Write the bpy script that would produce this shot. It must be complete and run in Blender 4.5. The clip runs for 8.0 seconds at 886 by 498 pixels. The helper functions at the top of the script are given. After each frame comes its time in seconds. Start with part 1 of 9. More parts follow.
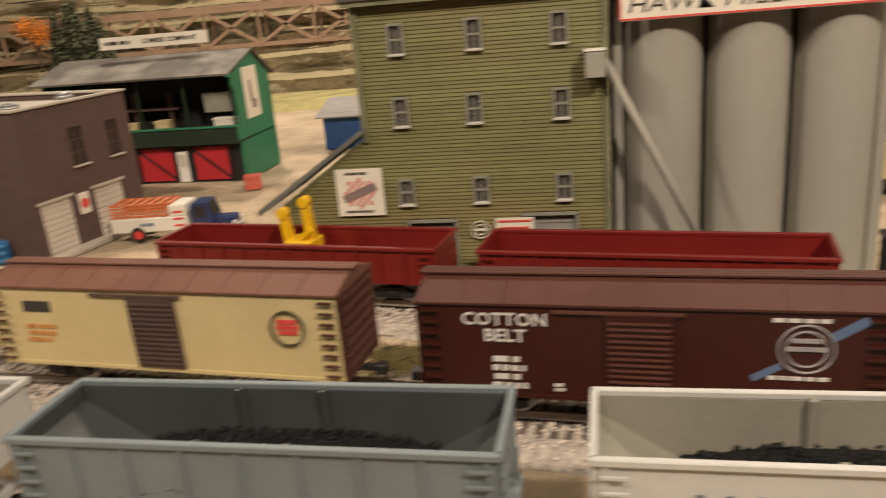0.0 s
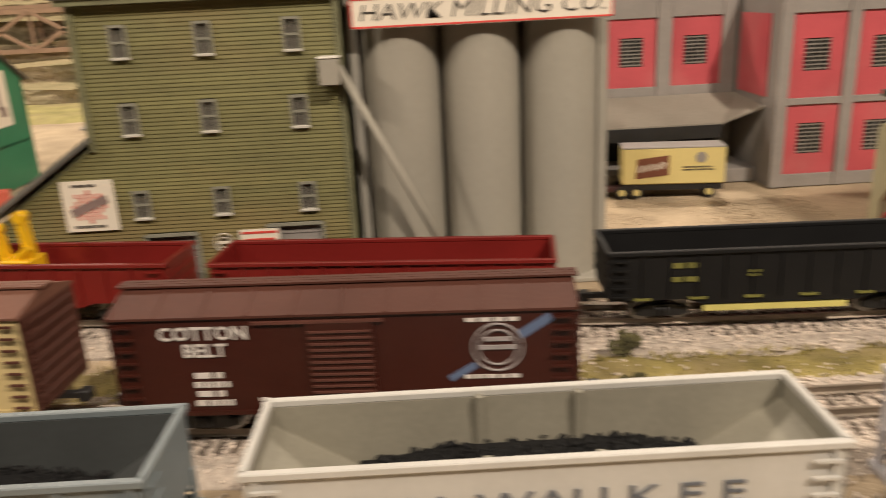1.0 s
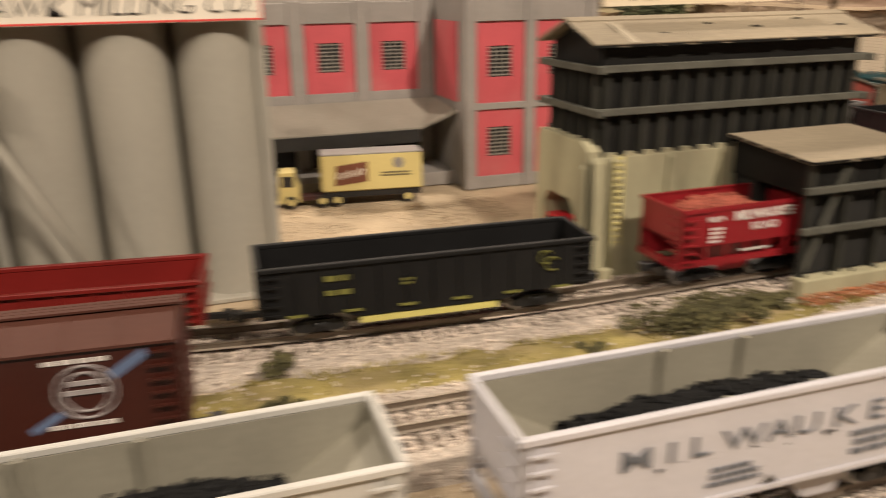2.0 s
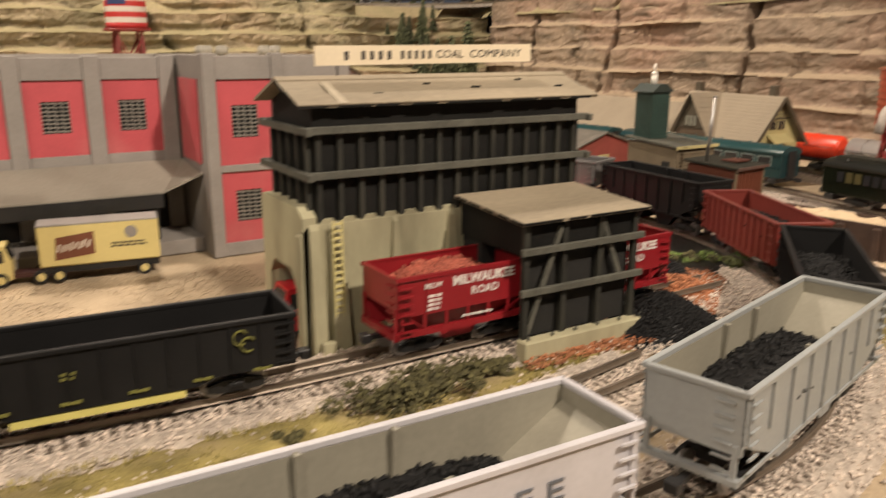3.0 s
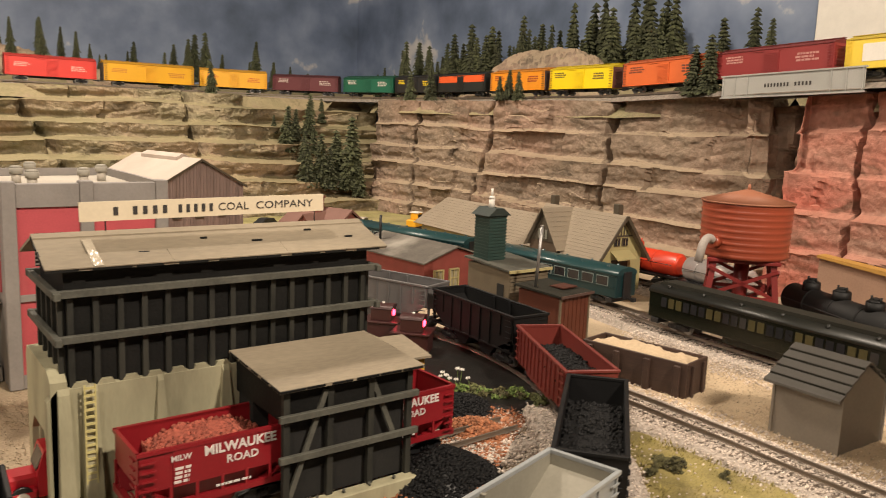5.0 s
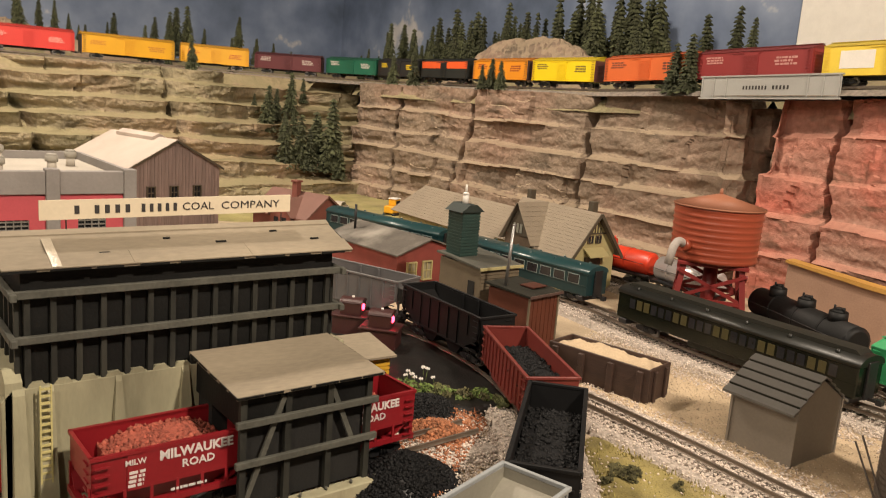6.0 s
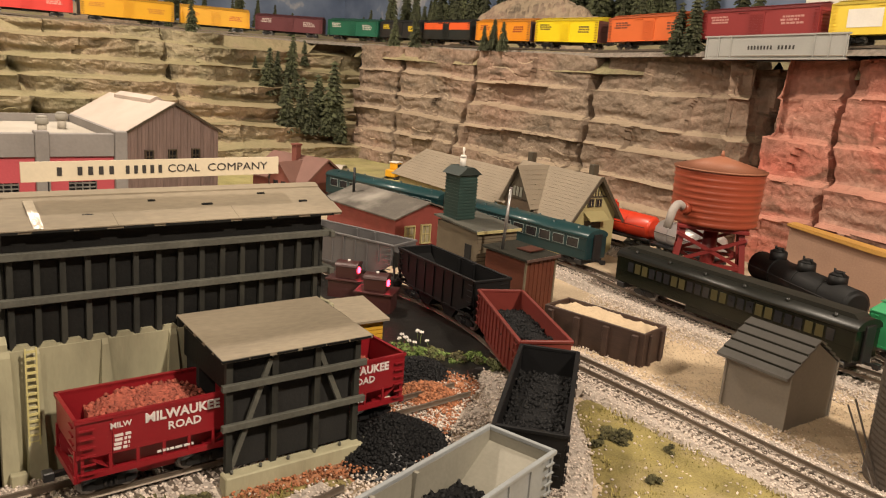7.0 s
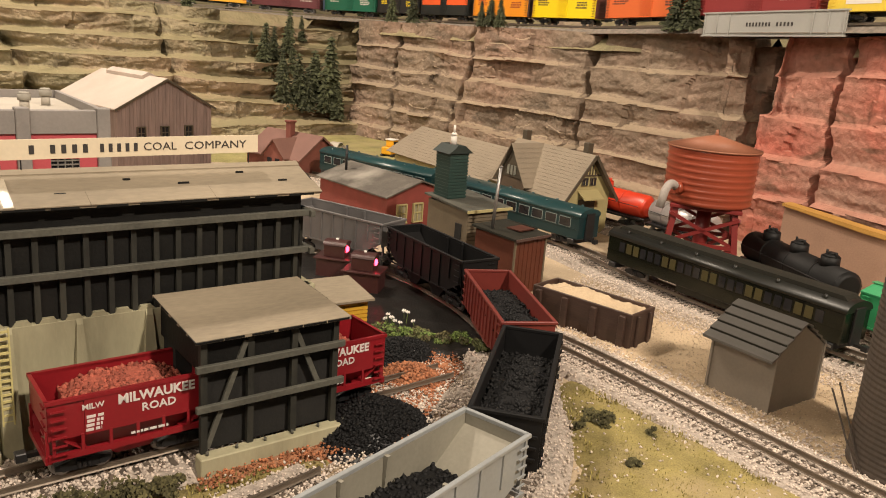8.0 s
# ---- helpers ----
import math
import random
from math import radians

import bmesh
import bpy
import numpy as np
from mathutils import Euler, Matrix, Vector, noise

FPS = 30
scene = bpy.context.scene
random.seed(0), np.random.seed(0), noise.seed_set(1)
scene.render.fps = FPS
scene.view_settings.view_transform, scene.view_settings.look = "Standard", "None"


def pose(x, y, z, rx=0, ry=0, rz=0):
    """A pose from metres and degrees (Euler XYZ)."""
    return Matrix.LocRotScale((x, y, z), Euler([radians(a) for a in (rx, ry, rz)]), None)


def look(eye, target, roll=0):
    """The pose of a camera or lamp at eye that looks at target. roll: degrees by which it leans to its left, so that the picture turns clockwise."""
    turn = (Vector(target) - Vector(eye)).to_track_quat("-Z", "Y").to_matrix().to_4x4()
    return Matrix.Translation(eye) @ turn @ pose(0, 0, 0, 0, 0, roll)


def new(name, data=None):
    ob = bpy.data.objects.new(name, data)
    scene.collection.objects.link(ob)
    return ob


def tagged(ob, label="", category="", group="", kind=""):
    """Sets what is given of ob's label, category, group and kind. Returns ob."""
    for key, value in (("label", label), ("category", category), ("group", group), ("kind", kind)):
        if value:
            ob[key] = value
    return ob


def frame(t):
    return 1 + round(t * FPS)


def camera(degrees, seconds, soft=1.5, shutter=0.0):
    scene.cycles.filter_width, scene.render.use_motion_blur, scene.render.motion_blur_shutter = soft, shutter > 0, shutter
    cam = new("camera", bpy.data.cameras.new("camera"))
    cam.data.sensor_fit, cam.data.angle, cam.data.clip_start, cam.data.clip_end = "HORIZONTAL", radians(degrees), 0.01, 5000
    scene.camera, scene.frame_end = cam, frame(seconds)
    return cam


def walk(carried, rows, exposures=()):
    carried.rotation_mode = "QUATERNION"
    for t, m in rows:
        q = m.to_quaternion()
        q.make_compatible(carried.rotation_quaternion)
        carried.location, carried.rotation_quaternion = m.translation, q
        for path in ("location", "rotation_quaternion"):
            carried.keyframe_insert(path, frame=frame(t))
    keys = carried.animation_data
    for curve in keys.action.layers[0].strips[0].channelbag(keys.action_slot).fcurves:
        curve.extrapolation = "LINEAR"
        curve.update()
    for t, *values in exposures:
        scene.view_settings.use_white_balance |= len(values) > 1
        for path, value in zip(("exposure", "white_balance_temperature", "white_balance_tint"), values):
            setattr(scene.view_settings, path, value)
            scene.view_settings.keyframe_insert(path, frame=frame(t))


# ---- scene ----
cam = camera(58.9, 8.0, soft=0.95, shutter=0.7)
PATH = [
    (0, (0.58, 0.581, 0.223), (0.194, 2.44, -0.406), -5.1),
    (0.5, (0.611, 0.59, 0.22), (0.417, 2.483, -0.395), -4.2),
    (1, (0.638, 0.593, 0.213), (0.687, 2.493, -0.41), -2.9),
    (1.5, (0.67, 0.596, 0.21), (0.99, 2.469, -0.416), -1.7),
    (2, (0.715, 0.605, 0.21), (1.319, 2.403, -0.423), -0.9),
    (2.2, (0.74, 0.605, 0.216), (1.451, 2.36, -0.427), -0.6),
    (3.3, (0.821, 0.611, 0.207), (1.889, 2.242, -0.24), 0.3),
    (3.5, (0.832, 0.608, 0.217), (1.934, 2.222, -0.207), 0.4),
    (4, (0.853, 0.596, 0.239), (2.016, 2.179, -0.137), 1.0),
    (4.5, (0.868, 0.583, 0.263), (2.073, 2.142, -0.082), 2.0),
    (4.7, (0.882, 0.57, 0.265), (2.078, 2.142, -0.05), 1.9),
    (6, (0.904, 0.559, 0.292), (2.135, 2.092, -0.074), 4.4),
    (6.5, (0.913, 0.557, 0.291), (2.125, 2.093, -0.125), 4.3),
    (7, (0.919, 0.556, 0.29), (2.129, 2.081, -0.165), 4.3),
    (7.5, (0.928, 0.553, 0.292), (2.143, 2.065, -0.195), 4.5),
    (8, (0.937, 0.552, 0.292), (2.136, 2.068, -0.22), 4.5),
]
# the clip's camera opens up a little as it swings past the silos
EXPOSURES = [(0, -0.03), (1, 0.03), (1.5, 0.06), (2, 0.12), (2.2, 0.12), (3.5, 0.10), (4.5, 0.03), (6, -0.02), (8, -0.01)]
walk(cam, [(t, look(eye, target, roll)) for t, eye, target, roll in PATH], EXPOSURES)

# ---- room light: a warm indoor room with ceiling lamps ----
world = bpy.data.worlds.new("room_world")
scene.world = world
world.use_nodes = True
world.node_tree.nodes["Background"].inputs[0].default_value = (1.0, 0.86, 0.68, 1)
world.node_tree.nodes["Background"].inputs[1].default_value = 0.008


def lamp(name, at, target, size, watts, colour):
    data = bpy.data.lights.new(name, "AREA")
    data.shape, data.size, data.energy, data.color = "DISK", size, watts, colour
    ob = new(name, data)
    ob.matrix_world = look(at, target)
    return ob


WARM = (1.0, 0.845, 0.68)
LAMPS = [
    ((0.10, 0.05, 1.45), (0.5, 1.1, 0), 0.09, 11),
    ((-1.05, 0.45, 1.30), (0.3, 1.2, 0), 0.10, 13),
    ((1.42, -0.12, 1.42), (1.45, 1.2, 0), 0.09, 38),
    ((1.15, 2.20, 1.50), (1.8, 2.3, 0), 0.14, 33),
    ((-0.25, 2.35, 1.50), (-0.2, 2.5, 0), 0.14, 27),
]
for at, target, size, watts in LAMPS:
    lamp("ceiling_lamp_light", at, target, size, watts, WARM)

# ---- materials ----
def mat(name, col, rough=0.6, metal=0.0, var=0.18, scale=40.0, fine=400.0, bump=0.25, rnd=0.0, dirt=None, dirt_amt=0.5, spec=0.5, stretch=(1, 1, 1)):
    m = bpy.data.materials.new(name)
    m.use_nodes = True
    nt = m.node_tree
    N, L = nt.nodes, nt.links
    bsdf = N["Principled BSDF"]
    bsdf.inputs["Roughness"].default_value = rough
    bsdf.inputs["Metallic"].default_value = metal
    bsdf.inputs["Specular IOR Level"].default_value = spec
    tc = N.new("ShaderNodeTexCoord")
    mp = N.new("ShaderNodeMapping")
    mp.inputs["Scale"].default_value = stretch
    L.new(tc.outputs["Object"], mp.inputs["Vector"])
    n1 = N.new("ShaderNodeTexNoise")
    n1.inputs["Scale"].default_value, n1.inputs["Detail"].default_value = scale, 5
    n2 = N.new("ShaderNodeTexNoise")
    n2.inputs["Scale"].default_value, n2.inputs["Detail"].default_value = fine, 3
    for n in (n1, n2):
        L.new(mp.outputs["Vector"], n.inputs["Vector"])
    add = N.new("ShaderNodeMath")
    add.operation = "MULTIPLY_ADD"
    add.inputs[1].default_value = 0.35
    L.new(n2.outputs["Fac"], add.inputs[0])
    sc = N.new("ShaderNodeMath")
    sc.operation, sc.inputs[1].default_value = "MULTIPLY", 0.65
    L.new(n1.outputs["Fac"], sc.inputs[0])
    L.new(sc.outputs[0], add.inputs[2])
    ramp = N.new("ShaderNodeValToRGB")
    e = ramp.color_ramp.elements
    e[0].position, e[1].position = 0.32, 0.68
    e[0].color = (*[c * (1 - var) for c in col], 1)
    e[1].color = (*[min(1, c * (1 + var)) for c in col], 1)
    L.new(add.outputs[0], ramp.inputs["Fac"])
    out = ramp.outputs["Color"]
    if dirt:
        n3 = N.new("ShaderNodeTexNoise")
        n3.inputs["Scale"].default_value, n3.inputs["Detail"].default_value = scale * 0.6, 8
        L.new(mp.outputs["Vector"], n3.inputs["Vector"])
        r3 = N.new("ShaderNodeValToRGB")
        r3.color_ramp.elements[0].position, r3.color_ramp.elements[1].position = 0.48, 0.72
        r3.color_ramp.elements[1].color = (dirt_amt, dirt_amt, dirt_amt, 1)
        L.new(n3.outputs["Fac"], r3.inputs["Fac"])
        mx = N.new("ShaderNodeMixRGB")
        mx.inputs[2].default_value = (*dirt, 1)
        L.new(r3.outputs["Color"], mx.inputs[0])
        L.new(out, mx.inputs[1])
        out = mx.outputs["Color"]
    if rnd:
        oi = N.new("ShaderNodeObjectInfo")
        mr = N.new("ShaderNodeMapRange")
        mr.inputs["To Min"].default_value, mr.inputs["To Max"].default_value = 1 - rnd, 1 + rnd
        L.new(oi.outputs["Random"], mr.inputs["Value"])
        mul = N.new("ShaderNodeVectorMath")
        mul.operation = "SCALE"
        L.new(out, mul.inputs[0])
        L.new(mr.outputs["Result"], mul.inputs["Scale"])
        out = mul.outputs["Vector"]
    L.new(out, bsdf.inputs["Base Color"])
    if bump:
        b = N.new("ShaderNodeBump")
        b.inputs["Strength"].default_value, b.inputs["Distance"].default_value = bump, 0.0008
        L.new(n2.outputs["Fac"], b.inputs["Height"])
        L.new(b.outputs["Normal"], bsdf.inputs["Normal"])
    return m


def island(m, amount):
    """Vary a material from piece to piece of one joined mesh."""
    nt = m.node_tree
    bsdf = nt.nodes["Principled BSDF"]
    src = bsdf.inputs["Base Color"].links[0].from_socket
    g = nt.nodes.new("ShaderNodeNewGeometry")
    mr = nt.nodes.new("ShaderNodeMapRange")
    mr.inputs["To Min"].default_value, mr.inputs["To Max"].default_value = 1 - amount, 1 + amount
    nt.links.new(g.outputs["Random Per Island"], mr.inputs["Value"])
    mul = nt.nodes.new("ShaderNodeVectorMath")
    mul.operation = "SCALE"
    nt.links.new(src, mul.inputs[0])
    nt.links.new(mr.outputs["Result"], mul.inputs["Scale"])
    nt.links.new(mul.outputs["Vector"], bsdf.inputs["Base Color"])
    return m


def glow(name, col, strength):
    m = bpy.data.materials.new(name)
    m.use_nodes = True
    b = m.node_tree.nodes["Principled BSDF"]
    b.inputs["Base Color"].default_value = (*col, 1)
    b.inputs["Emission Color"].default_value = (*col, 1)
    b.inputs["Emission Strength"].default_value = strength
    return m


SAND = mat("sand_ground", (0.42, 0.33, 0.225), 0.95, var=0.35, scale=14, fine=500, bump=0.8, dirt=(0.25, 0.19, 0.12), dirt_amt=0.45)
GRASS = mat("grass_scatter", (0.275, 0.225, 0.080), 0.95, var=0.5, scale=30, fine=700, bump=1.0, dirt=(0.36, 0.28, 0.16), dirt_amt=0.85)
GRAVEL = island(mat("gravel", (0.60, 0.515, 0.445), 0.9, var=0.2, scale=60, fine=600, bump=0.5), 0.28)
BED = mat("ballast_bed", (0.40, 0.345, 0.295), 0.95, var=0.4, scale=200, fine=900, bump=1.0)
RUST = mat("red_cinder", (0.36, 0.16, 0.08), 0.95, var=0.4, scale=120, fine=700, bump=1.0, dirt=(0.16, 0.12, 0.09), dirt_amt=0.5)
ORE = island(mat("ore_lump", (0.33, 0.085, 0.055), 0.9, var=0.25, scale=200, fine=900, bump=0.5), 0.3)
CINDER = island(mat("cinder_lump", (0.33, 0.13, 0.06), 0.9, var=0.3, scale=200, fine=900, bump=0.5), 0.45)
COAL = island(mat("coal_lump", (0.0065, 0.0065, 0.007), 0.65, var=0.3, scale=200, fine=900, bump=0.4, spec=0.25), 0.5)
TIE = mat("tie_wood", (0.11, 0.085, 0.065), 0.9, var=0.35, scale=90, bump=0.4, rnd=0.25)
RAIL = mat("rail_steel", (0.20, 0.165, 0.13), 0.42, 0.6, var=0.2, scale=60, bump=0.1)
MILL = mat("mill_siding", (0.152, 0.142, 0.054), 0.62, var=0.22, scale=18, fine=250, bump=0.2, rnd=0.09, dirt=(0.215, 0.135, 0.055), dirt_amt=0.65, stretch=(0.4, 1, 1))
MILLDARK = mat("mill_trim", (0.155, 0.155, 0.085), 0.65, var=0.2, scale=40)
MILLROOF = mat("mill_roofing", (0.13, 0.125, 0.11), 0.85, var=0.25, scale=40, bump=0.5)
FRAMEGREY = mat("window_frame_grey", (0.24, 0.235, 0.19), 0.6, var=0.15, scale=80)
GLASSDARK = mat("dark_pane", (0.02, 0.02, 0.022), 0.12, var=0.3, scale=90, bump=0.0)
SILO = mat("silo_concrete", (0.315, 0.295, 0.25), 0.75, var=0.07, scale=12, fine=200, bump=0.12, dirt=(0.33, 0.30, 0.25), dirt_amt=0.35)
SILOBLOCK = mat("silo_block_grey", (0.30, 0.285, 0.25), 0.8, var=0.1, scale=20)
PAPER = mat("paper_white", (0.72, 0.66, 0.56), 0.75, var=0.06, scale=30, bump=0.05)
SIGNCREAM = mat("sign_aged_cream", (0.66, 0.57, 0.42), 0.75, var=0.08, scale=18, bump=0.05, dirt=(0.55, 0.45, 0.30), dirt_amt=0.5)
INK = mat("ink_black", (0.035, 0.03, 0.028), 0.7, var=0.2, scale=60, bump=0.0)
REDINK = mat("ink_red", (0.60, 0.06, 0.05), 0.6, var=0.15, scale=60, bump=0.0)
BRICKRED = mat("painted_panel_red", (0.47, 0.082, 0.098), 0.42, var=0.12, scale=25, fine=500, bump=0.1, dirt=(0.50, 0.20, 0.19), dirt_amt=0.4)
GREYCONC = mat("grey_pier", (0.25, 0.23, 0.215), 0.75, var=0.12, scale=30, bump=0.15)
ROOFGREY = mat("flat_roof_grey", (0.46, 0.42, 0.36), 0.85, var=0.12, scale=14, bump=0.3, dirt=(0.3, 0.26, 0.2), dirt_amt=0.4)
BLACKWOOD = mat("black_tower_siding", (0.006, 0.006, 0.0055), 0.7, var=0.4, scale=50, bump=0.3, dirt=(0.014, 0.013, 0.011), dirt_amt=0.5, spec=0.25)
POST = mat("black_post", (0.021, 0.021, 0.0175), 0.7, var=0.4, scale=60, bump=0.3, dirt=(0.06, 0.058, 0.045), dirt_amt=0.5, spec=0.3, stretch=(1, 1, 0.4))
BEAM = mat("dark_beam", (0.075, 0.074, 0.060), 0.7, var=0.3, scale=50, bump=0.3)
TARPAPER = mat("tower_roof_paper", (0.265, 0.222, 0.160), 0.8, var=0.22, scale=14, fine=350, bump=0.35, dirt=(0.085, 0.072, 0.056), dirt_amt=0.65, spec=0.3, stretch=(0.35, 1, 1))
CONC = mat("cast_concrete", (0.37, 0.345, 0.225), 0.82, var=0.10, scale=17, fine=300, bump=0.25, dirt=(0.10, 0.09, 0.055), dirt_amt=0.8, stretch=(1.6, 1.6, 0.5))
LADDER = mat("ladder_cream", (0.52, 0.46, 0.2), 0.6, var=0.15, scale=50)
WHITE = mat("white_paint", (0.75, 0.72, 0.66), 0.5, var=0.06, scale=40, bump=0.05)
STEEL = mat("dull_steel", (0.35, 0.34, 0.33), 0.4, 0.8, var=0.15, scale=60, bump=0.1)
BLACKMETAL = mat("black_metal", (0.014, 0.014, 0.015), 0.45, 0.0, var=0.3, scale=60, bump=0.15)
SOOTSHADE = mat("roof_soot_lap_shade", (0.022, 0.021, 0.016), 0.9, var=0.3, scale=30, bump=0.4, spec=0.2)
WOODTAN = mat("raw_wood", (0.40, 0.26, 0.14), 0.7, var=0.25, scale=60, bump=0.3, stretch=(0.3, 1, 1))


# ---- mesh helpers ----
def box(bm, x0, y0, z0, x1, y1, z1, bev=0.0):
    vs = [bm.verts.new((x, y, z)) for z in (z0, z1) for x, y in ((x0, y0), (x1, y0), (x1, y1), (x0, y1))]
    fs = [bm.faces.new([vs[i] for i in f]) for f in ((3, 2, 1, 0), (4, 5, 6, 7), (0, 1, 5, 4), (1, 2, 6, 5), (2, 3, 7, 6), (3, 0, 4, 7))]
    if bev:
        bmesh.ops.bevel(bm, geom=list({e for f in fs for e in f.edges}), offset=bev, segments=1, affect="EDGES")
    return bm


def prism(bm, pts, axis, a, b):
    """Extrude a 2D outline: axis 'x' takes (y, z), 'y' takes (x, z), 'z' takes (x, y)."""
    def at(p, h):
        return {"x": (h, p[0], p[1]), "y": (p[0], h, p[1]), "z": (p[0], p[1], h)}[axis]
    lo = [bm.verts.new(at(p, a)) for p in pts]
    hi = [bm.verts.new(at(p, b)) for p in pts]
    n = len(pts)
    fs = [bm.faces.new(lo), bm.faces.new(hi[::-1])]
    fs += [bm.faces.new((lo[i], hi[i], hi[(i + 1) % n], lo[(i + 1) % n])) for i in range(n)]
    bmesh.ops.recalc_face_normals(bm, faces=fs)
    return bm


def rod(bm, p0, p1, r0, r1=None, n=12, caps=True):
    """A round bar from p0 to p1."""
    r1 = r0 if r1 is None else r1
    p0, p1 = Vector(p0), Vector(p1)
    q = (p1 - p0).to_track_quat("Z", "Y")
    a = [bm.verts.new(p0 + q @ Vector((r0 * math.cos(t), r0 * math.sin(t), 0))) for t in (2 * math.pi * i / n for i in range(n))]
    b = [bm.verts.new(p1 + q @ Vector((r1 * math.cos(t), r1 * math.sin(t), 0))) for t in (2 * math.pi * i / n for i in range(n))]
    for i in range(n):
        f = bm.faces.new((a[i], a[(i + 1) % n], b[(i + 1) % n], b[i]))
        f.smooth = n > 6
    if caps:
        bm.faces.new(a[::-1]), bm.faces.new(b)
    return bm


def tube(bm, pts, r, n=12):
    """One bent round pipe through pts."""
    rings = []
    for i, p in enumerate(pts):
        d = Vector(pts[min(i + 1, len(pts) - 1)]) - Vector(pts[max(i - 1, 0)])
        q = d.to_track_quat("Z", "Y")
        rings.append([bm.verts.new(Vector(p) + q @ Vector((r * math.cos(6.2832 * k / n), r * math.sin(6.2832 * k / n), 0))) for k in range(n)])
    for a, b in zip(rings, rings[1:]):
        for k in range(n):
            bm.faces.new((a[k], a[(k + 1) % n], b[(k + 1) % n], b[k])).smooth = True
    bm.faces.new(rings[0][::-1]), bm.faces.new(rings[-1])
    return bm


def bar(bm, p0, p1, w, h, up=(0, 0, 1)):
    """A square bar from p0 to p1, w wide and h high."""
    p0, p1 = Vector(p0), Vector(p1)
    d = (p1 - p0).normalized()
    s = d.cross(Vector(up))
    s = s.normalized() if s.length > 1e-6 else Vector((1, 0, 0))
    u = s.cross(d)
    vs = [bm.verts.new(p + s * (w / 2 * i) + u * (h / 2 * j)) for p in (p0, p1) for i, j in ((-1, -1), (1, -1), (1, 1), (-1, 1))]
    for f in ((3, 2, 1, 0), (4, 5, 6, 7), (0, 1, 5, 4), (1, 2, 6, 5), (2, 3, 7, 6), (3, 0, 4, 7)):
        bm.faces.new([vs[i] for i in f])
    return bm


def part(name, bm, material, parent=None, label="", at=None):
    me = bpy.data.meshes.new(name)
    bmesh.ops.recalc_face_normals(bm, faces=bm.faces[:])
    bm.to_mesh(me)
    bm.free()
    me.materials.append(material)
    ob = new(name, me)
    if parent is not None:
        ob.parent = parent
    if at is not None:
        ob.matrix_local = at
    if label:
        ob["label"] = label
    return ob


def shared(name, me, parent, at):
    ob = new(name, me)
    ob.parent = parent
    ob.matrix_local = at
    return ob


def mesh_of(bm, name, material):
    me = bpy.data.meshes.new(name)
    bmesh.ops.recalc_face_normals(bm, faces=bm.faces[:])
    bm.to_mesh(me)
    bm.free()
    me.materials.append(material)
    return me


def thing(name, at, label, category, group="", kind=""):
    ob = new(name)
    ob.empty_display_size = 0.01
    ob.matrix_world = at
    return tagged(ob, label, category, group, kind)


def BM():
    return bmesh.new()


def words(text, size, material, parent, at, name="lettering", stretch=1.0, thick=0.0002, bold=0.018, slant=0.0):
    """Raised letters in the built-in font, as a mesh, centred."""
    cu = bpy.data.curves.new(name, "FONT")
    cu.body, cu.size, cu.align_x, cu.align_y, cu.extrude = text, size, "CENTER", "CENTER", thick
    cu.resolution_u, cu.offset, cu.shear = 2, size * bold, slant
    tmp = bpy.data.objects.new(name, cu)
    scene.collection.objects.link(tmp)
    me = bpy.data.meshes.new_from_object(tmp.evaluated_get(bpy.context.evaluated_depsgraph_get()))
    bpy.data.objects.remove(tmp)
    me.materials.clear()
    me.materials.append(material)
    ob = new(name, me)
    ob.parent = parent
    ob.matrix_local = at @ Matrix.Diagonal((stretch, 1, 1, 1))
    return ob


def lines_of_print(parent, material, x0, x1, z0, z1, y, rows, name="small_print", seed=0):
    """Unreadable small print: short plain bars on a face that looks along -y."""
    rg = random.Random(seed)
    bm = BM()
    h = (z1 - z0) / rows
    for i in range(rows):
        x = x0 + rg.random() * (x1 - x0) * 0.1
        e = x1 - rg.random() * (x1 - x0) * 0.25
        while x < e:
            w = min(e - x, h * rg.uniform(0.6, 2.2))
            box(bm, x, y - 0.0003, z0 + h * (i + 0.2), x + w * 0.85, y + 0.0002, z0 + h * (i + 0.8))
            x += w + h * 0.15
    return part(name, bm, material, parent)


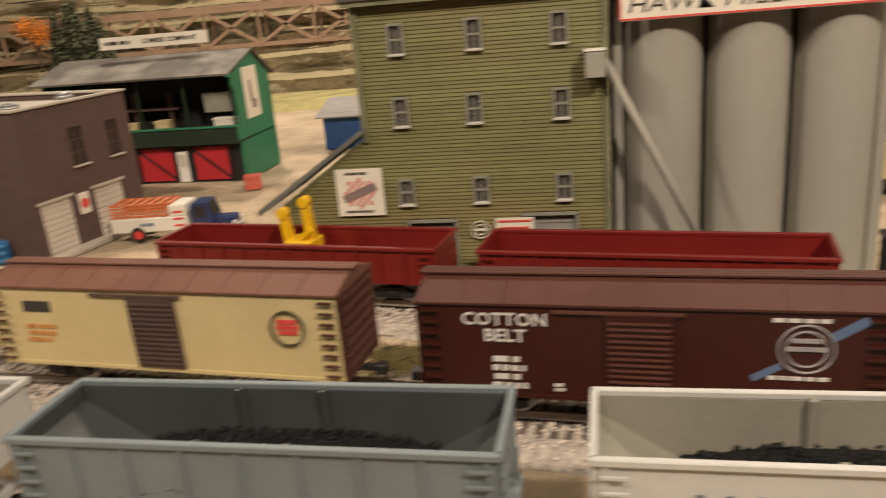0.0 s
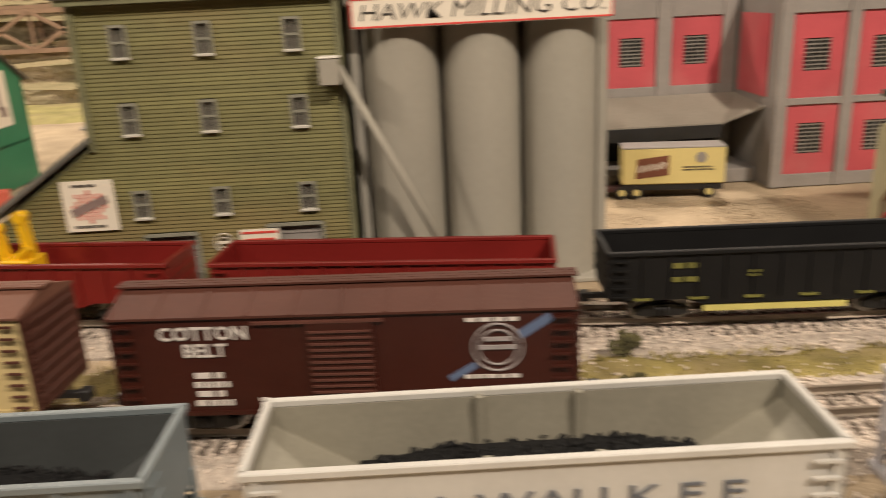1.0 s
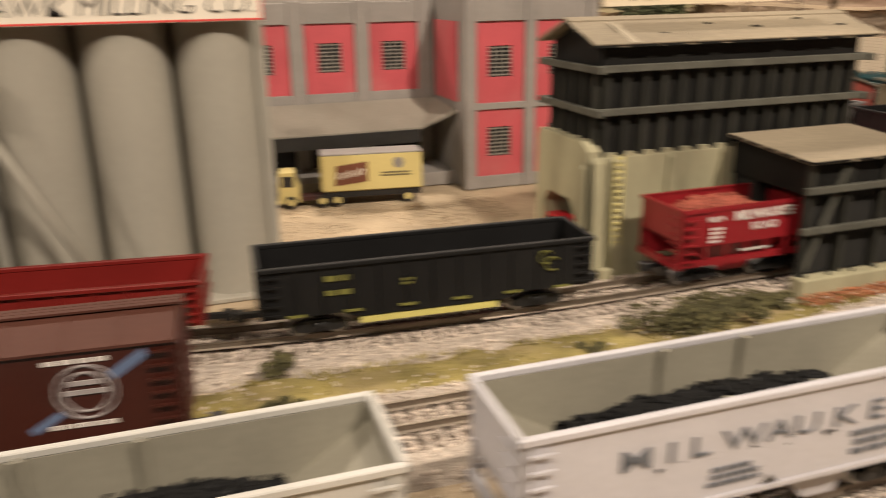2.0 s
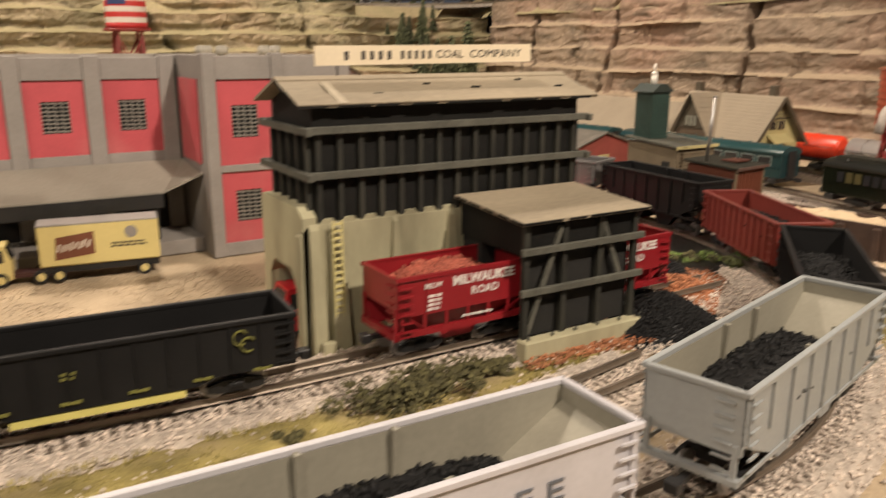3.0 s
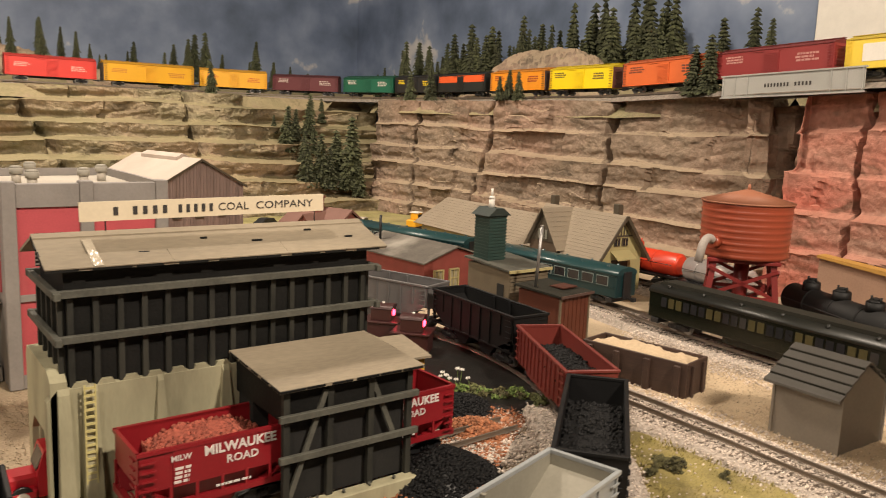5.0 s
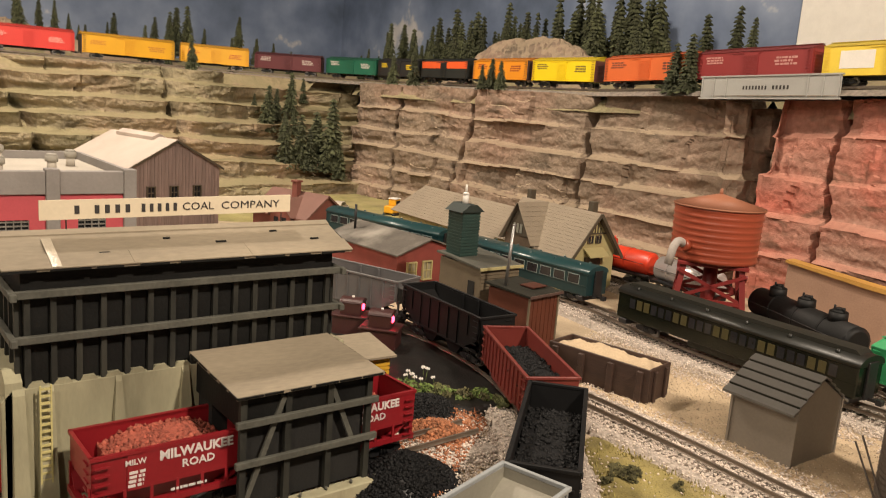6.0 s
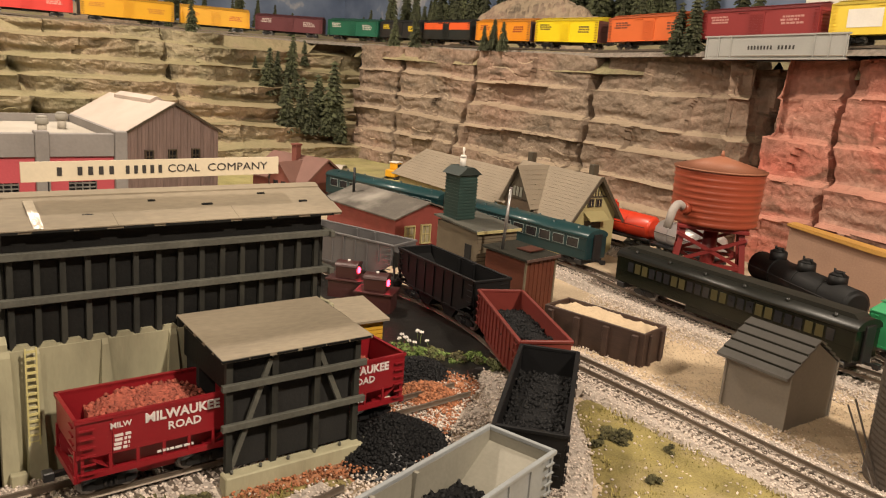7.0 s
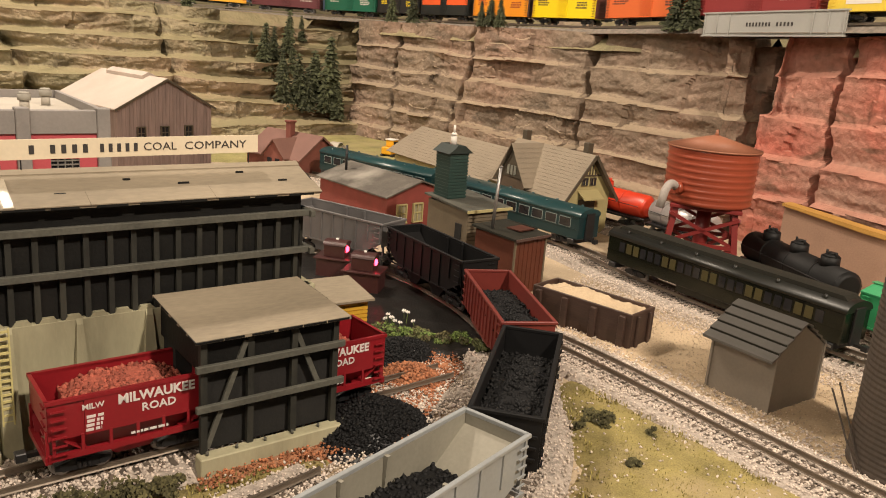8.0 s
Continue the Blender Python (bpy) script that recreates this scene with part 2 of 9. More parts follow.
def lumps(name, pts, size, material, parent=None, seed=0, flat=0.8):
    """Many small angular lumps in one mesh: an octahedron each, turned and squeezed at random."""
    rg = np.random.RandomState(seed)
    n = len(pts)
    base = np.array([(1, 0, 0), (0, 1, 0), (-1, 0, 0), (0, -1, 0), (0, 0, 1), (0, 0, -1)], float)
    fac = np.array([(0, 1, 4), (1, 2, 4), (2, 3, 4), (3, 0, 4), (1, 0, 5), (2, 1, 5), (3, 2, 5), (0, 3, 5)])
    v = base[None] * rg.uniform(0.55, 1.25, (n, 6, 1)) * size * rg.uniform(0.6, 1.35, (n, 1, 1))
    v[:, :, 2] *= flat
    a, b = rg.uniform(0, 6.28, n), rg.uniform(-0.6, 0.6, n)
    ca, sa, cb, sb = np.cos(a), np.sin(a), np.cos(b), np.sin(b)
    x, y, z = v[..., 0], v[..., 1], v[..., 2]
    y, z = y * cb[:, None] - z * sb[:, None], y * sb[:, None] + z * cb[:, None]
    x, y = x * ca[:, None] - y * sa[:, None], x * sa[:, None] + y * ca[:, None]
    v = np.stack([x, y, z], -1) + np.asarray(pts, float)[:, None, :]
    f = fac[None] + (np.arange(n) * 6)[:, None, None]
    me = bpy.data.meshes.new(name)
    me.vertices.add(n * 6)
    me.vertices.foreach_set("co", v.ravel())
    me.loops.add(n * 24)
    me.loops.foreach_set("vertex_index", f.ravel().astype(np.int32))
    me.polygons.add(n * 8)
    me.polygons.foreach_set("loop_start", np.arange(0, n * 24, 3, dtype=np.int32))
    me.update(calc_edges=True)
    me.validate()
    me.materials.append(material)
    ob = new(name, me)
    if parent is not None:
        ob.parent = parent
    return ob

# ---- room shell and layout ground ----
WALLPAINT = mat("room_wall_paint", (0.20, 0.182, 0.16), 0.8, var=0.05, scale=3, fine=80, bump=0.1)
ROOMFLOOR = mat("room_floor", (0.22, 0.18, 0.14), 0.7, var=0.2, scale=4, bump=0.1)


def room():
    x0, x1, y0, y1, z0, z1 = -2.4, 3.4, -1.8, 4.3, -1.0, 1.6
    walls = {
        "wall_north": (x0, y1, z0, x1, y1 + 0.1, z1),
        "wall_south": (x0, y0 - 0.1, z0, x1, y0, z1),
        "wall_west": (x0 - 0.1, y0 - 0.1, z0, x0, y1 + 0.1, z1),
        "wall_east": (x1, y0 - 0.1, z0, x1 + 0.1, y1 + 0.1, z1),
    }
    for name, b in walls.items():
        tagged(part(name, box(BM(), *b), WALLPAINT), "plain off-white painted wall of the train room", "wall", kind="structure")
    tagged(part("floor", box(BM(), x0 - 0.1, y0 - 0.1, z0 - 0.05, x1 + 0.1, y1 + 0.1, z0), ROOMFLOOR), "brown floor of the train room", "floor", kind="structure")
    tagged(part("ceiling", box(BM(), x0 - 0.1, y0 - 0.1, z1, x1 + 0.1, y1 + 0.1, z1 + 0.05), WALLPAINT), "off-white ceiling of the train room", "ceiling", kind="structure")


room()


def fbm(x, y, s, o=3, seed=0.0):
    v, a = 0.0, 0.5
    for i in range(o):
        v += a * noise.noise((x * s, y * s, seed + i * 7.3))
        s, a = s * 2.1, a * 0.5
    return v


def grid_mesh(name, xs, ys, height, material, smooth=True):
    nx, ny = len(xs), len(ys)
    vs = [(x, y, height(x, y)) for y in ys for x in xs]
    fs = [(j * nx + i, j * nx + i + 1, (j + 1) * nx + i + 1, (j + 1) * nx + i) for j in range(ny - 1) for i in range(nx - 1)]
    me = bpy.data.meshes.new(name)
    me.from_pydata(vs, [], fs)
    me.materials.append(material)
    if smooth:
        me.polygons.foreach_set("use_smooth", [True] * len(fs))
    return new(name, me)


def ground_z(x, y):
    return 0.003 * fbm(x, y, 6, 3) - 0.001


tagged(grid_mesh("ground", np.arange(-2.2, 3.31, 0.025), np.arange(0.25, 4.21, 0.025), ground_z, SAND),
       "tan sandy ground of the model railway layout", "ground", kind="structure")


def benchwork():
    t = thing("benchwork", pose(0, 0, 0), "dark wooden benchwork carrying the layout", "table", kind="structure")
    part("fascia", box(BM(), -2.2, 0.235, -0.16, 3.3, 0.25, 0.0, 0.002), BEAM, t)
    part("top_board", box(BM(), -2.2, 0.25, -0.03, 3.3, 4.2, -0.012), WOODTAN, t)
    for x in (-2.0, -0.7, 0.6, 1.9, 3.1):
        for y in (0.35, 2.2, 4.0):
            part("leg", box(BM(), x - 0.035, y - 0.035, -1.0, x + 0.035, y + 0.035, -0.03, 0.003), WOODTAN, t)


benchwork()


def inside(poly, x, y):
    """Signed distance to an outline, positive inside."""
    d, c = 1e9, False
    n = len(poly)
    for i in range(n):
        x0, y0 = poly[i]
        x1, y1 = poly[(i + 1) % n]
        dx, dy = x1 - x0, y1 - y0
        k = max(0, min(1, ((x - x0) * dx + (y - y0) * dy) / (dx * dx + dy * dy)))
        d = min(d, math.hypot(x - x0 - k * dx, y - y0 - k * dy))
        if (y0 > y) != (y1 > y) and x < (x1 - x0) * (y - y0) / (y1 - y0) + x0:
            c = not c
    return d if c else -d


def patch(name, poly, high, material, label, category, edge=0.02, step=0.006, rough=0.002, seed=0.0):
    xs = [p[0] for p in poly]
    ys = [p[1] for p in poly]

    def h(x, y):
        d = inside(poly, x, y) + 0.02 * fbm(x, y, 22, 3, seed + 3)
        k = max(-1.0, min(1.0, d / edge))
        return high * (k if k < 0 else k * (2 - k)) + (rough * fbm(x, y, 60, 3, seed) if k > -0.5 else 0)
    ob = grid_mesh(name, np.arange(min(xs) - 0.02, max(xs) + 0.02, step), np.arange(min(ys) - 0.02, max(ys) + 0.02, step), h, material)
    return tagged(ob, label, category, kind="stuff")


MEADOW = mat("meadow_grass", (0.30, 0.265, 0.105), 0.95, var=0.4, scale=18, fine=500, bump=1.0, dirt=(0.36, 0.28, 0.16), dirt_amt=0.6)
GRASSY = [
    [(-0.2, 0.975), (0.3, 0.965), (0.78, 0.96), (1.0, 0.957), (1.12, 0.965), (1.19, 0.985), (1.12, 1.0), (0.98, 1.005), (0.72, 1.012), (0.4, 1.04), (-0.2, 1.06)],
    [(1.25, 0.70), (1.445, 0.70), (1.455, 0.86), (1.45, 1.0), (1.41, 0.985), (1.345, 0.88), (1.25, 0.825)],
]
patch("grass_strip", GRASSY[0], 0.006, GRASS, "dry yellow-green grass strip between the tracks", "grass", seed=1)
patch("grass_strip", GRASSY[1], 0.006, GRASS, "dry yellow-green grass beside the curved track", "grass", seed=2)
MEADOWS = [
    [(1.45, 2.26), (1.62, 2.18), (1.80, 2.16), (2.02, 2.12), (2.20, 2.20), (2.22, 2.60), (1.40, 2.58)],
    [(-1.6, 2.28), (-0.6, 2.22), (0.2, 2.20), (0.9, 2.26), (1.30, 2.30), (1.38, 2.58), (-1.6, 2.58)],
]
for poly in MEADOWS:
    patch("meadow", poly, 0.006, MEADOW, "yellow-green grassy ground at the foot of the slope", "grass", edge=0.03, step=0.014, seed=7)
CINDERPOLY = [(1.10, 0.985), (1.19, 0.985), (1.25, 0.975), (1.37, 1.06), (1.39, 1.12), (1.33, 1.12), (1.28, 1.06), (1.22, 1.035), (1.12, 1.02)]
patch("cinder_ground", CINDERPOLY, 0.005, RUST, "rusty red cinders on the ground beside the coal tower", "cinders", edge=0.012, seed=4)
ASPHALT = mat("black_yard", (0.012, 0.011, 0.010), 0.35, var=0.4, scale=60, bump=0.5)
YARDPOLY = [(1.28, 1.14), (1.37, 1.085), (1.41, 1.07), (1.455, 1.12), (1.50, 1.2), (1.505, 1.35), (1.48, 1.46), (1.36, 1.46), (1.33, 1.28)]
patch("yard_ground", YARDPOLY, 0.0078, ASPHALT, "dark oily yard ground beside the curve", "yard ground", edge=0.012, seed=5)
LIGHTSAND = mat("pale_sand", (0.50, 0.385, 0.255), 0.95, var=0.2, scale=20, fine=500, bump=0.7)
SANDPOLY = [(1.52, 0.72), (1.70, 0.76), (1.69, 1.02), (1.66, 1.14), (1.52, 1.16), (1.505, 1.0)]
patch("sand_area", SANDPOLY, 0.004, LIGHTSAND, "pale loose sand round the sand bin and shed", "sand", edge=0.012, seed=6)


# ---- tracks ----
R0, CX, CY = 0.437, 1.035, 1.26


def main_line(s):
    """The running line by the distance s along it: straight from the west, then a curve to the north. s = 0 where the curve starts."""
    if s < 0:
        return Vector((CX + s, CY - R0 - s * 0.015, 0)), -0.015
    a = s / R0
    return Vector((CX + R0 * math.sin(a), CY - R0 * math.cos(a), 0)), a


def polyline(pts, step):
    """Points at even steps along a smooth line through pts, with the heading at each."""
    n = len(pts)
    fine = []
    for i in range(n - 1):
        p = [Vector((*pts[max(0, min(n - 1, i + k))], 0)) for k in (-1, 0, 1, 2)]
        for j in range(40):
            t = j / 40
            fine.append(0.5 * (2 * p[1] + (p[2] - p[0]) * t + (2 * p[0] - 5 * p[1] + 4 * p[2] - p[3]) * t * t + (3 * p[1] - p[0] - 3 * p[2] + p[3]) * t ** 3))
    fine.append(Vector((*pts[-1], 0)))
    out, left = [], 0.0
    for a, b in zip(fine, fine[1:]):
        d = (b - a).length
        while left <= d and d > 0:
            out.append((a.lerp(b, left / d), math.atan2(b.y - a.y, b.x - a.x)))
            left += step
        left -= d
    return out


TIEMESH = mesh_of(box(BM(), -0.0021, -0.024, -0.002, 0.0021, 0.024, 0.0012), "tie", TIE)
GAUGE = 0.0222
stones = []
rs = random.Random(7)


def track(name, pts, label, base=0.004, bed=0.034, ballast=2.0, ties=True):
    t = thing(name, pose(0, 0, 0), label, "railway track", kind="structure")
    line = polyline(pts, 0.0078)
    bm = BM()
    rows = []
    for p, a in line:
        n = Vector((-math.sin(a), math.cos(a), 0))
        rows.append([bm.verts.new(p + n * o + Vector((0, 0, base + z))) for o, z in ((-bed * 1.3, -0.006), (-bed, 0.002), (bed, 0.002), (bed * 1.3, -0.006))])
    for a, b in zip(rows, rows[1:]):
        for i in range(3):
            bm.faces.new((a[i], b[i], b[i + 1], a[i + 1]))
    part("roadbed", bm, BED, t)
    for k, (p, a) in enumerate(line):
        if ties and k < 300:
            shared("tie", TIEMESH, t, Matrix.Translation(p + Vector((0, 0, base + 0.001))) @ Matrix.Rotation(a + rs.uniform(-0.02, 0.02), 4, "Z"))
    for side in (-1, 1):
        bm = BM()
        prof = ((-0.0011, 0.0), (0.0011, 0.0), (0.0005, 0.001), (0.0005, 0.003), (0.0009, 0.0036), (0.0009, 0.0042), (-0.0009, 0.0042), (-0.0009, 0.0036), (-0.0005, 0.003), (-0.0005, 0.001))
        rings = []
        for p, a in line[::2] + line[-1:]:
            n = Vector((-math.sin(a), math.cos(a), 0))
            rings.append([bm.verts.new(p + n * (side * GAUGE / 2 + o) + Vector((0, 0, base + 0.0055 + z))) for o, z in prof])
        for a, b in zip(rings, rings[1:]):
            for i in range(len(prof)):
                bm.faces.new((a[i], b[i], b[(i + 1) % len(prof)], a[(i + 1) % len(prof)]))
        part("rail", bm, RAIL, t)
    for p, a in line:
        n = Vector((-math.sin(a), math.cos(a), 0))
        d = Vector((math.cos(a), math.sin(a), 0))
        for _ in range(int(58 * ballast)):
            o = rs.gauss(0, bed * 0.70)
            if abs(o) > bed * 1.6:
                continue
            z = base + 0.0015 if abs(o) < bed else base + 0.0015 - (abs(o) - bed) * 0.45
            q = p + n * o + d * rs.uniform(-0.0045, 0.0045)
            stones.append((q.x, q.y, z + rs.uniform(0, 0.0016)))
    return t


MAINPTS = [(x, CY - R0 - (x - CX) * 0.015) for x in (-1.0, -0.4, 0.2, 0.7, 0.95)] + [tuple(main_line(s)[0][:2]) for s in (0.1, 0.25, 0.4, 0.55, 0.7, 0.85, 1.0, 1.15, 1.3, 1.45)]
track("railway_track", MAINPTS, "main line track with wooden ties on grey ballast")
TRACKA = [(-0.6, 1.24), (0.0, 1.165), (0.3, 1.12), (0.6, 1.075), (0.85, 1.045), (1.1, 1.043), (1.35, 1.05)]
track("railway_track", TRACKA, "siding track running through the coal tower")
TRACKB = [(-0.6, 1.04), (0.2, 0.985), (0.58, 0.945), (0.8, 0.932), (1.0, 0.93), (1.1, 0.936), (1.18, 0.95)]
track("railway_track", TRACKB, "second siding track on pale ballast", ballast=1.4)
TRACKD = [(1.48, 0.40), (1.478, 0.6), (1.482, 0.8), (1.49, 0.95), (1.492, 1.06), (1.482, 1.18)]
track("railway_track", TRACKD, "side track with steel rails on pale gravel")
TRACKE = [(1.752, 0.45), (1.748, 0.8), (1.745, 1.0), (1.762, 1.18), (1.788, 1.32), (1.785, 1.48), (1.762, 1.65), (1.725, 1.85), (1.67, 2.05)]
track("railway_track", TRACKE, "passenger track beside the station", ballast=1.2)
TRACKF = [(1.790, 0.60), (1.796, 0.72), (1.815, 0.86), (1.842, 0.93), (1.872, 1.0), (1.915, 1.09), (1.955, 1.19), (1.978, 1.3), (1.988, 1.42), (1.985, 1.65)]
track("railway_track", TRACKF, "freight track below the cliff", ballast=0.8)
GRAVELLY = [
    ([(1.12, 0.895), (1.2, 0.905), (1.28, 0.95), (1.36, 1.04), (1.40, 1.12), (1.35, 1.08), (1.27, 0.985), (1.17, 0.965)], 190000),
    ([(1.21, 1.025), (1.30, 1.0), (1.34, 1.06), (1.25, 1.05)], 120000),
    ([(1.50, 0.62), (1.55, 0.62), (1.54, 1.12), (1.50, 1.12)], 110000),
    ([(1.655, 0.62), (1.72, 0.62), (1.73, 1.22), (1.66, 1.20)], 110000),
    (GRASSY[1], 9000),
    (GRASSY[0], 9000),
    ([(0.72, 1.07), (0.985, 1.075), (0.985, 1.09), (0.72, 1.11)], 90000),
]
for poly, dens in GRAVELLY:
    gx, gy = [p[0] for p in poly], [p[1] for p in poly]
    for _ in range(int(dens * (max(gx) - min(gx)) * (max(gy) - min(gy)))):
        x, y = rs.uniform(min(gx), max(gx)), rs.uniform(min(gy), max(gy))
        if inside(poly, x, y) > -0.012 * rs.random():
            stones.append((x, y, (0.0058 if dens < 50000 else 0.003) + rs.uniform(0, 0.003 if dens > 50000 else 0.0008)))
stones = [s for s in stones if not (1.26 < s[0] < 1.52 and 1.05 < s[1] < 1.47 and inside(YARDPOLY, s[0], s[1]) > rs.uniform(-0.01, 0.02))]
tagged(lumps("ballast", stones, 0.00135, GRAVEL, seed=3), "loose grey and pink ballast stones along the tracks", "ballast", kind="stuff")

# ---- flour mill with lean-to, silos and sign ----
COPING0 = mat("sash_white", (0.50, 0.48, 0.43), 0.6, var=0.08, scale=80)


MILLPANE = mat("mill_pane_grey", (0.075, 0.062, 0.060), 0.25, var=0.35, scale=120, bump=0.0)
PINKINK = mat("ink_faded_red", (0.58, 0.20, 0.17), 0.7, var=0.15, scale=60, bump=0.0)
GREYPRINT = mat("ink_faded_grey", (0.22, 0.16, 0.15), 0.7, var=0.2, scale=60, bump=0.0)


def sash_window(parent, x, z, w, h, y, frame_mat=FRAMEGREY, pane_mat=None, rows=2, name="window"):
    """A sash window in a wall that looks along -y: frame, sill, glazing bars and panes."""
    wn = new(name)
    wn.parent = parent
    wn.matrix_local = pose(x, y, z)
    f = 0.0018
    bm = BM()
    box(bm, -w / 2 - f, -0.0022, -f, -w / 2, 0.002, h + f)
    box(bm, w / 2, -0.0022, -f, w / 2 + f, 0.002, h + f)
    box(bm, -w / 2, -0.0022, h, w / 2, 0.002, h + f)
    part("frame", bm, frame_mat, wn)
    part("sill", box(BM(), -w / 2 - f * 1.2, -0.0036, -f, w / 2 + f * 1.2, 0.002, 0, 0.0003), frame_mat if frame_mat is not FRAMEGREY else COPING0, wn)
    bm = BM()
    box(bm, -0.0006, -0.0004, 0, 0.0006, 0.0012, h)
    for k in range(1, rows):
        box(bm, -w / 2, -0.0007, h * k / rows - 0.0008, w / 2, 0.0013, h * k / rows + 0.0008)
    part("glazing_bar", bm, frame_mat, wn)
    part("pane", box(BM(), -w / 2, 0.0013, 0, w / 2, 0.002, h), pane_mat or MILLPANE, wn)
    return wn


def mill():
    Y, D = 1.146, 0.13
    x0, x1, top = 0.411, 0.589, 0.2205
    t = thing("flour_mill", pose(0, Y, 0), "olive green clapboard flour mill with lean-to and posters", "mill")
    cols = {0: (0.4415, 0.4980, 0.5575), 1: (0.4405, 0.4950, 0.5575), 2: (0.4390, 0.4960, 0.5575)}
    rows = {0: (0.1810, 0.0195), 1: (0.1290, 0.0195), 2: (0.0690, 0.0180)}
    ww = 0.0085
    holes = [(x - ww / 2 - 0.002, x + ww / 2 + 0.002, rows[r][0] - 0.002, rows[r][0] + rows[r][1] + 0.002) for r in cols for x in cols[r]]
    doors = [(0.4390, 0.4740, 0.0, 0.0560), (0.5270, 0.5650, 0.0, 0.0590)]
    holes += doors
    # backing walls, closed round, with the openings left free
    bm = BM()
    xs = sorted({x0, x1, *[h[0] for h in holes], *[h[1] for h in holes]})
    for a, b in zip(xs, xs[1:]):
        cuts = sorted((h[2], h[3]) for h in holes if h[0] <= a + 1e-6 and h[1] >= b - 1e-6)
        z = 0.0
        for lo, hi in cuts + [(top, top)]:
            if lo - z > 1e-4:
                box(bm, a, 0.0006, z, b, 0.004, lo)
            z = max(z, hi)
    box(bm, x0, 0.004, 0, x0 + 0.003, D, top)
    box(bm, x1 - 0.003, 0.004, 0, x1, D, top)
    box(bm, x0, D - 0.003, 0, x1, D, top)
    prism(bm, ((0.004, top), (D, top), (D, top + 0.004), (D * 0.55, top + 0.036), (0.004, top + 0.004)), "x", x0, x0 + 0.003)
    prism(bm, ((0.004, top), (D, top), (D, top + 0.004), (D * 0.55, top + 0.036), (0.004, top + 0.004)), "x", x1 - 0.003, x1)
    part("wall", bm, MILLDARK, t)
    # clapboards, one object each, cut round the openings and along the lean-to roof
    pitch = 0.00285

    def roof_at(x):
        return 0.066 + (x - 0.3235) / (0.411 - 0.3235) * (0.1255 - 0.066)
    for k in range(int(top / pitch)):
        z = k * pitch
        zm = z + pitch / 2
        left = x0
        if zm < 0.121:
            left = 0.3335 if zm < 0.068 else 0.3235 + (zm + 0.006 - 0.066) / (0.1255 - 0.066) * (0.411 - 0.3235)
        spans = [(left, x1 - 0.003)]
        for h in holes:
            if h[2] < zm < h[3]:
                spans = [s for a, b in spans for s in ((a, min(b, h[0])), (max(a, h[1]), b)) if s[1] - s[0] > 0.001]
        for a, b in spans:
            part("clapboard", prism(BM(), ((0.0008, z), (0.0008, z + pitch * 1.02), (-0.0003, z + pitch * 1.02), (-0.0009, z + 0.0004), (-0.0008, z)), "x", a, b), MILL, t)
    for x in (x0 - 0.0015, x1 - 0.003):
        part("corner_board", box(BM(), x, -0.0026, 0 if x > 0.5 else 0.118, x + 0.0045, 0.003, top, 0.0003), MILLDARK, t)
    # main roof
    bm = BM()
    prism(bm, ((-0.009, top - 0.001), (D * 0.55, top + 0.040), (D * 0.55, top + 0.044), (-0.0105, top + 0.003)), "x", x0 - 0.008, x1 + 0.008)
    prism(bm, ((D + 0.009, top - 0.001), (D * 0.55, top + 0.040), (D * 0.55, top + 0.044), (D + 0.0105, top + 0.003)), "x", x0 - 0.008, x1 + 0.008)
    part("roof", bm, MILLROOF, t)
    part("eave_board", box(BM(), x0 - 0.006, -0.0075, top - 0.005, x1 + 0.006, -0.0055, top + 0.0005), MILLDARK, t)
    # lean-to: side wall, back, roof slab
    bm = BM()
    prism(bm, ((0.3335, 0), (x0, 0), (x0, 0.122), (0.3335, 0.068)), "y", 0.0006, 0.003)
    prism(bm, ((0.3335, 0), (x0, 0), (x0, 0.122), (0.3335, 0.068)), "y", 0.097, 0.1)
    box(bm, 0.3335, 0.003, 0, 0.336, 0.097, 0.068)
    part("lean_to_wall", bm, MILLDARK, t)
    part("lean_to_roof", prism(BM(), ((0.319, 0.0645), (x0, 0.1255), (x0, 0.1295), (0.318, 0.0685)), "y", -0.007, 0.105), MILLROOF, t)
    for r in cols:
        for x in cols[r]:
            sash_window(t, x, rows[r][0], ww, rows[r][1], 0.0)
    for a, b, _, zt in doors:
        d = new("door")
        d.parent = t
        bm = BM()
        box(bm, a, 0.001, 0, b, 0.003, zt - 0.002)
        for k in range(1, 9):
            z = (zt - 0.002) * k / 9
            box(bm, a + 0.001, 0.0004, z, b - 0.001, 0.001, z + 0.0009)
        part("door_leaf", bm, GREYCONC, d)
        bm = BM()
        box(bm, a - 0.002, -0.0024, 0, a, 0.002, zt)
        box(bm, b, -0.0024, 0, b + 0.002, 0.002, zt)
        box(bm, a - 0.002, -0.0028, zt - 0.002, b + 0.002, 0.002, zt)
        part("door_frame", bm, FRAMEGREY, d)
    # posters on the wall
    p = new("poster")
    p.parent = t
    p.matrix_local = pose(0.4025, -0.0024, 0.08)
    part("sheet", box(BM(), -0.0185, -0.0003, -0.0185, 0.0185, 0.0004, 0.0185), PAPER, p, "white poster with a red checkered ball")
    bm = BM()
    c = 0.0027
    for i in range(-4, 5):
        for j in range(-4, 5):
            if (i + j) % 2 == 0 and i * i + j * j < 19:
                box(bm, i * c - c / 2, -0.0006, j * c - c / 2 - 0.0005, i * c + c / 2, -0.0002, j * c + c / 2 - 0.0005)
    part("checkered_ball", bm, PINKINK, p)
    bm = BM()
    bar(bm, (-0.013, -0.0008, -0.005), (0.013, -0.0008, 0.005), 0.0003, 0.0058, up=(-0.36, 0, 0.93))
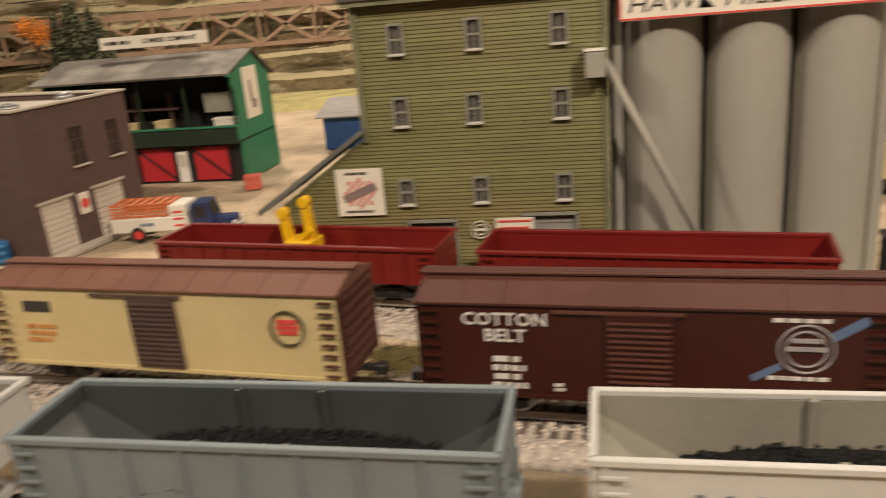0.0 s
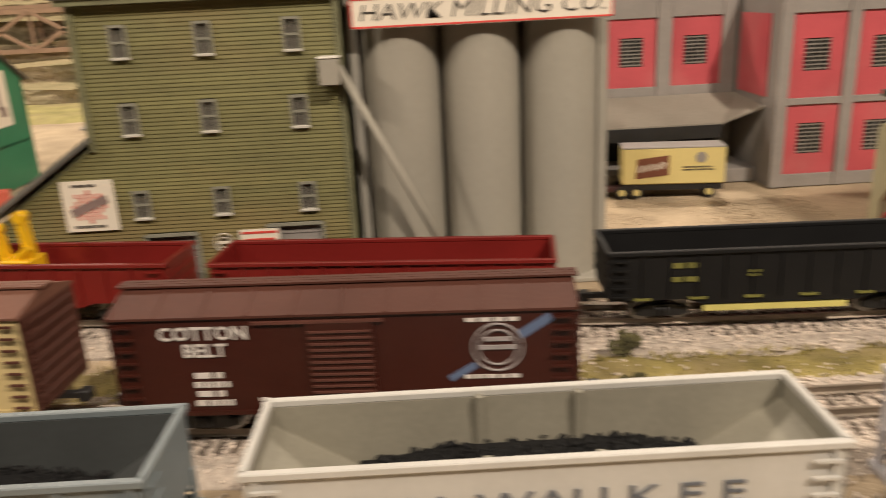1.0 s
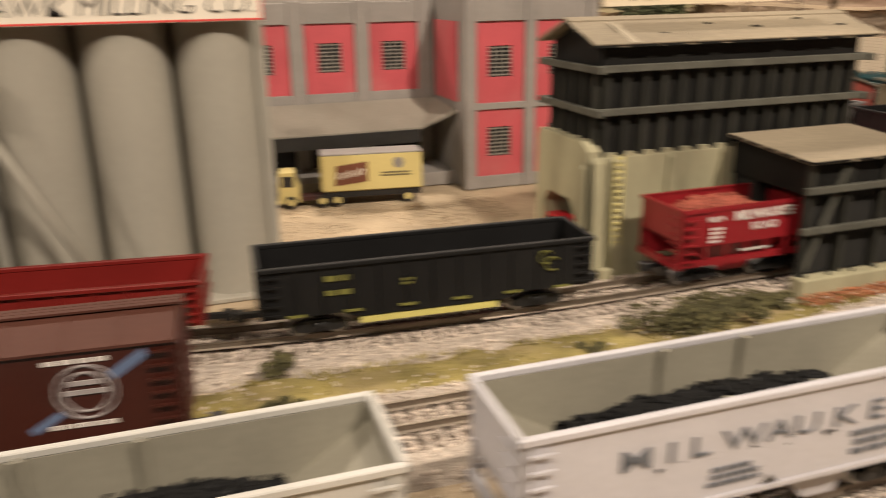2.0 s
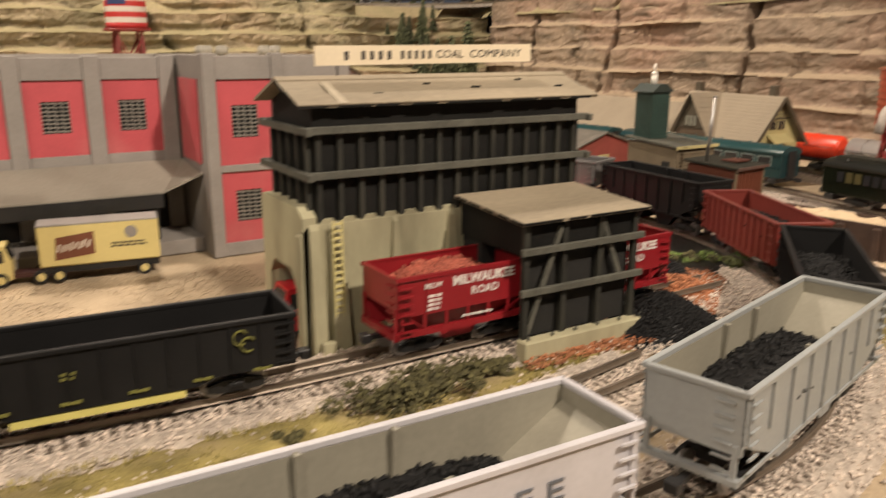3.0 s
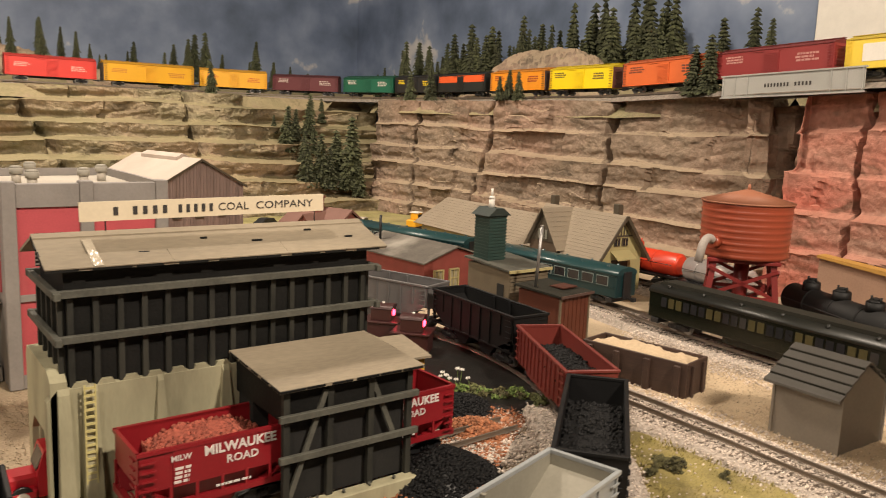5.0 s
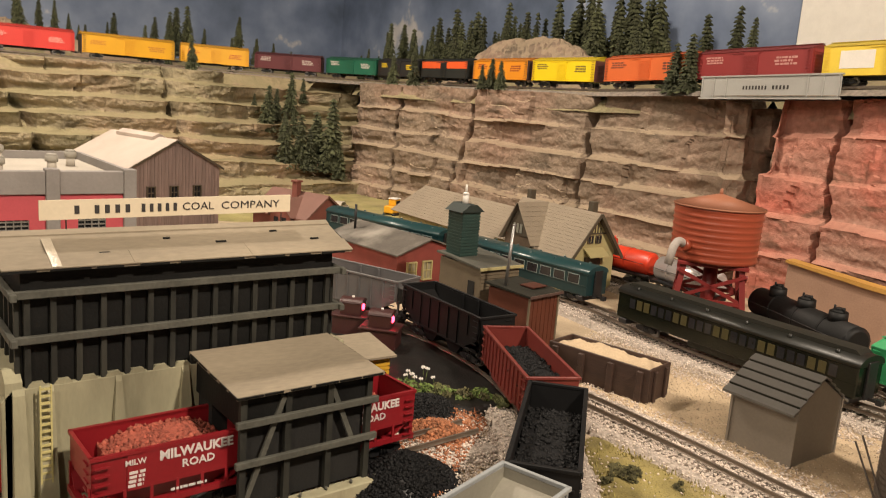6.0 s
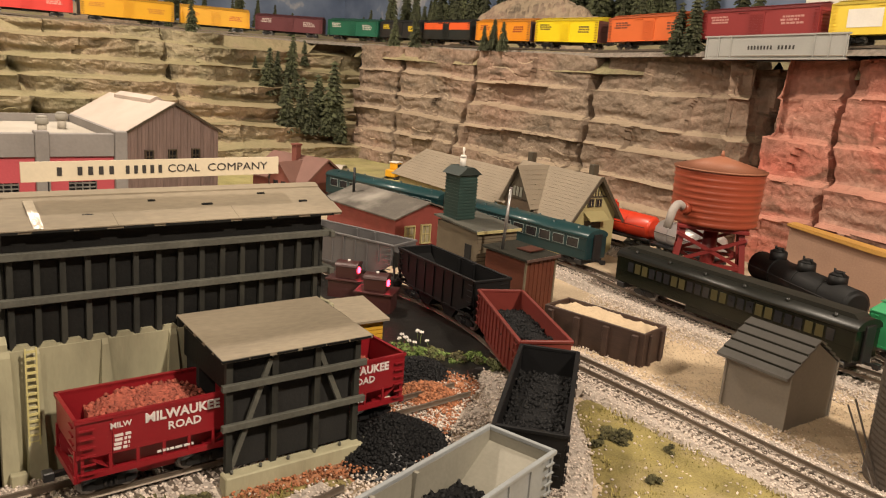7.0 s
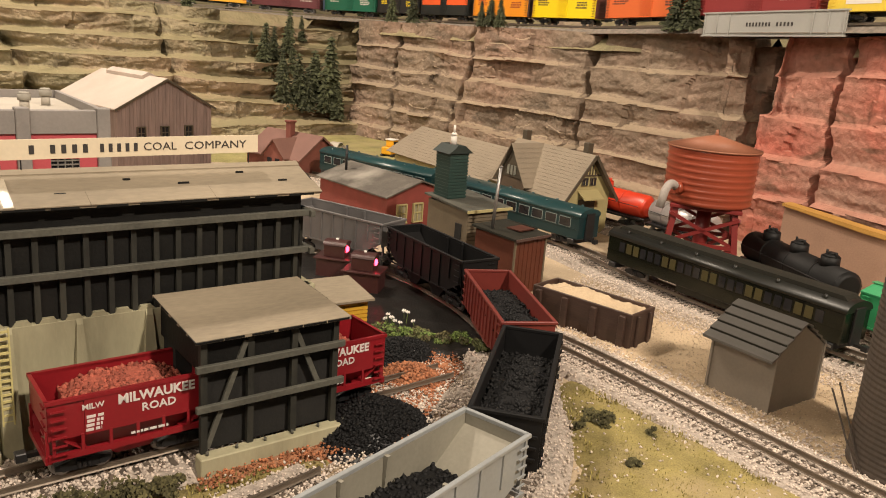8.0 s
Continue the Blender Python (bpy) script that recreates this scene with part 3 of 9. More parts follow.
    part("banner", bm, GREYPRINT, p)
    lines_of_print(p, INK, -0.013, 0.013, 0.0135, 0.0165, -0.0004, 1, seed=2)
    lines_of_print(p, INK, -0.013, 0.013, -0.0165, -0.0135, -0.0004, 1, seed=3)
    p = new("poster")
    p.parent = t
    p.matrix_local = pose(0.5195, -0.0024, 0.0475)
    part("sheet", box(BM(), -0.0145, -0.0003, -0.0085, 0.0145, 0.0004, 0.0085), PAPER, p, "white and red sign board")
    part("print_line", box(BM(), -0.0130, -0.0006, 0.0052, 0.0130, -0.0002, 0.0068), REDINK, p)
    part("print_line", box(BM(), -0.0110, -0.0006, -0.002, 0.0110, -0.0002, 0.0015), REDINK, p)
    p = new("round_sign")
    p.parent = t
    p.matrix_local = pose(0.4935, -0.0022, 0.0475)
    bm = BM()
    for r in (0.0068, 0.0040):
        for k in range(20):
            a, b = 2 * math.pi * k / 20, 2 * math.pi * (k + 1) / 20
            bar(bm, (r * math.cos(a), -0.0005, r * math.sin(a)), (r * math.cos(b), -0.0005, r * math.sin(b)), 0.0005, 0.0012, up=(0, 1, 0))
    box(bm, -0.0048, -0.0007, -0.001, 0.0048, -0.0003, 0.001)
    part("ring", bm, PAPER, p)
    # dust collector box on the corner and its delivery pipe
    c = new("chute_head")
    c.parent = t
    c.matrix_local = pose(0.5815, -0.0085, 0.1565)
    bm = box(BM(), -0.0068, -0.007, 0, 0.0068, 0.0068, 0.0178, 0.0006)
    part("chute_box", bm, SILO, c, "pale grey box on the mill corner")
    part("chute_lid", box(BM(), -0.0074, -0.0076, 0.0178, 0.0074, 0.007, 0.0190, 0.0003), WHITE, c)
    part("chute_pipe", rod(BM(), (0.006, 0.0, 0.012), (0.087, -0.012, -0.150), 0.0027, n=14), SILO, c, "thin grey pipe slanting down")
    return t


mill()


def silos():
    t = thing("grain_silos", pose(0, 1.146, 0), "three tall grey concrete grain silos with a sign board", "silo")
    r = 0.0279
    for x in (0.6285, 0.6870, 0.7455):
        bm = BM()
        n = 40
        for z0, z1, a, b in ((0, 0.206, r, r), (0.206, 0.212, r, r * 0.9)):
            rod(bm, (x, 0.030, z0), (x, 0.030, z1), a, b, n, caps=z1 > 0.21)
        part("silo_cylinder", bm, SILO, t)
    part("back_block", box(BM(), 0.5965, 0.050, 0, 0.7760, 0.145, 0.200, 0.001), SILOBLOCK, t)
    part("side_pier", box(BM(), 0.7690, 0.012, 0, 0.7765, 0.145, 0.206, 0.0008), SILO, t)
    part("side_pier", box(BM(), 0.5935, 0.012, 0, 0.6000, 0.145, 0.206, 0.0008), SILOBLOCK, t)
    part("head_house", box(BM(), 0.594, 0.0, 0.206, 0.778, 0.145, 0.2215, 0.001), SILOBLOCK, t)
    part("plinth", box(BM(), 0.594, -0.004, 0, 0.778, 0.145, 0.004, 0.0008), SILO, t)
    s = new("sign_board")
    s.parent = t
    s.matrix_local = pose(0.6865, -0.0045, 0.2015, 0, 0, 0)
    part("board", box(BM(), -0.0885, -0.0006, -0.0100, 0.0885, 0.0008, 0.0100), PAPER, s, "white sign board with a red border")
    bm = BM()
    for z in (-0.0096, 0.0084):
        box(bm, -0.0885, -0.0009, z, 0.0885, -0.0004, z + 0.0012)
    for x in (-0.0885, 0.0873):
        box(bm, x, -0.0009, -0.0096, x + 0.0012, -0.0004, 0.0096)
    part("border", bm, REDINK, s)
    words("HAWK MILLING CO.", 0.0152, INK, s, pose(0, -0.0009, -0.0002, 90, 0, 0), stretch=1.2, bold=-0.008, slant=0.2)
    return t


silos()

# ---- red and grey factory with loading dock ----
GRILLE = mat("window_grille", (0.19, 0.18, 0.16), 0.5, var=0.3, scale=80)
# Near-black stand-in for the shade inside recesses, bays and doorways.
SHADEIN = mat("interior_shade_black", (0.010, 0.0095, 0.0085), 0.85, var=0.3, scale=40)


def factory_panel(parent, x0, x1, z0, z1, y, window=True):
    """A red panel between grey piers, with a barred window in it; looks along -y."""
    w, h = 0.0265, 0.0320
    xc, zc = (x0 + x1) / 2, (z0 + z1) / 2 + 0.001
    bm = BM()
    box(bm, x0, y, z0, xc - w / 2, y + 0.004, z1)
    box(bm, xc + w / 2, y, z0, x1, y + 0.004, z1)
    box(bm, xc - w / 2, y, z0, xc + w / 2, y + 0.004, zc - h / 2)
    box(bm, xc - w / 2, y, zc + h / 2, xc + w / 2, y + 0.004, z1)
    p = part("panel", bm, BRICKRED, parent)
    wn = new("window")
    wn.parent = parent
    part("pane", box(BM(), xc - w / 2, y + 0.0025, zc - h / 2, xc + w / 2, y + 0.004, zc + h / 2), GLASSDARK, wn)
    bm = BM()
    for k in range(8):
        z = zc - h / 2 + h * (k + 0.5) / 8
        box(bm, xc - w / 2, y + 0.0008, z - 0.0007, xc + w / 2, y + 0.0018, z + 0.0007)
    for k in range(5):
        x = xc - w / 2 + w * k / 4
        box(bm, x - 0.0005, y + 0.0010, zc - h / 2, x + 0.0005, y + 0.0022, zc + h / 2)
    part("glazing_bar", bm, GRILLE, wn)
    return p


def factory():
    yf, yr = 1.385, 1.490
    t = thing("factory_building", pose(0, 0, 0), "red panelled factory with grey piers and flat roof", "factory")
    xs = (1.0035, 1.0715, 1.1440)
    pw = 0.0125
    # wing
    for i, x in enumerate(xs):
        part("pier", box(BM(), x, yf - 0.0035, 0, x + pw, yf + 0.010, 0.201, 0.0008), GREYCONC, t)
    for a, b in zip(xs, xs[1:]):
        for z0, z1 in ((0.0, 0.0135), (0.0855, 0.0925), (0.1760, 0.1985)):
            part("band", box(BM(), a + pw, yf - 0.0015, z0, b, yf + 0.010, z1, 0.0005), GREYCONC, t)
        factory_panel(t, a + pw, b, 0.0135, 0.0855, yf + 0.001)
        factory_panel(t, a + pw, b, 0.0925, 0.1760, yf + 0.001)
    # wing sides and back
    part("side_wall", box(BM(), 1.0045, yf + 0.010, 0, 1.0095, 1.60, 0.1985), GREYCONC, t)
    part("side_panel", box(BM(), 1.0030, yf + 0.022, 0.0925, 1.0045, yf + 0.095, 0.1760), BRICKRED, t)
    part("side_wall", box(BM(), 1.1505, yf + 0.010, 0, 1.1555, 1.60, 0.1985), GREYCONC, t)
    for y in (yf + 0.075, yf + 0.165):
        part("side_panel", box(BM(), 1.1555, y - 0.055, 0.0925, 1.1570, y + 0.02, 0.1760), BRICKRED, t)
    part("back_wall", box(BM(), 0.78, 1.60, 0, 1.1555, 1.605, 0.1985), GREYCONC, t)
    part("roof", box(BM(), 0.785, yr + 0.008, 0.1860, 1.0035, 1.60, 0.1895), ROOFGREY, t)
    part("roof", box(BM(), 1.0095, yf + 0.010, 0.1860, 1.1505, 1.60, 0.1895), ROOFGREY, t, "pale grey flat roof")
    # recessed front above the dock
    rx = (0.760, 0.8390, 0.9120, 0.9855)
    for x in rx:
        part("pier", box(BM(), x, yr - 0.0035, 0, x + 0.0165, yr + 0.008, 0.198, 0.0008), GREYCONC, t)
    for a, b in zip(rx, rx[1:]):
        for z0, z1 in ((0.080, 0.0985), (0.1740, 0.196)):
            part("band", box(BM(), a + 0.0165, yr - 0.0015, z0, b, yr + 0.008, z1, 0.0005), GREYCONC, t)
        factory_panel(t, a + 0.0165, b, 0.0985, 0.1740, yr + 0.001)
    # The shade under the canopy is put into this wall's near-black colour.
    part("dock_back_wall", box(BM(), 0.765, yr + 0.002, 0, 1.0035, yr + 0.006, 0.0805), SHADEIN, t, "wall painted near-black as the shade under the dock canopy")
    part("loading_dock", box(BM(), 0.765, 1.418, 0, 1.0030, yr, 0.0150, 0.0006), GREYCONC, t)
    # canopy, sloping down to the front and folding at its end
    bm = BM()
    prism(bm, ((yr - 0.003, 0.0885), (1.4300, 0.0640), (1.4300, 0.0615), (yr - 0.003, 0.0860)), "x", 0.765, 0.9690)
    v = [bm.verts.new(p) for p in ((0.9690, 1.4300, 0.0640), (0.9690, yr - 0.003, 0.0885), (1.0030, yr - 0.003, 0.0885), (1.0030, 1.4080, 0.0830),
                                   (0.9690, 1.4300, 0.0620), (0.9690, yr - 0.003, 0.0865), (1.0030, yr - 0.003, 0.0865), (1.0030, 1.4080, 0.0810))]
    for f in ((0, 3, 2, 1), (4, 5, 6, 7), (0, 4, 7, 3), (3, 7, 6, 2)):
        bm.faces.new([v[i] for i in f])
    part("canopy", bm, mat("canopy_grey", (0.27, 0.245, 0.205), 0.8, var=0.15, scale=18, bump=0.25, dirt=(0.16, 0.14, 0.11), dirt_amt=0.5), t, "tan sloping canopy over the dock")
    part("canopy_fascia", box(BM(), 0.765, 1.4285, 0.0480, 0.9680, 1.4302, 0.0622), BLACKMETAL, t)
    for x in (0.80, 0.88, 0.96):
        part("canopy_post", box(BM(), x, 1.4315, 0.015, x + 0.003, 1.4345, 0.0625), BLACKMETAL, t)
    for x, y in ((1.035, 1.50), (1.095, 1.47), (1.125, 1.52), (1.06, 1.57), (1.04, 1.44)):
        v = new("roof_vent")
        v.parent = t
        v.matrix_local = pose(x, y, 0.1895)
        bm = BM()
        rod(bm, (0, 0, 0), (0, 0, 0.011), 0.0048, n=14)
        part("vent_pipe", bm, ROOFGREY, v)
        bm = BM()
        rod(bm, (0, 0, 0.010), (0, 0, 0.0165), 0.0066, n=14)
        rod(bm, (0, 0, 0.0165), (0, 0, 0.0185), 0.0066, 0.0045, n=14)
        part("vent_cap", bm, SILO, v)
    return t


factory()


# ---- coal tower over the siding ----
def coal_tower():
    t = thing("coal_tower", pose(0, 0, 0), "black timber coal tower on concrete piers with a loading shed", "coal tower")
    x0, x1, y0, y1 = 0.990, 1.232, 1.092, 1.166
    zb, ze, zr = 0.0935, 0.1705, 0.1872
    # concrete base: two long walls, each with ribs and a sloped cap, and an end wall with a doorway
    for y in (y0 - 0.004, y1 - 0.010):
        bm = BM()
        box(bm, x0, y, 0, x1, y + 0.014, zb, 0.0008)
        part("pier_wall", bm, CONC, t)
    for x, w0, w1 in ((0.9885, 0.010, 0.007), (1.0035, 0.012, 0.009), (1.047, 0.015, 0.004), (1.093, 0.015, 0.005), (1.222, 0.010, 0.007)):
        bm = BM()
        lo = [bm.verts.new(p) for p in ((x, y0 - 0.0135, 0), (x + w0, y0 - 0.0135, 0), (x + w0, y0 - 0.004, 0), (x, y0 - 0.004, 0))]
        d = (w0 - w1) / 2
        hi = [bm.verts.new(p) for p in ((x + d, y0 - 0.0060, zb - 0.004), (x + d + w1, y0 - 0.0060, zb - 0.004), (x + d + w1, y0 - 0.004, zb), (x + d, y0 - 0.004, zb))]
        for f in ((0, 1, 5, 4), (1, 2, 6, 5), (2, 3, 7, 6), (3, 0, 4, 7)):
            bm.faces.new([(lo + hi)[i] for i in f])
        bm.faces.new(hi)
        part("buttress", bm, CONC, t)
    bm = BM()
    prism(bm, ((y0 - 0.004, 0.092), (y0 - 0.004, 0.098), (y0 + 0.006, 0.104), (y1, 0.104), (y1 + 0.004, 0.098), (y1 + 0.004, 0.0)) + ((y1 - 0.009, 0.0), (y1 - 0.009, 0.046), (y1 - 0.018, 0.058), (y1 - 0.052, 0.058), (y1 - 0.062, 0.046), (y1 - 0.062, 0.0), (y0 - 0.004, 0.0)), "x", x0 - 0.004, x0 + 0.006)
    part("end_wall", bm, CONC, t, "concrete end wall with an arched doorway")
    part("end_wall", box(BM(), x1 - 0.006, y0, 0, x1 + 0.003, y1, zb, 0.0008), CONC, t)
    # scalloped top of the front wall, its shoulder and a low corner block
    for k in range(14):
        xa = x0 + 0.008 + k * 0.0158
        part("scallop", prism(BM(), ((xa, zb - 0.001), (xa + 0.0125, zb - 0.001), (xa + 0.0100, zb + 0.0026), (xa + 0.0025, zb + 0.0026)), "y", y0 - 0.0038, y0 - 0.0002), CONC, t)
    part("shoulder", prism(BM(), ((x0 - 0.0062, 0.0), (x0 - 0.0002, 0.0), (x0 - 0.0002, zb - 0.001), (x0 - 0.0062, zb - 0.008)), "y", y0 - 0.0040, y0 + 0.004), CONC, t)
    part("corner_block", box(BM(), x0 + 0.002, y0 - 0.0190, 0, x0 + 0.0115, y0 - 0.0136, 0.014, 0.0006), CONC, t)
    # ladder on the front pier
    ld = new("ladder")
    ld.parent = t
    ld.matrix_local = pose(1.008, y0 - 0.0105, 0.012)
    for x in (-0.0032, 0.0032):
        part("rail", box(BM(), x - 0.0005, -0.0006, 0, x + 0.0005, 0.0006, 0.084), LADDER, ld)
    for k in range(17):
        part("rung", box(BM(), -0.0027, -0.0004, 0.004 + k * 0.0048, 0.0027, 0.0008, 0.0055 + k * 0.0048), LADDER, ld)
    # timber bin: siding, posts, walers; a little shorter than its base
    x0, x1 = 0.9945, 1.2215
    bm = BM()
    box(bm, x0 + 0.002, y0, zb, x1 - 0.002, y1, ze)
    prism(bm, ((y0, ze), (y1, ze), ((y0 + y1) / 2, zr - 0.004)), "x", x0 + 0.002, x1 - 0.002)
    part("bin", bm, BLACKWOOD, t)
    n = 15
    for k in range(n):
        x = x0 + 0.005 + (x1 - x0 - 0.012) * k / (n - 1)
        for y in (y0 - 0.0035, y1):
            part("post", box(BM(), x - 0.0018, y, zb - rs.uniform(0.001, 0.0055), x + 0.0018, y + 0.0035, 0.1535), POST, t)
    for k in range(5):
        y = y0 + 0.004 + (y1 - y0 - 0.008) * k / 4
        for x in (x0 - 0.0015, x1 - 0.002):
            part("post", box(BM(), x, y - 0.0018, zb - 0.003, x + 0.0035, y + 0.0018, 0.1530), POST, t)
    for z in (0.1230, 0.1525):
        for y in (y0 - 0.0075, y1 + 0.0035):
            part("waler", box(BM(), x0 - 0.006, y, z, x1 + 0.0055, y + 0.0040, z + 0.0050, 0.0004), BEAM, t)
        for x in (x0 - 0.0055, x1 + 0.0015):
            part("waler", box(BM(), x, y0 - 0.011, z - 0.0005, x + 0.0040, y1 + 0.011, z + 0.0045, 0.0004), BEAM, t)
    # roof: two sheets, worn
    ym = (y0 + y1) / 2
    for s in (-1, 1):
        e = y0 - 0.007 if s < 0 else y1 + 0.007
        part("roof_sheet", prism(BM(), ((e, 0.1695), (ym, 0.1850), (ym, 0.1872), (e, 0.1715)), "x", x0 - 0.009, x1 + 0.0115), TARPAPER, t)
    # a second sheet laid over the lower edge, a ridge strip, and dark ragged edging
    sl = (0.1872 - 0.1715) / (ym - y0 + 0.007)
    def rz(y):
        return 0.1715 + sl * (y - (y0 - 0.007))
    ya, yb = y0 - 0.0082, y0 + 0.0075
    for xa, xb in ((x0 - 0.0095, 1.064), (1.0642, 1.148), (1.1482, x1 + 0.012)):
        part("roof_lap", prism(BM(), ((ya, rz(ya) + 0.0002), (yb, rz(yb) + 0.0002), (yb, rz(yb) + 0.0011), (ya, rz(ya) + 0.0009)), "x", xa, xb), TARPAPER, t)
    part("ridge_strip", prism(BM(), ((ym - 0.006, rz(ym - 0.006)), (ym, rz(ym) + 0.0002), (ym, rz(ym) + 0.0011), (ym - 0.006, rz(ym - 0.006) + 0.0009)), "x", x0 - 0.0092, x1 + 0.0117), TARPAPER, t)
    # a strip of shiny tape down the roof, and short tears in the paper
    part("roof_tape", prism(BM(), ((ya, rz(ya) + 0.0012), (ym - 0.012, rz(ym - 0.012) + 0.0012), (ym - 0.012, rz(ym - 0.012) + 0.0016), (ya, rz(ya) + 0.0016)), "x", 1.0135, 1.0195), mat("roof_tape", (0.42, 0.37, 0.29), 0.18, var=0.12, scale=60, bump=0.6), t, "strip of glossy clear tape")
    for k, (xa, w, q) in enumerate(((1.045, 0.007, 0.3), (1.092, 0.005, 0.62), (1.128, 0.008, 0.45), (1.176, 0.006, 0.7), (1.205, 0.007, 0.4))):
        yy = ya + (ym - ya) * q
        part("tear", prism(BM(), ((yy, rz(yy) + 0.0003), (yy + 0.0009, rz(yy + 0.0009) + 0.0003), (yy + 0.0009, rz(yy + 0.0009) + 0.0013), (yy, rz(yy) + 0.0011)), "x", xa, xa + w), BLACKWOOD, t)
    def ragged(name, p, q, n, seed, parent):
        """A dark torn edge from p to q."""
        rg = random.Random(seed)
        p, q = Vector(p), Vector(q)
        bm = BM()
        for i in range(n):
            a, b = p.lerp(q, i / n), p.lerp(q, (i + rg.uniform(0.6, 1.05)) / n)
            bar(bm, a, b, rg.uniform(0.0007, 0.0013), rg.uniform(0.0010, 0.0017))
        return part(name, bm, BLACKWOOD, parent, "black torn edge")
    ragged("torn_edge", (x0 - 0.0095, y0 - 0.0078, 0.1702), (x1 + 0.012, y0 - 0.0078, 0.1702), 9, 3, t)
    ragged("torn_edge", (x1 + 0.0117, y0 - 0.007, 0.1708), (x1 + 0.0117, ym, 0.1862), 5, 4, t)
    ragged("torn_edge", (x0 - 0.0092, y0 - 0.007, 0.1708), (x0 - 0.0092, ym, 0.1862), 5, 5, t)
    # loading shed over the track
    sx0, sx1, sy0, sy1 = 1.1065, 1.2090, 1.008, y0 - 0.008
    # Near-black block, coloured as the unlit inside of the shed.
    part("shed_bin", box(BM(), sx0 + 0.003, sy0 + 0.052, 0.030, sx1 - 0.003, sy1, 0.090), SHADEIN, t)
    part("shed_wall", box(BM(), sx0 + 0.003, sy0 + 0.001, 0.077, sx1 - 0.003, sy0 + 0.003, 0.094), BLACKWOOD, t)
    part("shed_side", box(BM(), sx0 + 0.001, sy0 + 0.001, 0.074, sx0 + 0.003, sy1, 0.098), BLACKWOOD, t)
    part("shed_side", box(BM(), sx1 - 0.003, sy0 + 0.001, 0.074, sx1 - 0.001, sy1, 0.098), BLACKWOOD, t)
    part("shed_roof", prism(BM(), ((sy0 - 0.006, 0.0962), (sy1 + 0.002, 0.1015), (sy1 + 0.002, 0.1038), (sy0 - 0.006, 0.0985)), "x", sx0 - 0.004, sx1 + 0.006), TARPAPER, t, "worn grey roof of the loading shed")
    ragged("torn_edge", (sx0 - 0.004, sy0 - 0.0062, 0.0974), (sx1 + 0.006, sy0 - 0.0062, 0.0974), 6, 6, t)
    ragged("torn_edge", (sx0 - 0.0042, sy0 - 0.006, 0.0976), (sx0 - 0.0042, sy1 + 0.002, 0.1030), 5, 7, t)
    ragged("torn_edge", (sx1 + 0.006, sy0 - 0.006, 0.0976), (sx1 + 0.006, sy1 + 0.002, 0.1030), 5, 8, t)
    for k in range(4):
        x = sx0 + 0.003 + (sx1 - sx0 - 0.006) * k / 3
        part("shed_post", box(BM(), x - 0.0022, sy0 - 0.0015, 0.016, x + 0.0022, sy0 + 0.0025, 0.0955), POST, t)
    for (xa, za), (xb, zb) in (((sx0 + 0.005, 0.020), (sx0 + 0.032, 0.092)), ((sx1 - 0.034, 0.092), (sx1 - 0.016, 0.050))):
        bm = BM()
        bar(bm, (xa, sy0 - 0.0004, za), (xb, sy0 - 0.0004, zb), 0.002, 0.0036)
        part("brace", bm, BEAM, t)
    for z in (0.0475, 0.0755):
        part("shed_waler", box(BM(), sx0 - 0.003, sy0 - 0.0050, z, sx1 + 0.003, sy0 - 0.0015, z + 0.0046, 0.0003), BEAM, t)
    # Sheet added behind the posts, its near-black colour standing for shade.
    part("shed_shade_sheet", box(BM(), sx0 + 0.004, sy0 + 0.0045, 0.016, sx1 - 0.004, sy0 + 0.0065, 0.078), SHADEIN, t)
    bm = BM()
    box(bm, sx0 - 0.002, sy0 - 0.009, 0, sx1 + 0.026, sy0 + 0.002, 0.0165, 0.0008)
    part("foot_wall", bm, CONC, t, "low cast concrete wall along the track")
    for k in range(7):
        x = sx0 + 0.004 + k * 0.0205
        part("anchor_bolt", rod(BM(), (x, sy0 - 0.004, 0.0165), (x, sy0 - 0.004, 0.019), 0.0011, n=8), BEAM, t)
    # sign on the roof
    s = new("roof_sign")
    s.parent = t
    s.matrix_local = pose(1.1068, 1.1275, 0.2023, 0, -0.5, 0)
    part("board", box(BM(), -0.0919, -0.0007, -0.0067, 0.0919, 0.0007, 0.0067), SIGNCREAM, s, "long cream sign board")
    words("COAL", 0.0082, INK, s, pose(0.0160, -0.001, -0.0002, 90, 0, 0), stretch=1.10, bold=-0.006)
    words("COMPANY", 0.0082, INK, s, pose(0.0580, -0.001, -0.0002, 90, 0, 0), stretch=1.22, bold=-0.006)
    # the owner's name stands as plain bars
    for xa, xb, n in ((-0.0715, -0.0645, 1), (-0.0585, -0.0310, 4), (-0.0265, 0.0020, 5)):
        for i in range(n):
            w = (xb - xa) / n
            part("name_bar", box(BM(), xa + w * (i + 0.22), -0.0011, -0.0030, xa + w * (i + 0.66), -0.0006, 0.0028), INK, s)
    for x in (-0.075, 0.085):
        part("sign_post", rod(BM(), (x, 0.0012, -0.0170), (x, 0.0012, -0.002), 0.0005, n=6), BLACKMETAL, s)
    return t


coal_tower()

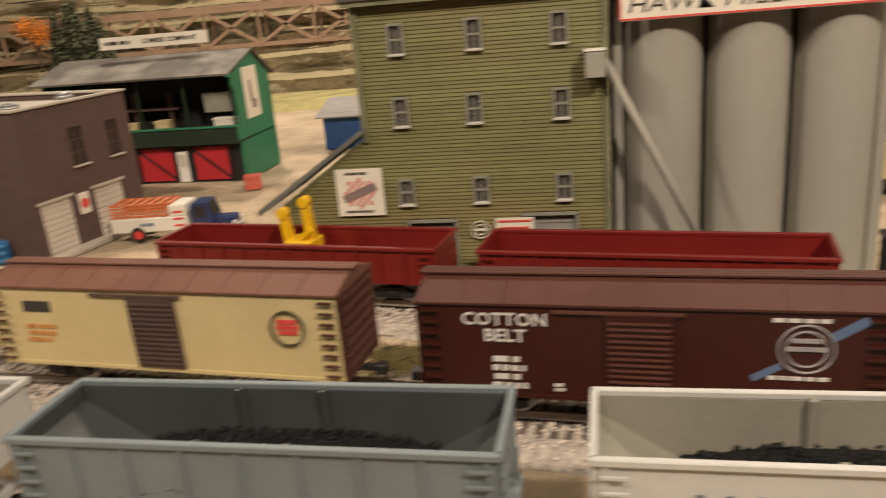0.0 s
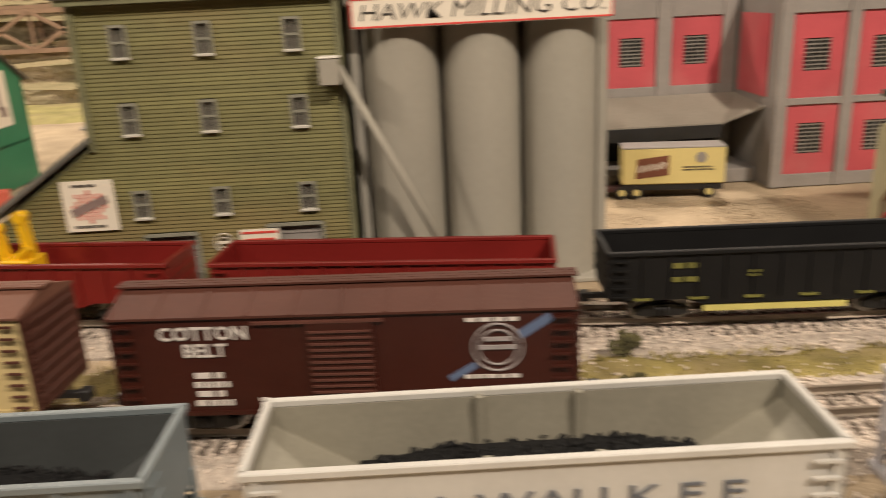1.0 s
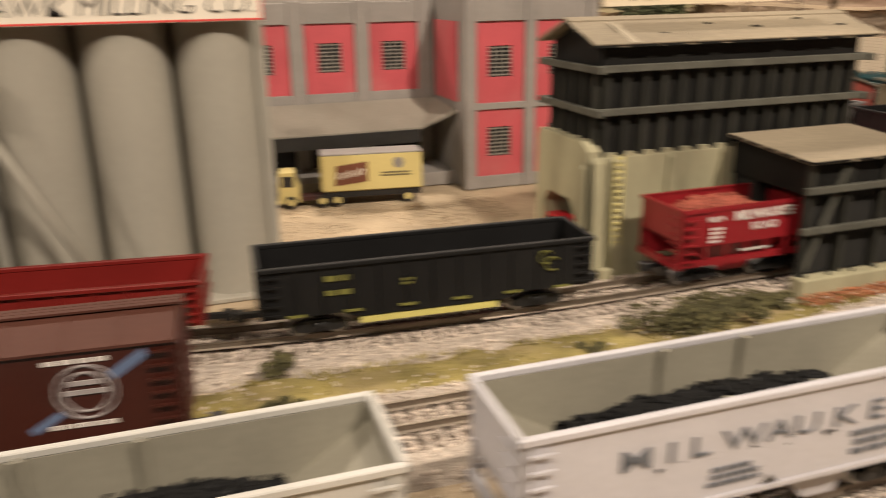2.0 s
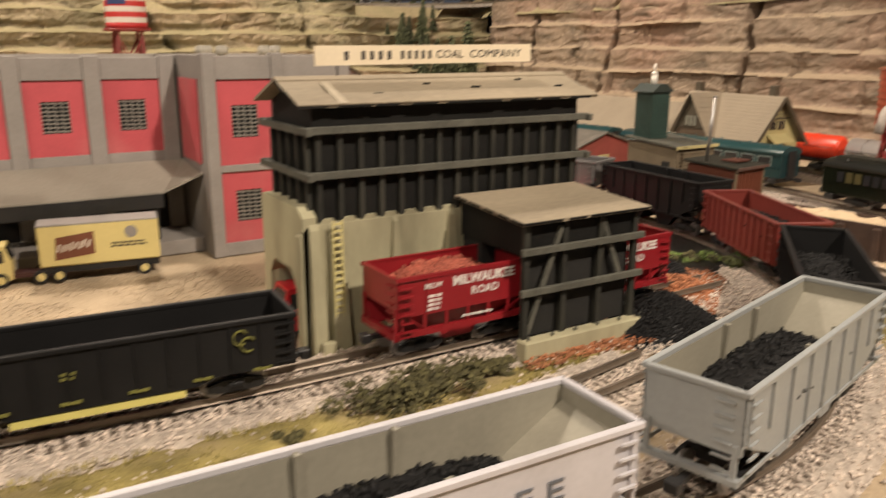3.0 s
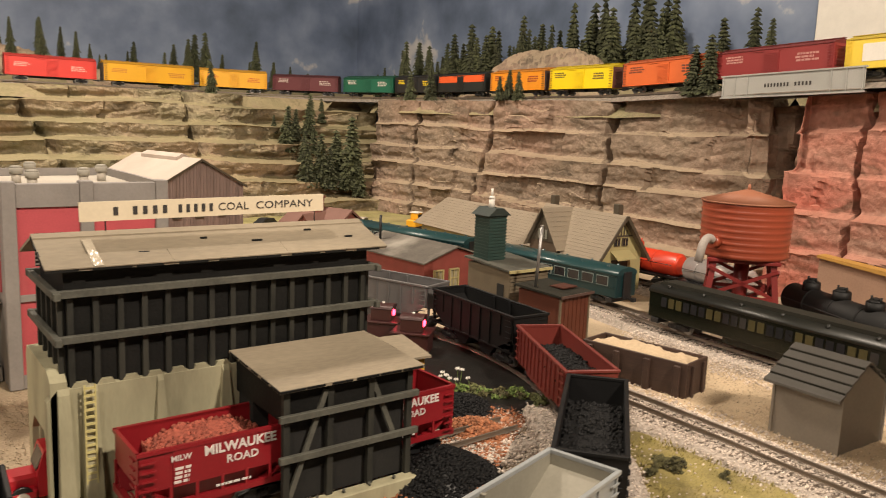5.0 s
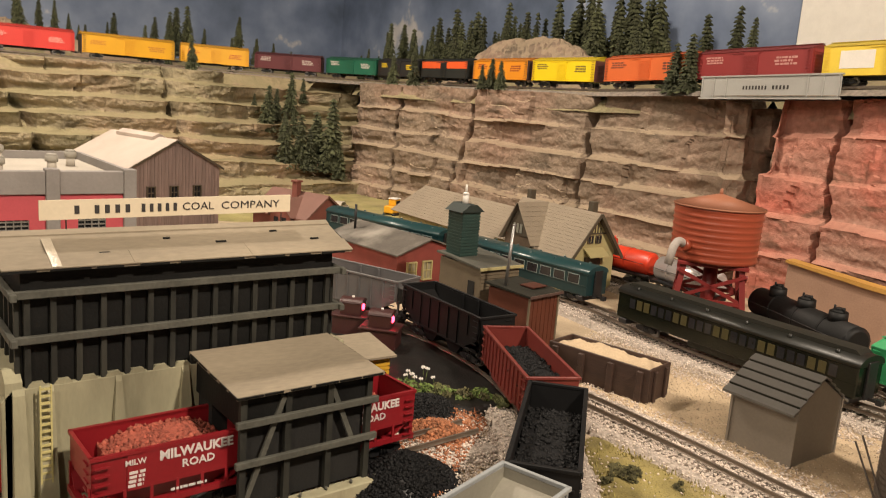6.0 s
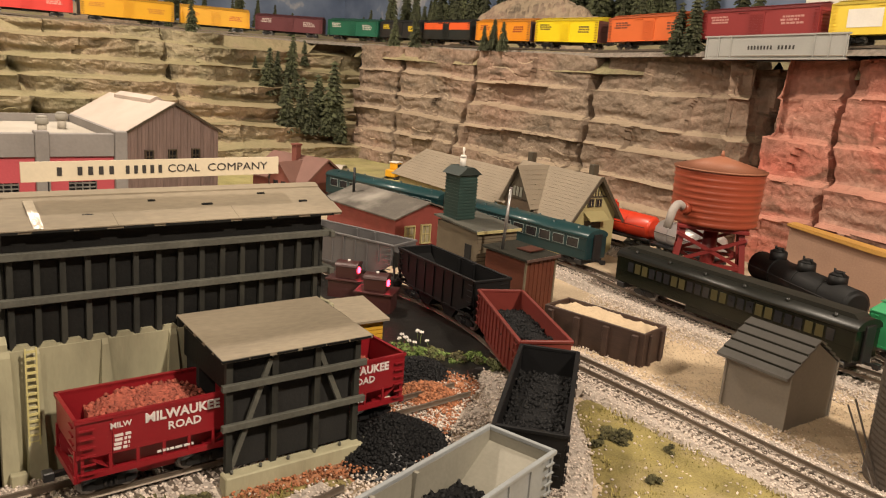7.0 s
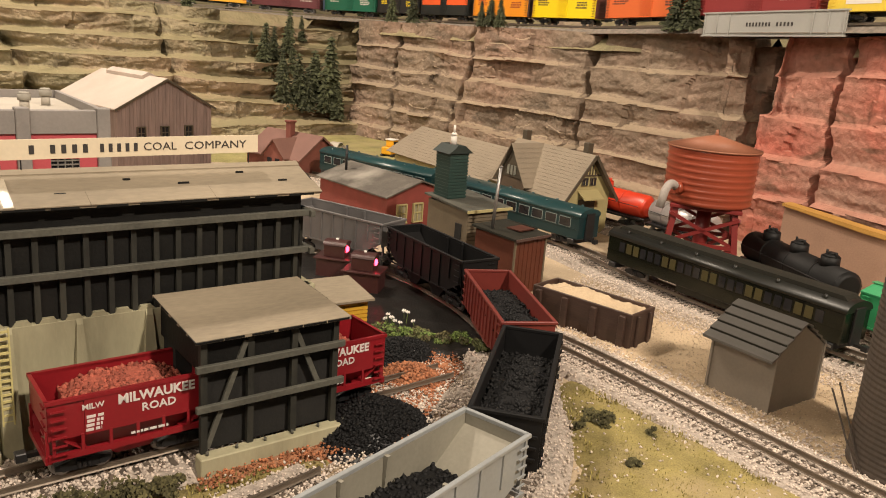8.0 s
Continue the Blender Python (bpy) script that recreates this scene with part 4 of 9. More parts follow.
# ---- rolling stock ----
def bogie(parent, x, material=None, name="bogie"):
    """A two-axle truck, its base on the rail head, under a car body."""
    m = material or BLACKMETAL
    b = new(name)
    b.parent = parent
    b.matrix_local = pose(x, 0, 0)
    for s in (-1, 1):
        bm = BM()
        y = s * 0.0150
        prism(bm, ((-0.0165, 0.0050), (-0.0120, 0.0040), (-0.0060, 0.0035), (0.0060, 0.0035), (0.0120, 0.0040), (0.0165, 0.0050), (0.0165, 0.0085), (0.0070, 0.0110), (-0.0070, 0.0110), (-0.0165, 0.0085)), "y", y - 0.0013, y + 0.0013)
        for xx in (-0.0115, 0.0115):
            rod(bm, (xx, y - 0.0022, 0.0066), (xx, y + 0.0022, 0.0066), 0.0026, n=10)
        for xx in (-0.003, 0, 0.003):
            rod(bm, (xx, y + s * 0.0014, 0.0045), (xx, y + s * 0.0014, 0.0098), 0.0012, n=8)
        part("side_frame", bm, m, b)
    bm = BM()
    box(bm, -0.004, -0.014, 0.007, 0.004, 0.014, 0.012)
    part("bolster", bm, m, b)
    for xx in (-0.0115, 0.0115):
        bm = BM()
        rod(bm, (xx, -0.0125, 0.0066), (xx, 0.0125, 0.0066), 0.0010, n=8)
        for s in (-1, 1):
            rod(bm, (xx, s * 0.0098, 0.0066), (xx, s * 0.0122, 0.0066), 0.0066, n=20)
            rod(bm, (xx, s * 0.0092, 0.0066), (xx, s * 0.0098, 0.0066), 0.0076, n=20)
        part("wheelset", bm, STEEL if m is BLACKMETAL else m, b)
    return b


def couplers(parent, half, z=0.0125):
    for s in (-1, 1):
        bm = BM()
        box(bm, min(s * (half - 0.004), s * (half + 0.010)), -0.0018, z - 0.0015, max(s * (half - 0.004), s * (half + 0.010)), 0.0018, z + 0.0015)
        box(bm, min(s * (half + 0.008), s * (half + 0.0145)), -0.0035, z - 0.003, max(s * (half + 0.008), s * (half + 0.0145)), 0.0035, z + 0.003, 0.0006)
        part("coupler", bm, BLACKMETAL, parent)


def grab_ladder(parent, x, y, z0, z1, material, n=6, w=0.0085, axis="x"):
    """Rungs on a car's side (axis x) or end (axis y)."""
    for k in range(n):
        z = z0 + (z1 - z0) * k / (n - 1)
        bm = BM()
        if axis == "x":
            box(bm, x - w / 2, min(y, y * 1.05), z - 0.0005, x + w / 2, max(y, y * 1.05), z + 0.0005)
        else:
            box(bm, min(x, x + math.copysign(0.0012, x)), y - w / 2, z - 0.0005, max(x, x + math.copysign(0.0012, x)), y + w / 2, z + 0.0005)
        part("rung", bm, material, parent)


def coal_load(parent, x0, x1, y0, y1, z, heap, material, name="coal_load", size=0.0022, n=900, seed=0):
    rg = random.Random(seed)
    pts = []
    for _ in range(n):
        x, y = rg.uniform(x0, x1), rg.uniform(y0, y1)
        e = min((x - x0) / (x1 - x0), (x1 - x) / (x1 - x0), 0.25) * 4
        pts.append((x, y, z + heap * e * (0.75 + 0.25 * noise.noise((x * 60, y * 60, seed))) + rg.uniform(-0.001, 0.001)))
    bm = BM()
    box(bm, x0, y0, z - 0.012, x1, y1, z)
    prism(bm, ((x0, z), (x1, z), (x1 - (x1 - x0) * 0.25, z + heap * 0.8), (x0 + (x1 - x0) * 0.25, z + heap * 0.8)), "y", y0 + 0.002, y1 - 0.002)
    part(name + "_core", bm, material, parent)
    o = lumps(name, pts, size, material, parent, seed)
    return o


def hopper(at, body, label, letters="", ink=None, load=True, inner=None, L=0.192, W=0.0465, top=0.0590, seed=0, ribs=9, holes=True):
    """An open-top hopper car; its base is the rail head."""
    t = thing("hopper_car", at, label, "hopper car", "freight cars of the train")
    h, w, k = L / 2, W / 2, 0.0011
    zb = 0.0185
    inner = inner or body
    for s in (-1, 1):
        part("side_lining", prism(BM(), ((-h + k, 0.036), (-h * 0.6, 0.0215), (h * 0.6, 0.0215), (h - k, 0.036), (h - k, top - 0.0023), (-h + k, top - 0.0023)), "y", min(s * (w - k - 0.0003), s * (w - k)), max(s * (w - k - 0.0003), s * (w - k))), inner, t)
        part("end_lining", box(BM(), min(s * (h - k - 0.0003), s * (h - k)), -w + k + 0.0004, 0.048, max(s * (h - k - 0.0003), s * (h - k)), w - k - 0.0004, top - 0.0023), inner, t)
        bm = BM()
        y0, y1 = (w - k, w) if s > 0 else (-w, -w + k)
        # side with a lower edge that rises to the ends
        prism(bm, ((-h, 0.0345), (-h * 0.62, zb), (-h * 0.06, zb), (0, zb + 0.006), (h * 0.06, zb), (h * 0.62, zb), (h, 0.0345), (h, top), (-h, top)), "y", y0, y1)
        part("side", bm, body, t)
        yy = (w, w + 0.0012) if s > 0 else (-w - 0.0012, -w)
        for i in range(ribs):
            x = -h + 0.004 + (L - 0.008) * i / (ribs - 1)
            zl = 0.0345 if abs(x) > h * 0.62 else zb
            part("rib", box(BM(), x - 0.0008, yy[0], zl, x + 0.0008, yy[1], top - 0.002), body, t)
        part("top_chord", box(BM(), -h - 0.001, min(s * (w - 0.0014), s * (w + 0.0016)), top - 0.0022, h + 0.001, max(s * (w - 0.0014), s * (w + 0.0016)), top + 0.0006, 0.0004), body, t)
        part("side_sill", box(BM(), -h, min(s * w, s * (w + 0.0009)), 0.0185, h, max(s * w, s * (w + 0.0009)), 0.0205), body, t)
    for s in (-1, 1):
        x0, x1 = (h - k, h) if s > 0 else (-h, -h + k)
        part("end", box(BM(), x0, -w, 0.030, x1, w, top), body, t)
        part("top_chord", box(BM(), min(s * (h - 0.0016), s * (h + 0.0012)), -w, top - 0.0022, max(s * (h - 0.0016), s * (h + 0.0012)), w, top + 0.0006, 0.0004), body, t)
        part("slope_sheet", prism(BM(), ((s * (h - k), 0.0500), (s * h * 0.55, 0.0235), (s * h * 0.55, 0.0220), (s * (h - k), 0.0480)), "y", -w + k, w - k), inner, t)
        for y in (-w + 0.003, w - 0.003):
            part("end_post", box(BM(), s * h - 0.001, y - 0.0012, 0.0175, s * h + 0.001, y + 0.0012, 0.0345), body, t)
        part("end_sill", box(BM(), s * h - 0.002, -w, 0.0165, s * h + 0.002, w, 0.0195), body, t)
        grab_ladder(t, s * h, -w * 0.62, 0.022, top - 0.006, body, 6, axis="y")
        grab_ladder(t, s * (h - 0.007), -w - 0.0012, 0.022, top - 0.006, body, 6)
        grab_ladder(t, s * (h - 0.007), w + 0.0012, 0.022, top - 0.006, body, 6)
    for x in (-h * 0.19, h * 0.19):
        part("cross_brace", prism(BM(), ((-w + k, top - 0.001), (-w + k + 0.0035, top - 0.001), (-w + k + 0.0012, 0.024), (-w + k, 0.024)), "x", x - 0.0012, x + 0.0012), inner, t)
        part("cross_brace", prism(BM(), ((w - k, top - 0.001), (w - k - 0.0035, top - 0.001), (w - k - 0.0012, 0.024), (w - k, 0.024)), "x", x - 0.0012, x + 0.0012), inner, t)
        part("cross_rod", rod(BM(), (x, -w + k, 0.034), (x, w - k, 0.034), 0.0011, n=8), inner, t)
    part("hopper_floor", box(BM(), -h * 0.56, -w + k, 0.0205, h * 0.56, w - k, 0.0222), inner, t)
    for x in (-h * 0.3, h * 0.3):
        bm = BM()
        prism(bm, ((x - 0.020, 0.0205), (x + 0.020, 0.0205), (x + 0.007, 0.0045), (x - 0.007, 0.0045)), "y", -w + 0.006, w - 0.006)
        part("hopper_chute", bm, body, t)
    if load:
        coal_load(t, -h * 0.66, h * 0.66, -w + k, w - k, 0.0325, 0.0070, COAL, seed=seed)
    for x in (-L * 0.335, L * 0.335):
        bogie(t, x)
    couplers(t, h)
    if letters:
        for s, a in ((-1, pose(0, -w - 0.0004, 0.0425, 90, 0, 0)), (1, pose(0, w + 0.0004, 0.0425, 90, 0, 180))):
            words(letters, 0.0118, ink, t, a, stretch=1.5, bold=0.004)
        lines_of_print(t, ink, -h * 0.28, -h * 0.04, 0.024, 0.033, -w - 0.0002, 3, seed=seed)
        lines_of_print(t, ink, h * 0.35, h * 0.62, 0.024, 0.036, -w - 0.0002, 3, seed=seed + 1)
    return t


def gondola(at, body, label, L=0.205, W=0.0465, top=0.0475, inner=None, stripe=None, load=None, seed=0, group="freight cars on the siding", floor_z=0.0195):
    t = thing("gondola_car", at, label, "gondola car", group)
    h, w, k = L / 2, W / 2, 0.0012
    inner = inner or body
    for s in (-1, 1):
        y0, y1 = (w - k, w) if s > 0 else (-w, -w + k)
        bm = BM()
        prism(bm, ((-h, 0.0170), (-h * 0.55, 0.0170), (-h * 0.45, 0.0135), (h * 0.45, 0.0135), (h * 0.55, 0.0170), (h, 0.0170), (h, top), (-h, top)), "y", y0, y1)
        part("side", bm, body, t)
        yy = (w, w + 0.0012) if s > 0 else (-w - 0.0012, -w)
        for i in range(13):
            x = -h + 0.004 + (L - 0.008) * i / 12
            part("rib", box(BM(), x - 0.0008, yy[0], 0.0175, x + 0.0008, yy[1], top - 0.002), body, t)
            if stripe and i % 2:
                part("sill_marking", box(BM(), x - 0.005, min(s * (w + 0.0002), s * (w + 0.0014)), 0.0172, x + 0.005, max(s * (w + 0.0002), s * (w + 0.0014)), 0.0186), stripe, t)
        part("top_chord", box(BM(), -h - 0.001, min(s * (w - 0.0016), s * (w + 0.0018)), top - 0.0020, h + 0.001, max(s * (w - 0.0016), s * (w + 0.0018)), top + 0.0007, 0.0004), body, t)
    for s in (-1, 1):
        part("end", box(BM(), min(s * (h - k), s * h), -w + k, 0.0170, max(s * (h - k), s * h), w - k, top), body, t)
        for z in (0.024, 0.032, 0.040):
            part("end_rib", box(BM(), min(s * h, s * (h + 0.0012)), -w + 0.002, z, max(s * h, s * (h + 0.0012)), w - 0.002, z + 0.0022, 0.0003), body, t)
        part("top_chord", box(BM(), min(s * (h - 0.0016), s * (h + 0.0014)), -w, top - 0.0020, max(s * (h - 0.0016), s * (h + 0.0014)), w, top + 0.0007, 0.0004), body, t)
        grab_ladder(t, s * (h - 0.007), -w - 0.0013, 0.020, top - 0.005, body, 5)
        grab_ladder(t, s * (h - 0.007), w + 0.0013, 0.020, top - 0.005, body, 5)
    part("deck", box(BM(), -h + k, -w + k, floor_z - 0.0012, h - k, w - k, floor_z), inner, t)
    bm = BM()
    box(bm, -h * 0.62, -0.006, 0.0095, h * 0.62, 0.006, 0.0180)
    part("centre_sill", bm, BLACKMETAL, t)
    if load:
        coal_load(t, -h * 0.9, h * 0.9, -w + k, w - k, 0.034, 0.006, load, seed=seed, n=1100)
    for x in (-L * 0.335, L * 0.335):
        bogie(t, x)
    couplers(t, h)
    return t


def boxcar(at, body, roof, label, L=0.235, W=0.0475, eave=0.0640, end=None, door=None, seed=0, group="freight cars on the siding", walk_mat=None, name="box_car", cat="box car", hatches=False):
    t = thing(name, at, label, cat, group)
    h, w = L / 2, W / 2
    end, door = end or body, door or body
    part("body", box(BM(), -h, -w, 0.0150, h, w, eave, 0.0006), body, t)
    for s in (-1, 1):
        part("end", box(BM(), min(s * h, s * (h + 0.0010)), -w - 0.0003, 0.0150, max(s * h, s * (h + 0.0010)), w + 0.0003, eave + 0.0004), end, t)
        for i in range(7):
            z = 0.020 + i * (eave - 0.026) / 6
            part("end_rib", box(BM(), min(s * (h + 0.001), s * (h + 0.0022)), -w + 0.003, z, max(s * (h + 0.001), s * (h + 0.0022)), w - 0.003, z + 0.0028, 0.0005), end, t)
        part("side_sill", box(BM(), -h, min(s * w, s * (w + 0.0007)), 0.0150, h, max(s * w, s * (w + 0.0007)), 0.0172), body, t)
        d = new("door")
        d.parent = t
        y0, y1 = (w, w + 0.0014) if s > 0 else (-w - 0.0014, -w)
        part("door_leaf", box(BM(), -0.0155, y0, 0.0175, 0.0155, y1, eave - 0.003), body if door is not DKBROWN else door, d)
        for i in range(13):
            z = 0.020 + i * (eave - 0.026) / 12.6
            part("door_rib", box(BM(), -0.0142, min(s * (w + 0.0014), s * (w + 0.0022)), z, 0.0142, max(s * (w + 0.0014), s * (w + 0.0022)), z + 0.0010), door, d)
        part("door_track", box(BM(), -0.040, min(s * w, s * (w + 0.0016)), eave - 0.0032, 0.0200, max(s * w, s * (w + 0.0016)), eave - 0.0020), door, d)
        grab_ladder(t, s * (h - 0.006), -w - 0.0012, 0.019, eave - 0.003, end, 8)
        grab_ladder(t, s * (h - 0.006), w + 0.0012, 0.019, eave - 0.003, end, 8)
        grab_ladder(t, s * (h + 0.001), -w * 0.7, 0.019, eave - 0.003, end, 8, axis="y")
    # peaked roof with panel seams
    part("roof", prism(BM(), ((-w - 0.0012, eave), (-w - 0.0012, eave + 0.0012), (-w * 0.15, eave + 0.0074), (w * 0.15, eave + 0.0074), (w + 0.0012, eave + 0.0012), (w + 0.0012, eave)), "x", -h - 0.0012, h + 0.0012), roof, t)
    for i in range(11):
        x = -h + L * i / 10
        for s in (-1, 1):
            bm = BM()
            bar(bm, (x, s * (w + 0.0008), eave + 0.0014), (x, s * w * 0.15, eave + 0.0076), 0.0012, 0.0005)
            part("roof_seam", bm, roof, t)
    if hatches:
        for x in (-h * 0.8, -h * 0.18, h * 0.18, h * 0.8):
            for s in (-1, 1):
                bm = BM()
                rod(bm, (x, s * w * 0.55, eave + 0.0040), (x, s * w * 0.58, eave + 0.0072), 0.0058, 0.0052, n=20)
                part("roof_hatch", bm, roof, t)
    wm = walk_mat or roof
    for k in (-1, 0, 1):
        part("running_board", box(BM(), -h - 0.003, k * 0.0032 - 0.0014, eave + 0.0082, h + 0.003, k * 0.0032 + 0.0014, eave + 0.0092), wm, t)
    bm = BM()
    box(bm, -h * 0.7, -0.006, 0.009, h * 0.7, 0.006, 0.0150)
    box(bm, -0.012, -0.014, 0.008, 0.008, -0.006, 0.014)
    part("underframe", bm, BLACKMETAL, t)
    rw = BM()
    rod(rw, (-h - 0.003, 0.006, eave - 0.002), (-h - 0.003, 0.006, eave - 0.001), 0.004, n=16)
    part("brake_wheel", rw, BLACKMETAL, t)
    for x in (-L * 0.335, L * 0.335):
        bogie(t, x)
    couplers(t, h)
    return t


HLIGHT = mat("hopper_light_grey", (0.48, 0.47, 0.445), 0.5, var=0.08, scale=25, fine=300, bump=0.1, dirt=(0.30, 0.29, 0.25), dirt_amt=0.35)
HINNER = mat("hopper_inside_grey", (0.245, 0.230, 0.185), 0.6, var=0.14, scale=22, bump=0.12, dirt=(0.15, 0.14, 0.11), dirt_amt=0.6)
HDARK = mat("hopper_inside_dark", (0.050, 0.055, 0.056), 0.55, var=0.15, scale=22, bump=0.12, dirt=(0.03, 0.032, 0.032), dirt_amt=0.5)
HBLUE = mat("hopper_blue_grey", (0.155, 0.185, 0.20), 0.5, var=0.1, scale=25, bump=0.1, dirt=(0.15, 0.17, 0.17), dirt_amt=0.4)
HSILVER = mat("hopper_silver_grey", (0.125, 0.12, 0.12), 0.5, var=0.1, scale=25, bump=0.1, dirt=(0.2, 0.19, 0.18), dirt_amt=0.4)
HBLACK = mat("hopper_black", (0.006, 0.006, 0.0065), 0.6, var=0.25, scale=25, bump=0.1, dirt=(0.014, 0.0135, 0.013), dirt_amt=0.5, spec=0.28)
OXIDE = mat("oxide_red", (0.155, 0.026, 0.020), 0.45, var=0.14, scale=22, bump=0.12, dirt=(0.13, 0.03, 0.02), dirt_amt=0.4)
GONDRED = mat("gondola_red", (0.165, 0.012, 0.010), 0.4, var=0.12, scale=20, bump=0.1)
MAROON = mat("boxcar_brown", (0.042, 0.0086, 0.0050), 0.38, var=0.16, scale=20, bump=0.12, dirt=(0.05, 0.018, 0.014), dirt_amt=0.4)
BROWNROOF = mat("boxcar_brown_roof", (0.072, 0.026, 0.018), 0.62, var=0.14, scale=20, bump=0.15, dirt=(0.09, 0.04, 0.03), dirt_amt=0.4, spec=0.22)
CREAM = mat("boxcar_cream", (0.56, 0.455, 0.235), 0.5, var=0.08, scale=20, bump=0.1, dirt=(0.4, 0.3, 0.13), dirt_amt=0.35)
DKBROWN = mat("door_dark_brown", (0.085, 0.05, 0.042), 0.5, var=0.15, scale=30)
ICORANGE = mat("boxcar_orange", (0.74, 0.085, 0.025), 0.4, var=0.06, scale=20, bump=0.08)
OLIVEMARK = mat("olive_marking", (0.16, 0.155, 0.038), 0.5, var=0.1, scale=60)
WHITEINK = mat("white_lettering", (0.62, 0.58, 0.55), 0.6, var=0.08, scale=60, bump=0.0)
BLUEINK = mat("blue_marking", (0.10, 0.14, 0.24), 0.6, var=0.1, scale=60, bump=0.0)
GREYINK = mat("grey_lettering", (0.10, 0.11, 0.13), 0.6, var=0.1, scale=60, bump=0.0)
RAILTOP = 0.0137


def on_line(x, y, heading, z=RAILTOP):
    return pose(x, y, z, 0, 0, math.degrees(heading))


def on_main(s, L=0.13):
    """The pose of a car on the running line, its two bogies on the line."""
    a, b = main_line(s - L / 2)[0], main_line(s + L / 2)[0]
    m = (a + b) / 2
    return on_line(m.x, m.y, math.atan2(b.y - a.y, b.x - a.x))


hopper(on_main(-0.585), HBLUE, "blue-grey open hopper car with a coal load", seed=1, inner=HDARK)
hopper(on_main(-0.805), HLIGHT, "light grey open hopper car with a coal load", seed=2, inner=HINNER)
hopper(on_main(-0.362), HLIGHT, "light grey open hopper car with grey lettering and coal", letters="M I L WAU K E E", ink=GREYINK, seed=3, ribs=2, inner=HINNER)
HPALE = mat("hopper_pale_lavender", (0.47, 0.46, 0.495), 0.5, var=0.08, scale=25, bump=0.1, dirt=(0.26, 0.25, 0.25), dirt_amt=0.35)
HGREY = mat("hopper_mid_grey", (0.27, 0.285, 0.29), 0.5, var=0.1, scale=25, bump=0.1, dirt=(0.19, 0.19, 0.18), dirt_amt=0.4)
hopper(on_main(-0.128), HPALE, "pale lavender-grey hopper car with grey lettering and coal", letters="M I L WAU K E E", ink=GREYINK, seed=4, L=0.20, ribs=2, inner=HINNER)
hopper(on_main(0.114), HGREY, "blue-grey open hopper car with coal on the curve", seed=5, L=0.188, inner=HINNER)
gondola(on_main(0.308, 0.10), HBLACK, "black open car filled with coal on the curve", L=0.158, top=0.0545, load=COAL, seed=5, group="freight cars of the train")
gondola(on_main(0.482, 0.10), OXIDE, "oxide red open car filled with coal on the curve", L=0.152, top=0.0535, load=COAL, seed=6, group="freight cars of the train")
hopper(on_main(0.656, 0.10), HBLACK, "empty black open hopper car on the curve", load=False, inner=HBLACK, seed=7, L=0.158)
hopper(on_main(0.832, 0.10), HSILVER, "silver-grey open hopper car on the curve", seed=8, load=False, inner=HSILVER, L=0.158)
boxcar(on_main(1.018), ICORANGE, ICORANGE, "bright orange box car behind the hoppers", L=0.19, eave=0.062, group="freight cars of the train")


def siding_pose(pts, x):
    line = polyline(pts, 0.004)
    p, a = min(line, key=lambda q: abs(q[0].x - x))
    return on_line(p.x, p.y, a)


cb = boxcar(siding_pose(TRACKB, 0.600), MAROON, BROWNROOF, "dark brown box car with white lettering and slatted doors", L=0.212, walk_mat=BROWNROOF, door=mat("door_brown", (0.105, 0.040, 0.030), 0.45, var=0.15, scale=30))
for txt, z in (("COTTON", 0.0565), ("BELT", 0.0480)):
    words(txt, 0.0092, WHITEINK, cb, pose(-0.063, -0.0243, z, 90, 0, 0), stretch=1.05)
lines_of_print(cb, WHITEINK, -0.071, -0.052, 0.019, 0.038, -0.0239, 4, seed=4)
lines_of_print(cb, WHITEINK, -0.040, -0.034, 0.019, 0.024, -0.0239, 2, seed=9)
lines_of_print(cb, WHITEINK, 0.055, 0.087, 0.0585, 0.0615, -0.0239, 1, seed=5)
lines_of_print(cb, WHITEINK, 0.053, 0.089, 0.0305, 0.0335, -0.0239, 1, seed=6)
lines_of_print(cb, WHITEINK, 0.076, 0.094, 0.019, 0.025, -0.0239, 2, seed=7)
bm = BM()
for r in (0.0115, 0.0085):
    for k in range(24):
        a, b = 2 * math.pi * k / 24, 2 * math.pi * (k + 1) / 24
        bar(bm, (0.071 + r * math.cos(a), -0.0241, 0.0465 + r * math.sin(a)), (0.071 + r * math.cos(b), -0.0241, 0.0465 + r * math.sin(b)), 0.0006, 0.0011, up=(0, 1, 0))
box(bm, 0.0625, -0.0244, 0.0455, 0.0795, -0.0238, 0.0475)
box(bm, 0.065, -0.0244, 0.0495, 0.077, -0.0238, 0.0515)
part("emblem", bm, mat("emblem_faded", (0.34, 0.31, 0.31), 0.6, var=0.15, scale=60), cb, "pale round emblem")
bm = BM()
bar(bm, (0.049, -0.0239, 0.031), (0.061, -0.0239, 0.038), 0.0005, 0.0032, up=(-0.5, 0, 0.86))
part("blue_streak", bm, BLUEINK, cb, "pale blue diagonal stripe")
bm = BM()
bar(bm, (0.081, -0.0239, 0.052), (0.095, -0.0239, 0.061), 0.0005, 0.0042, up=(-0.5, 0, 0.86))
part("blue_streak", bm, BLUEINK, cb, "pale blue diagonal stripe")

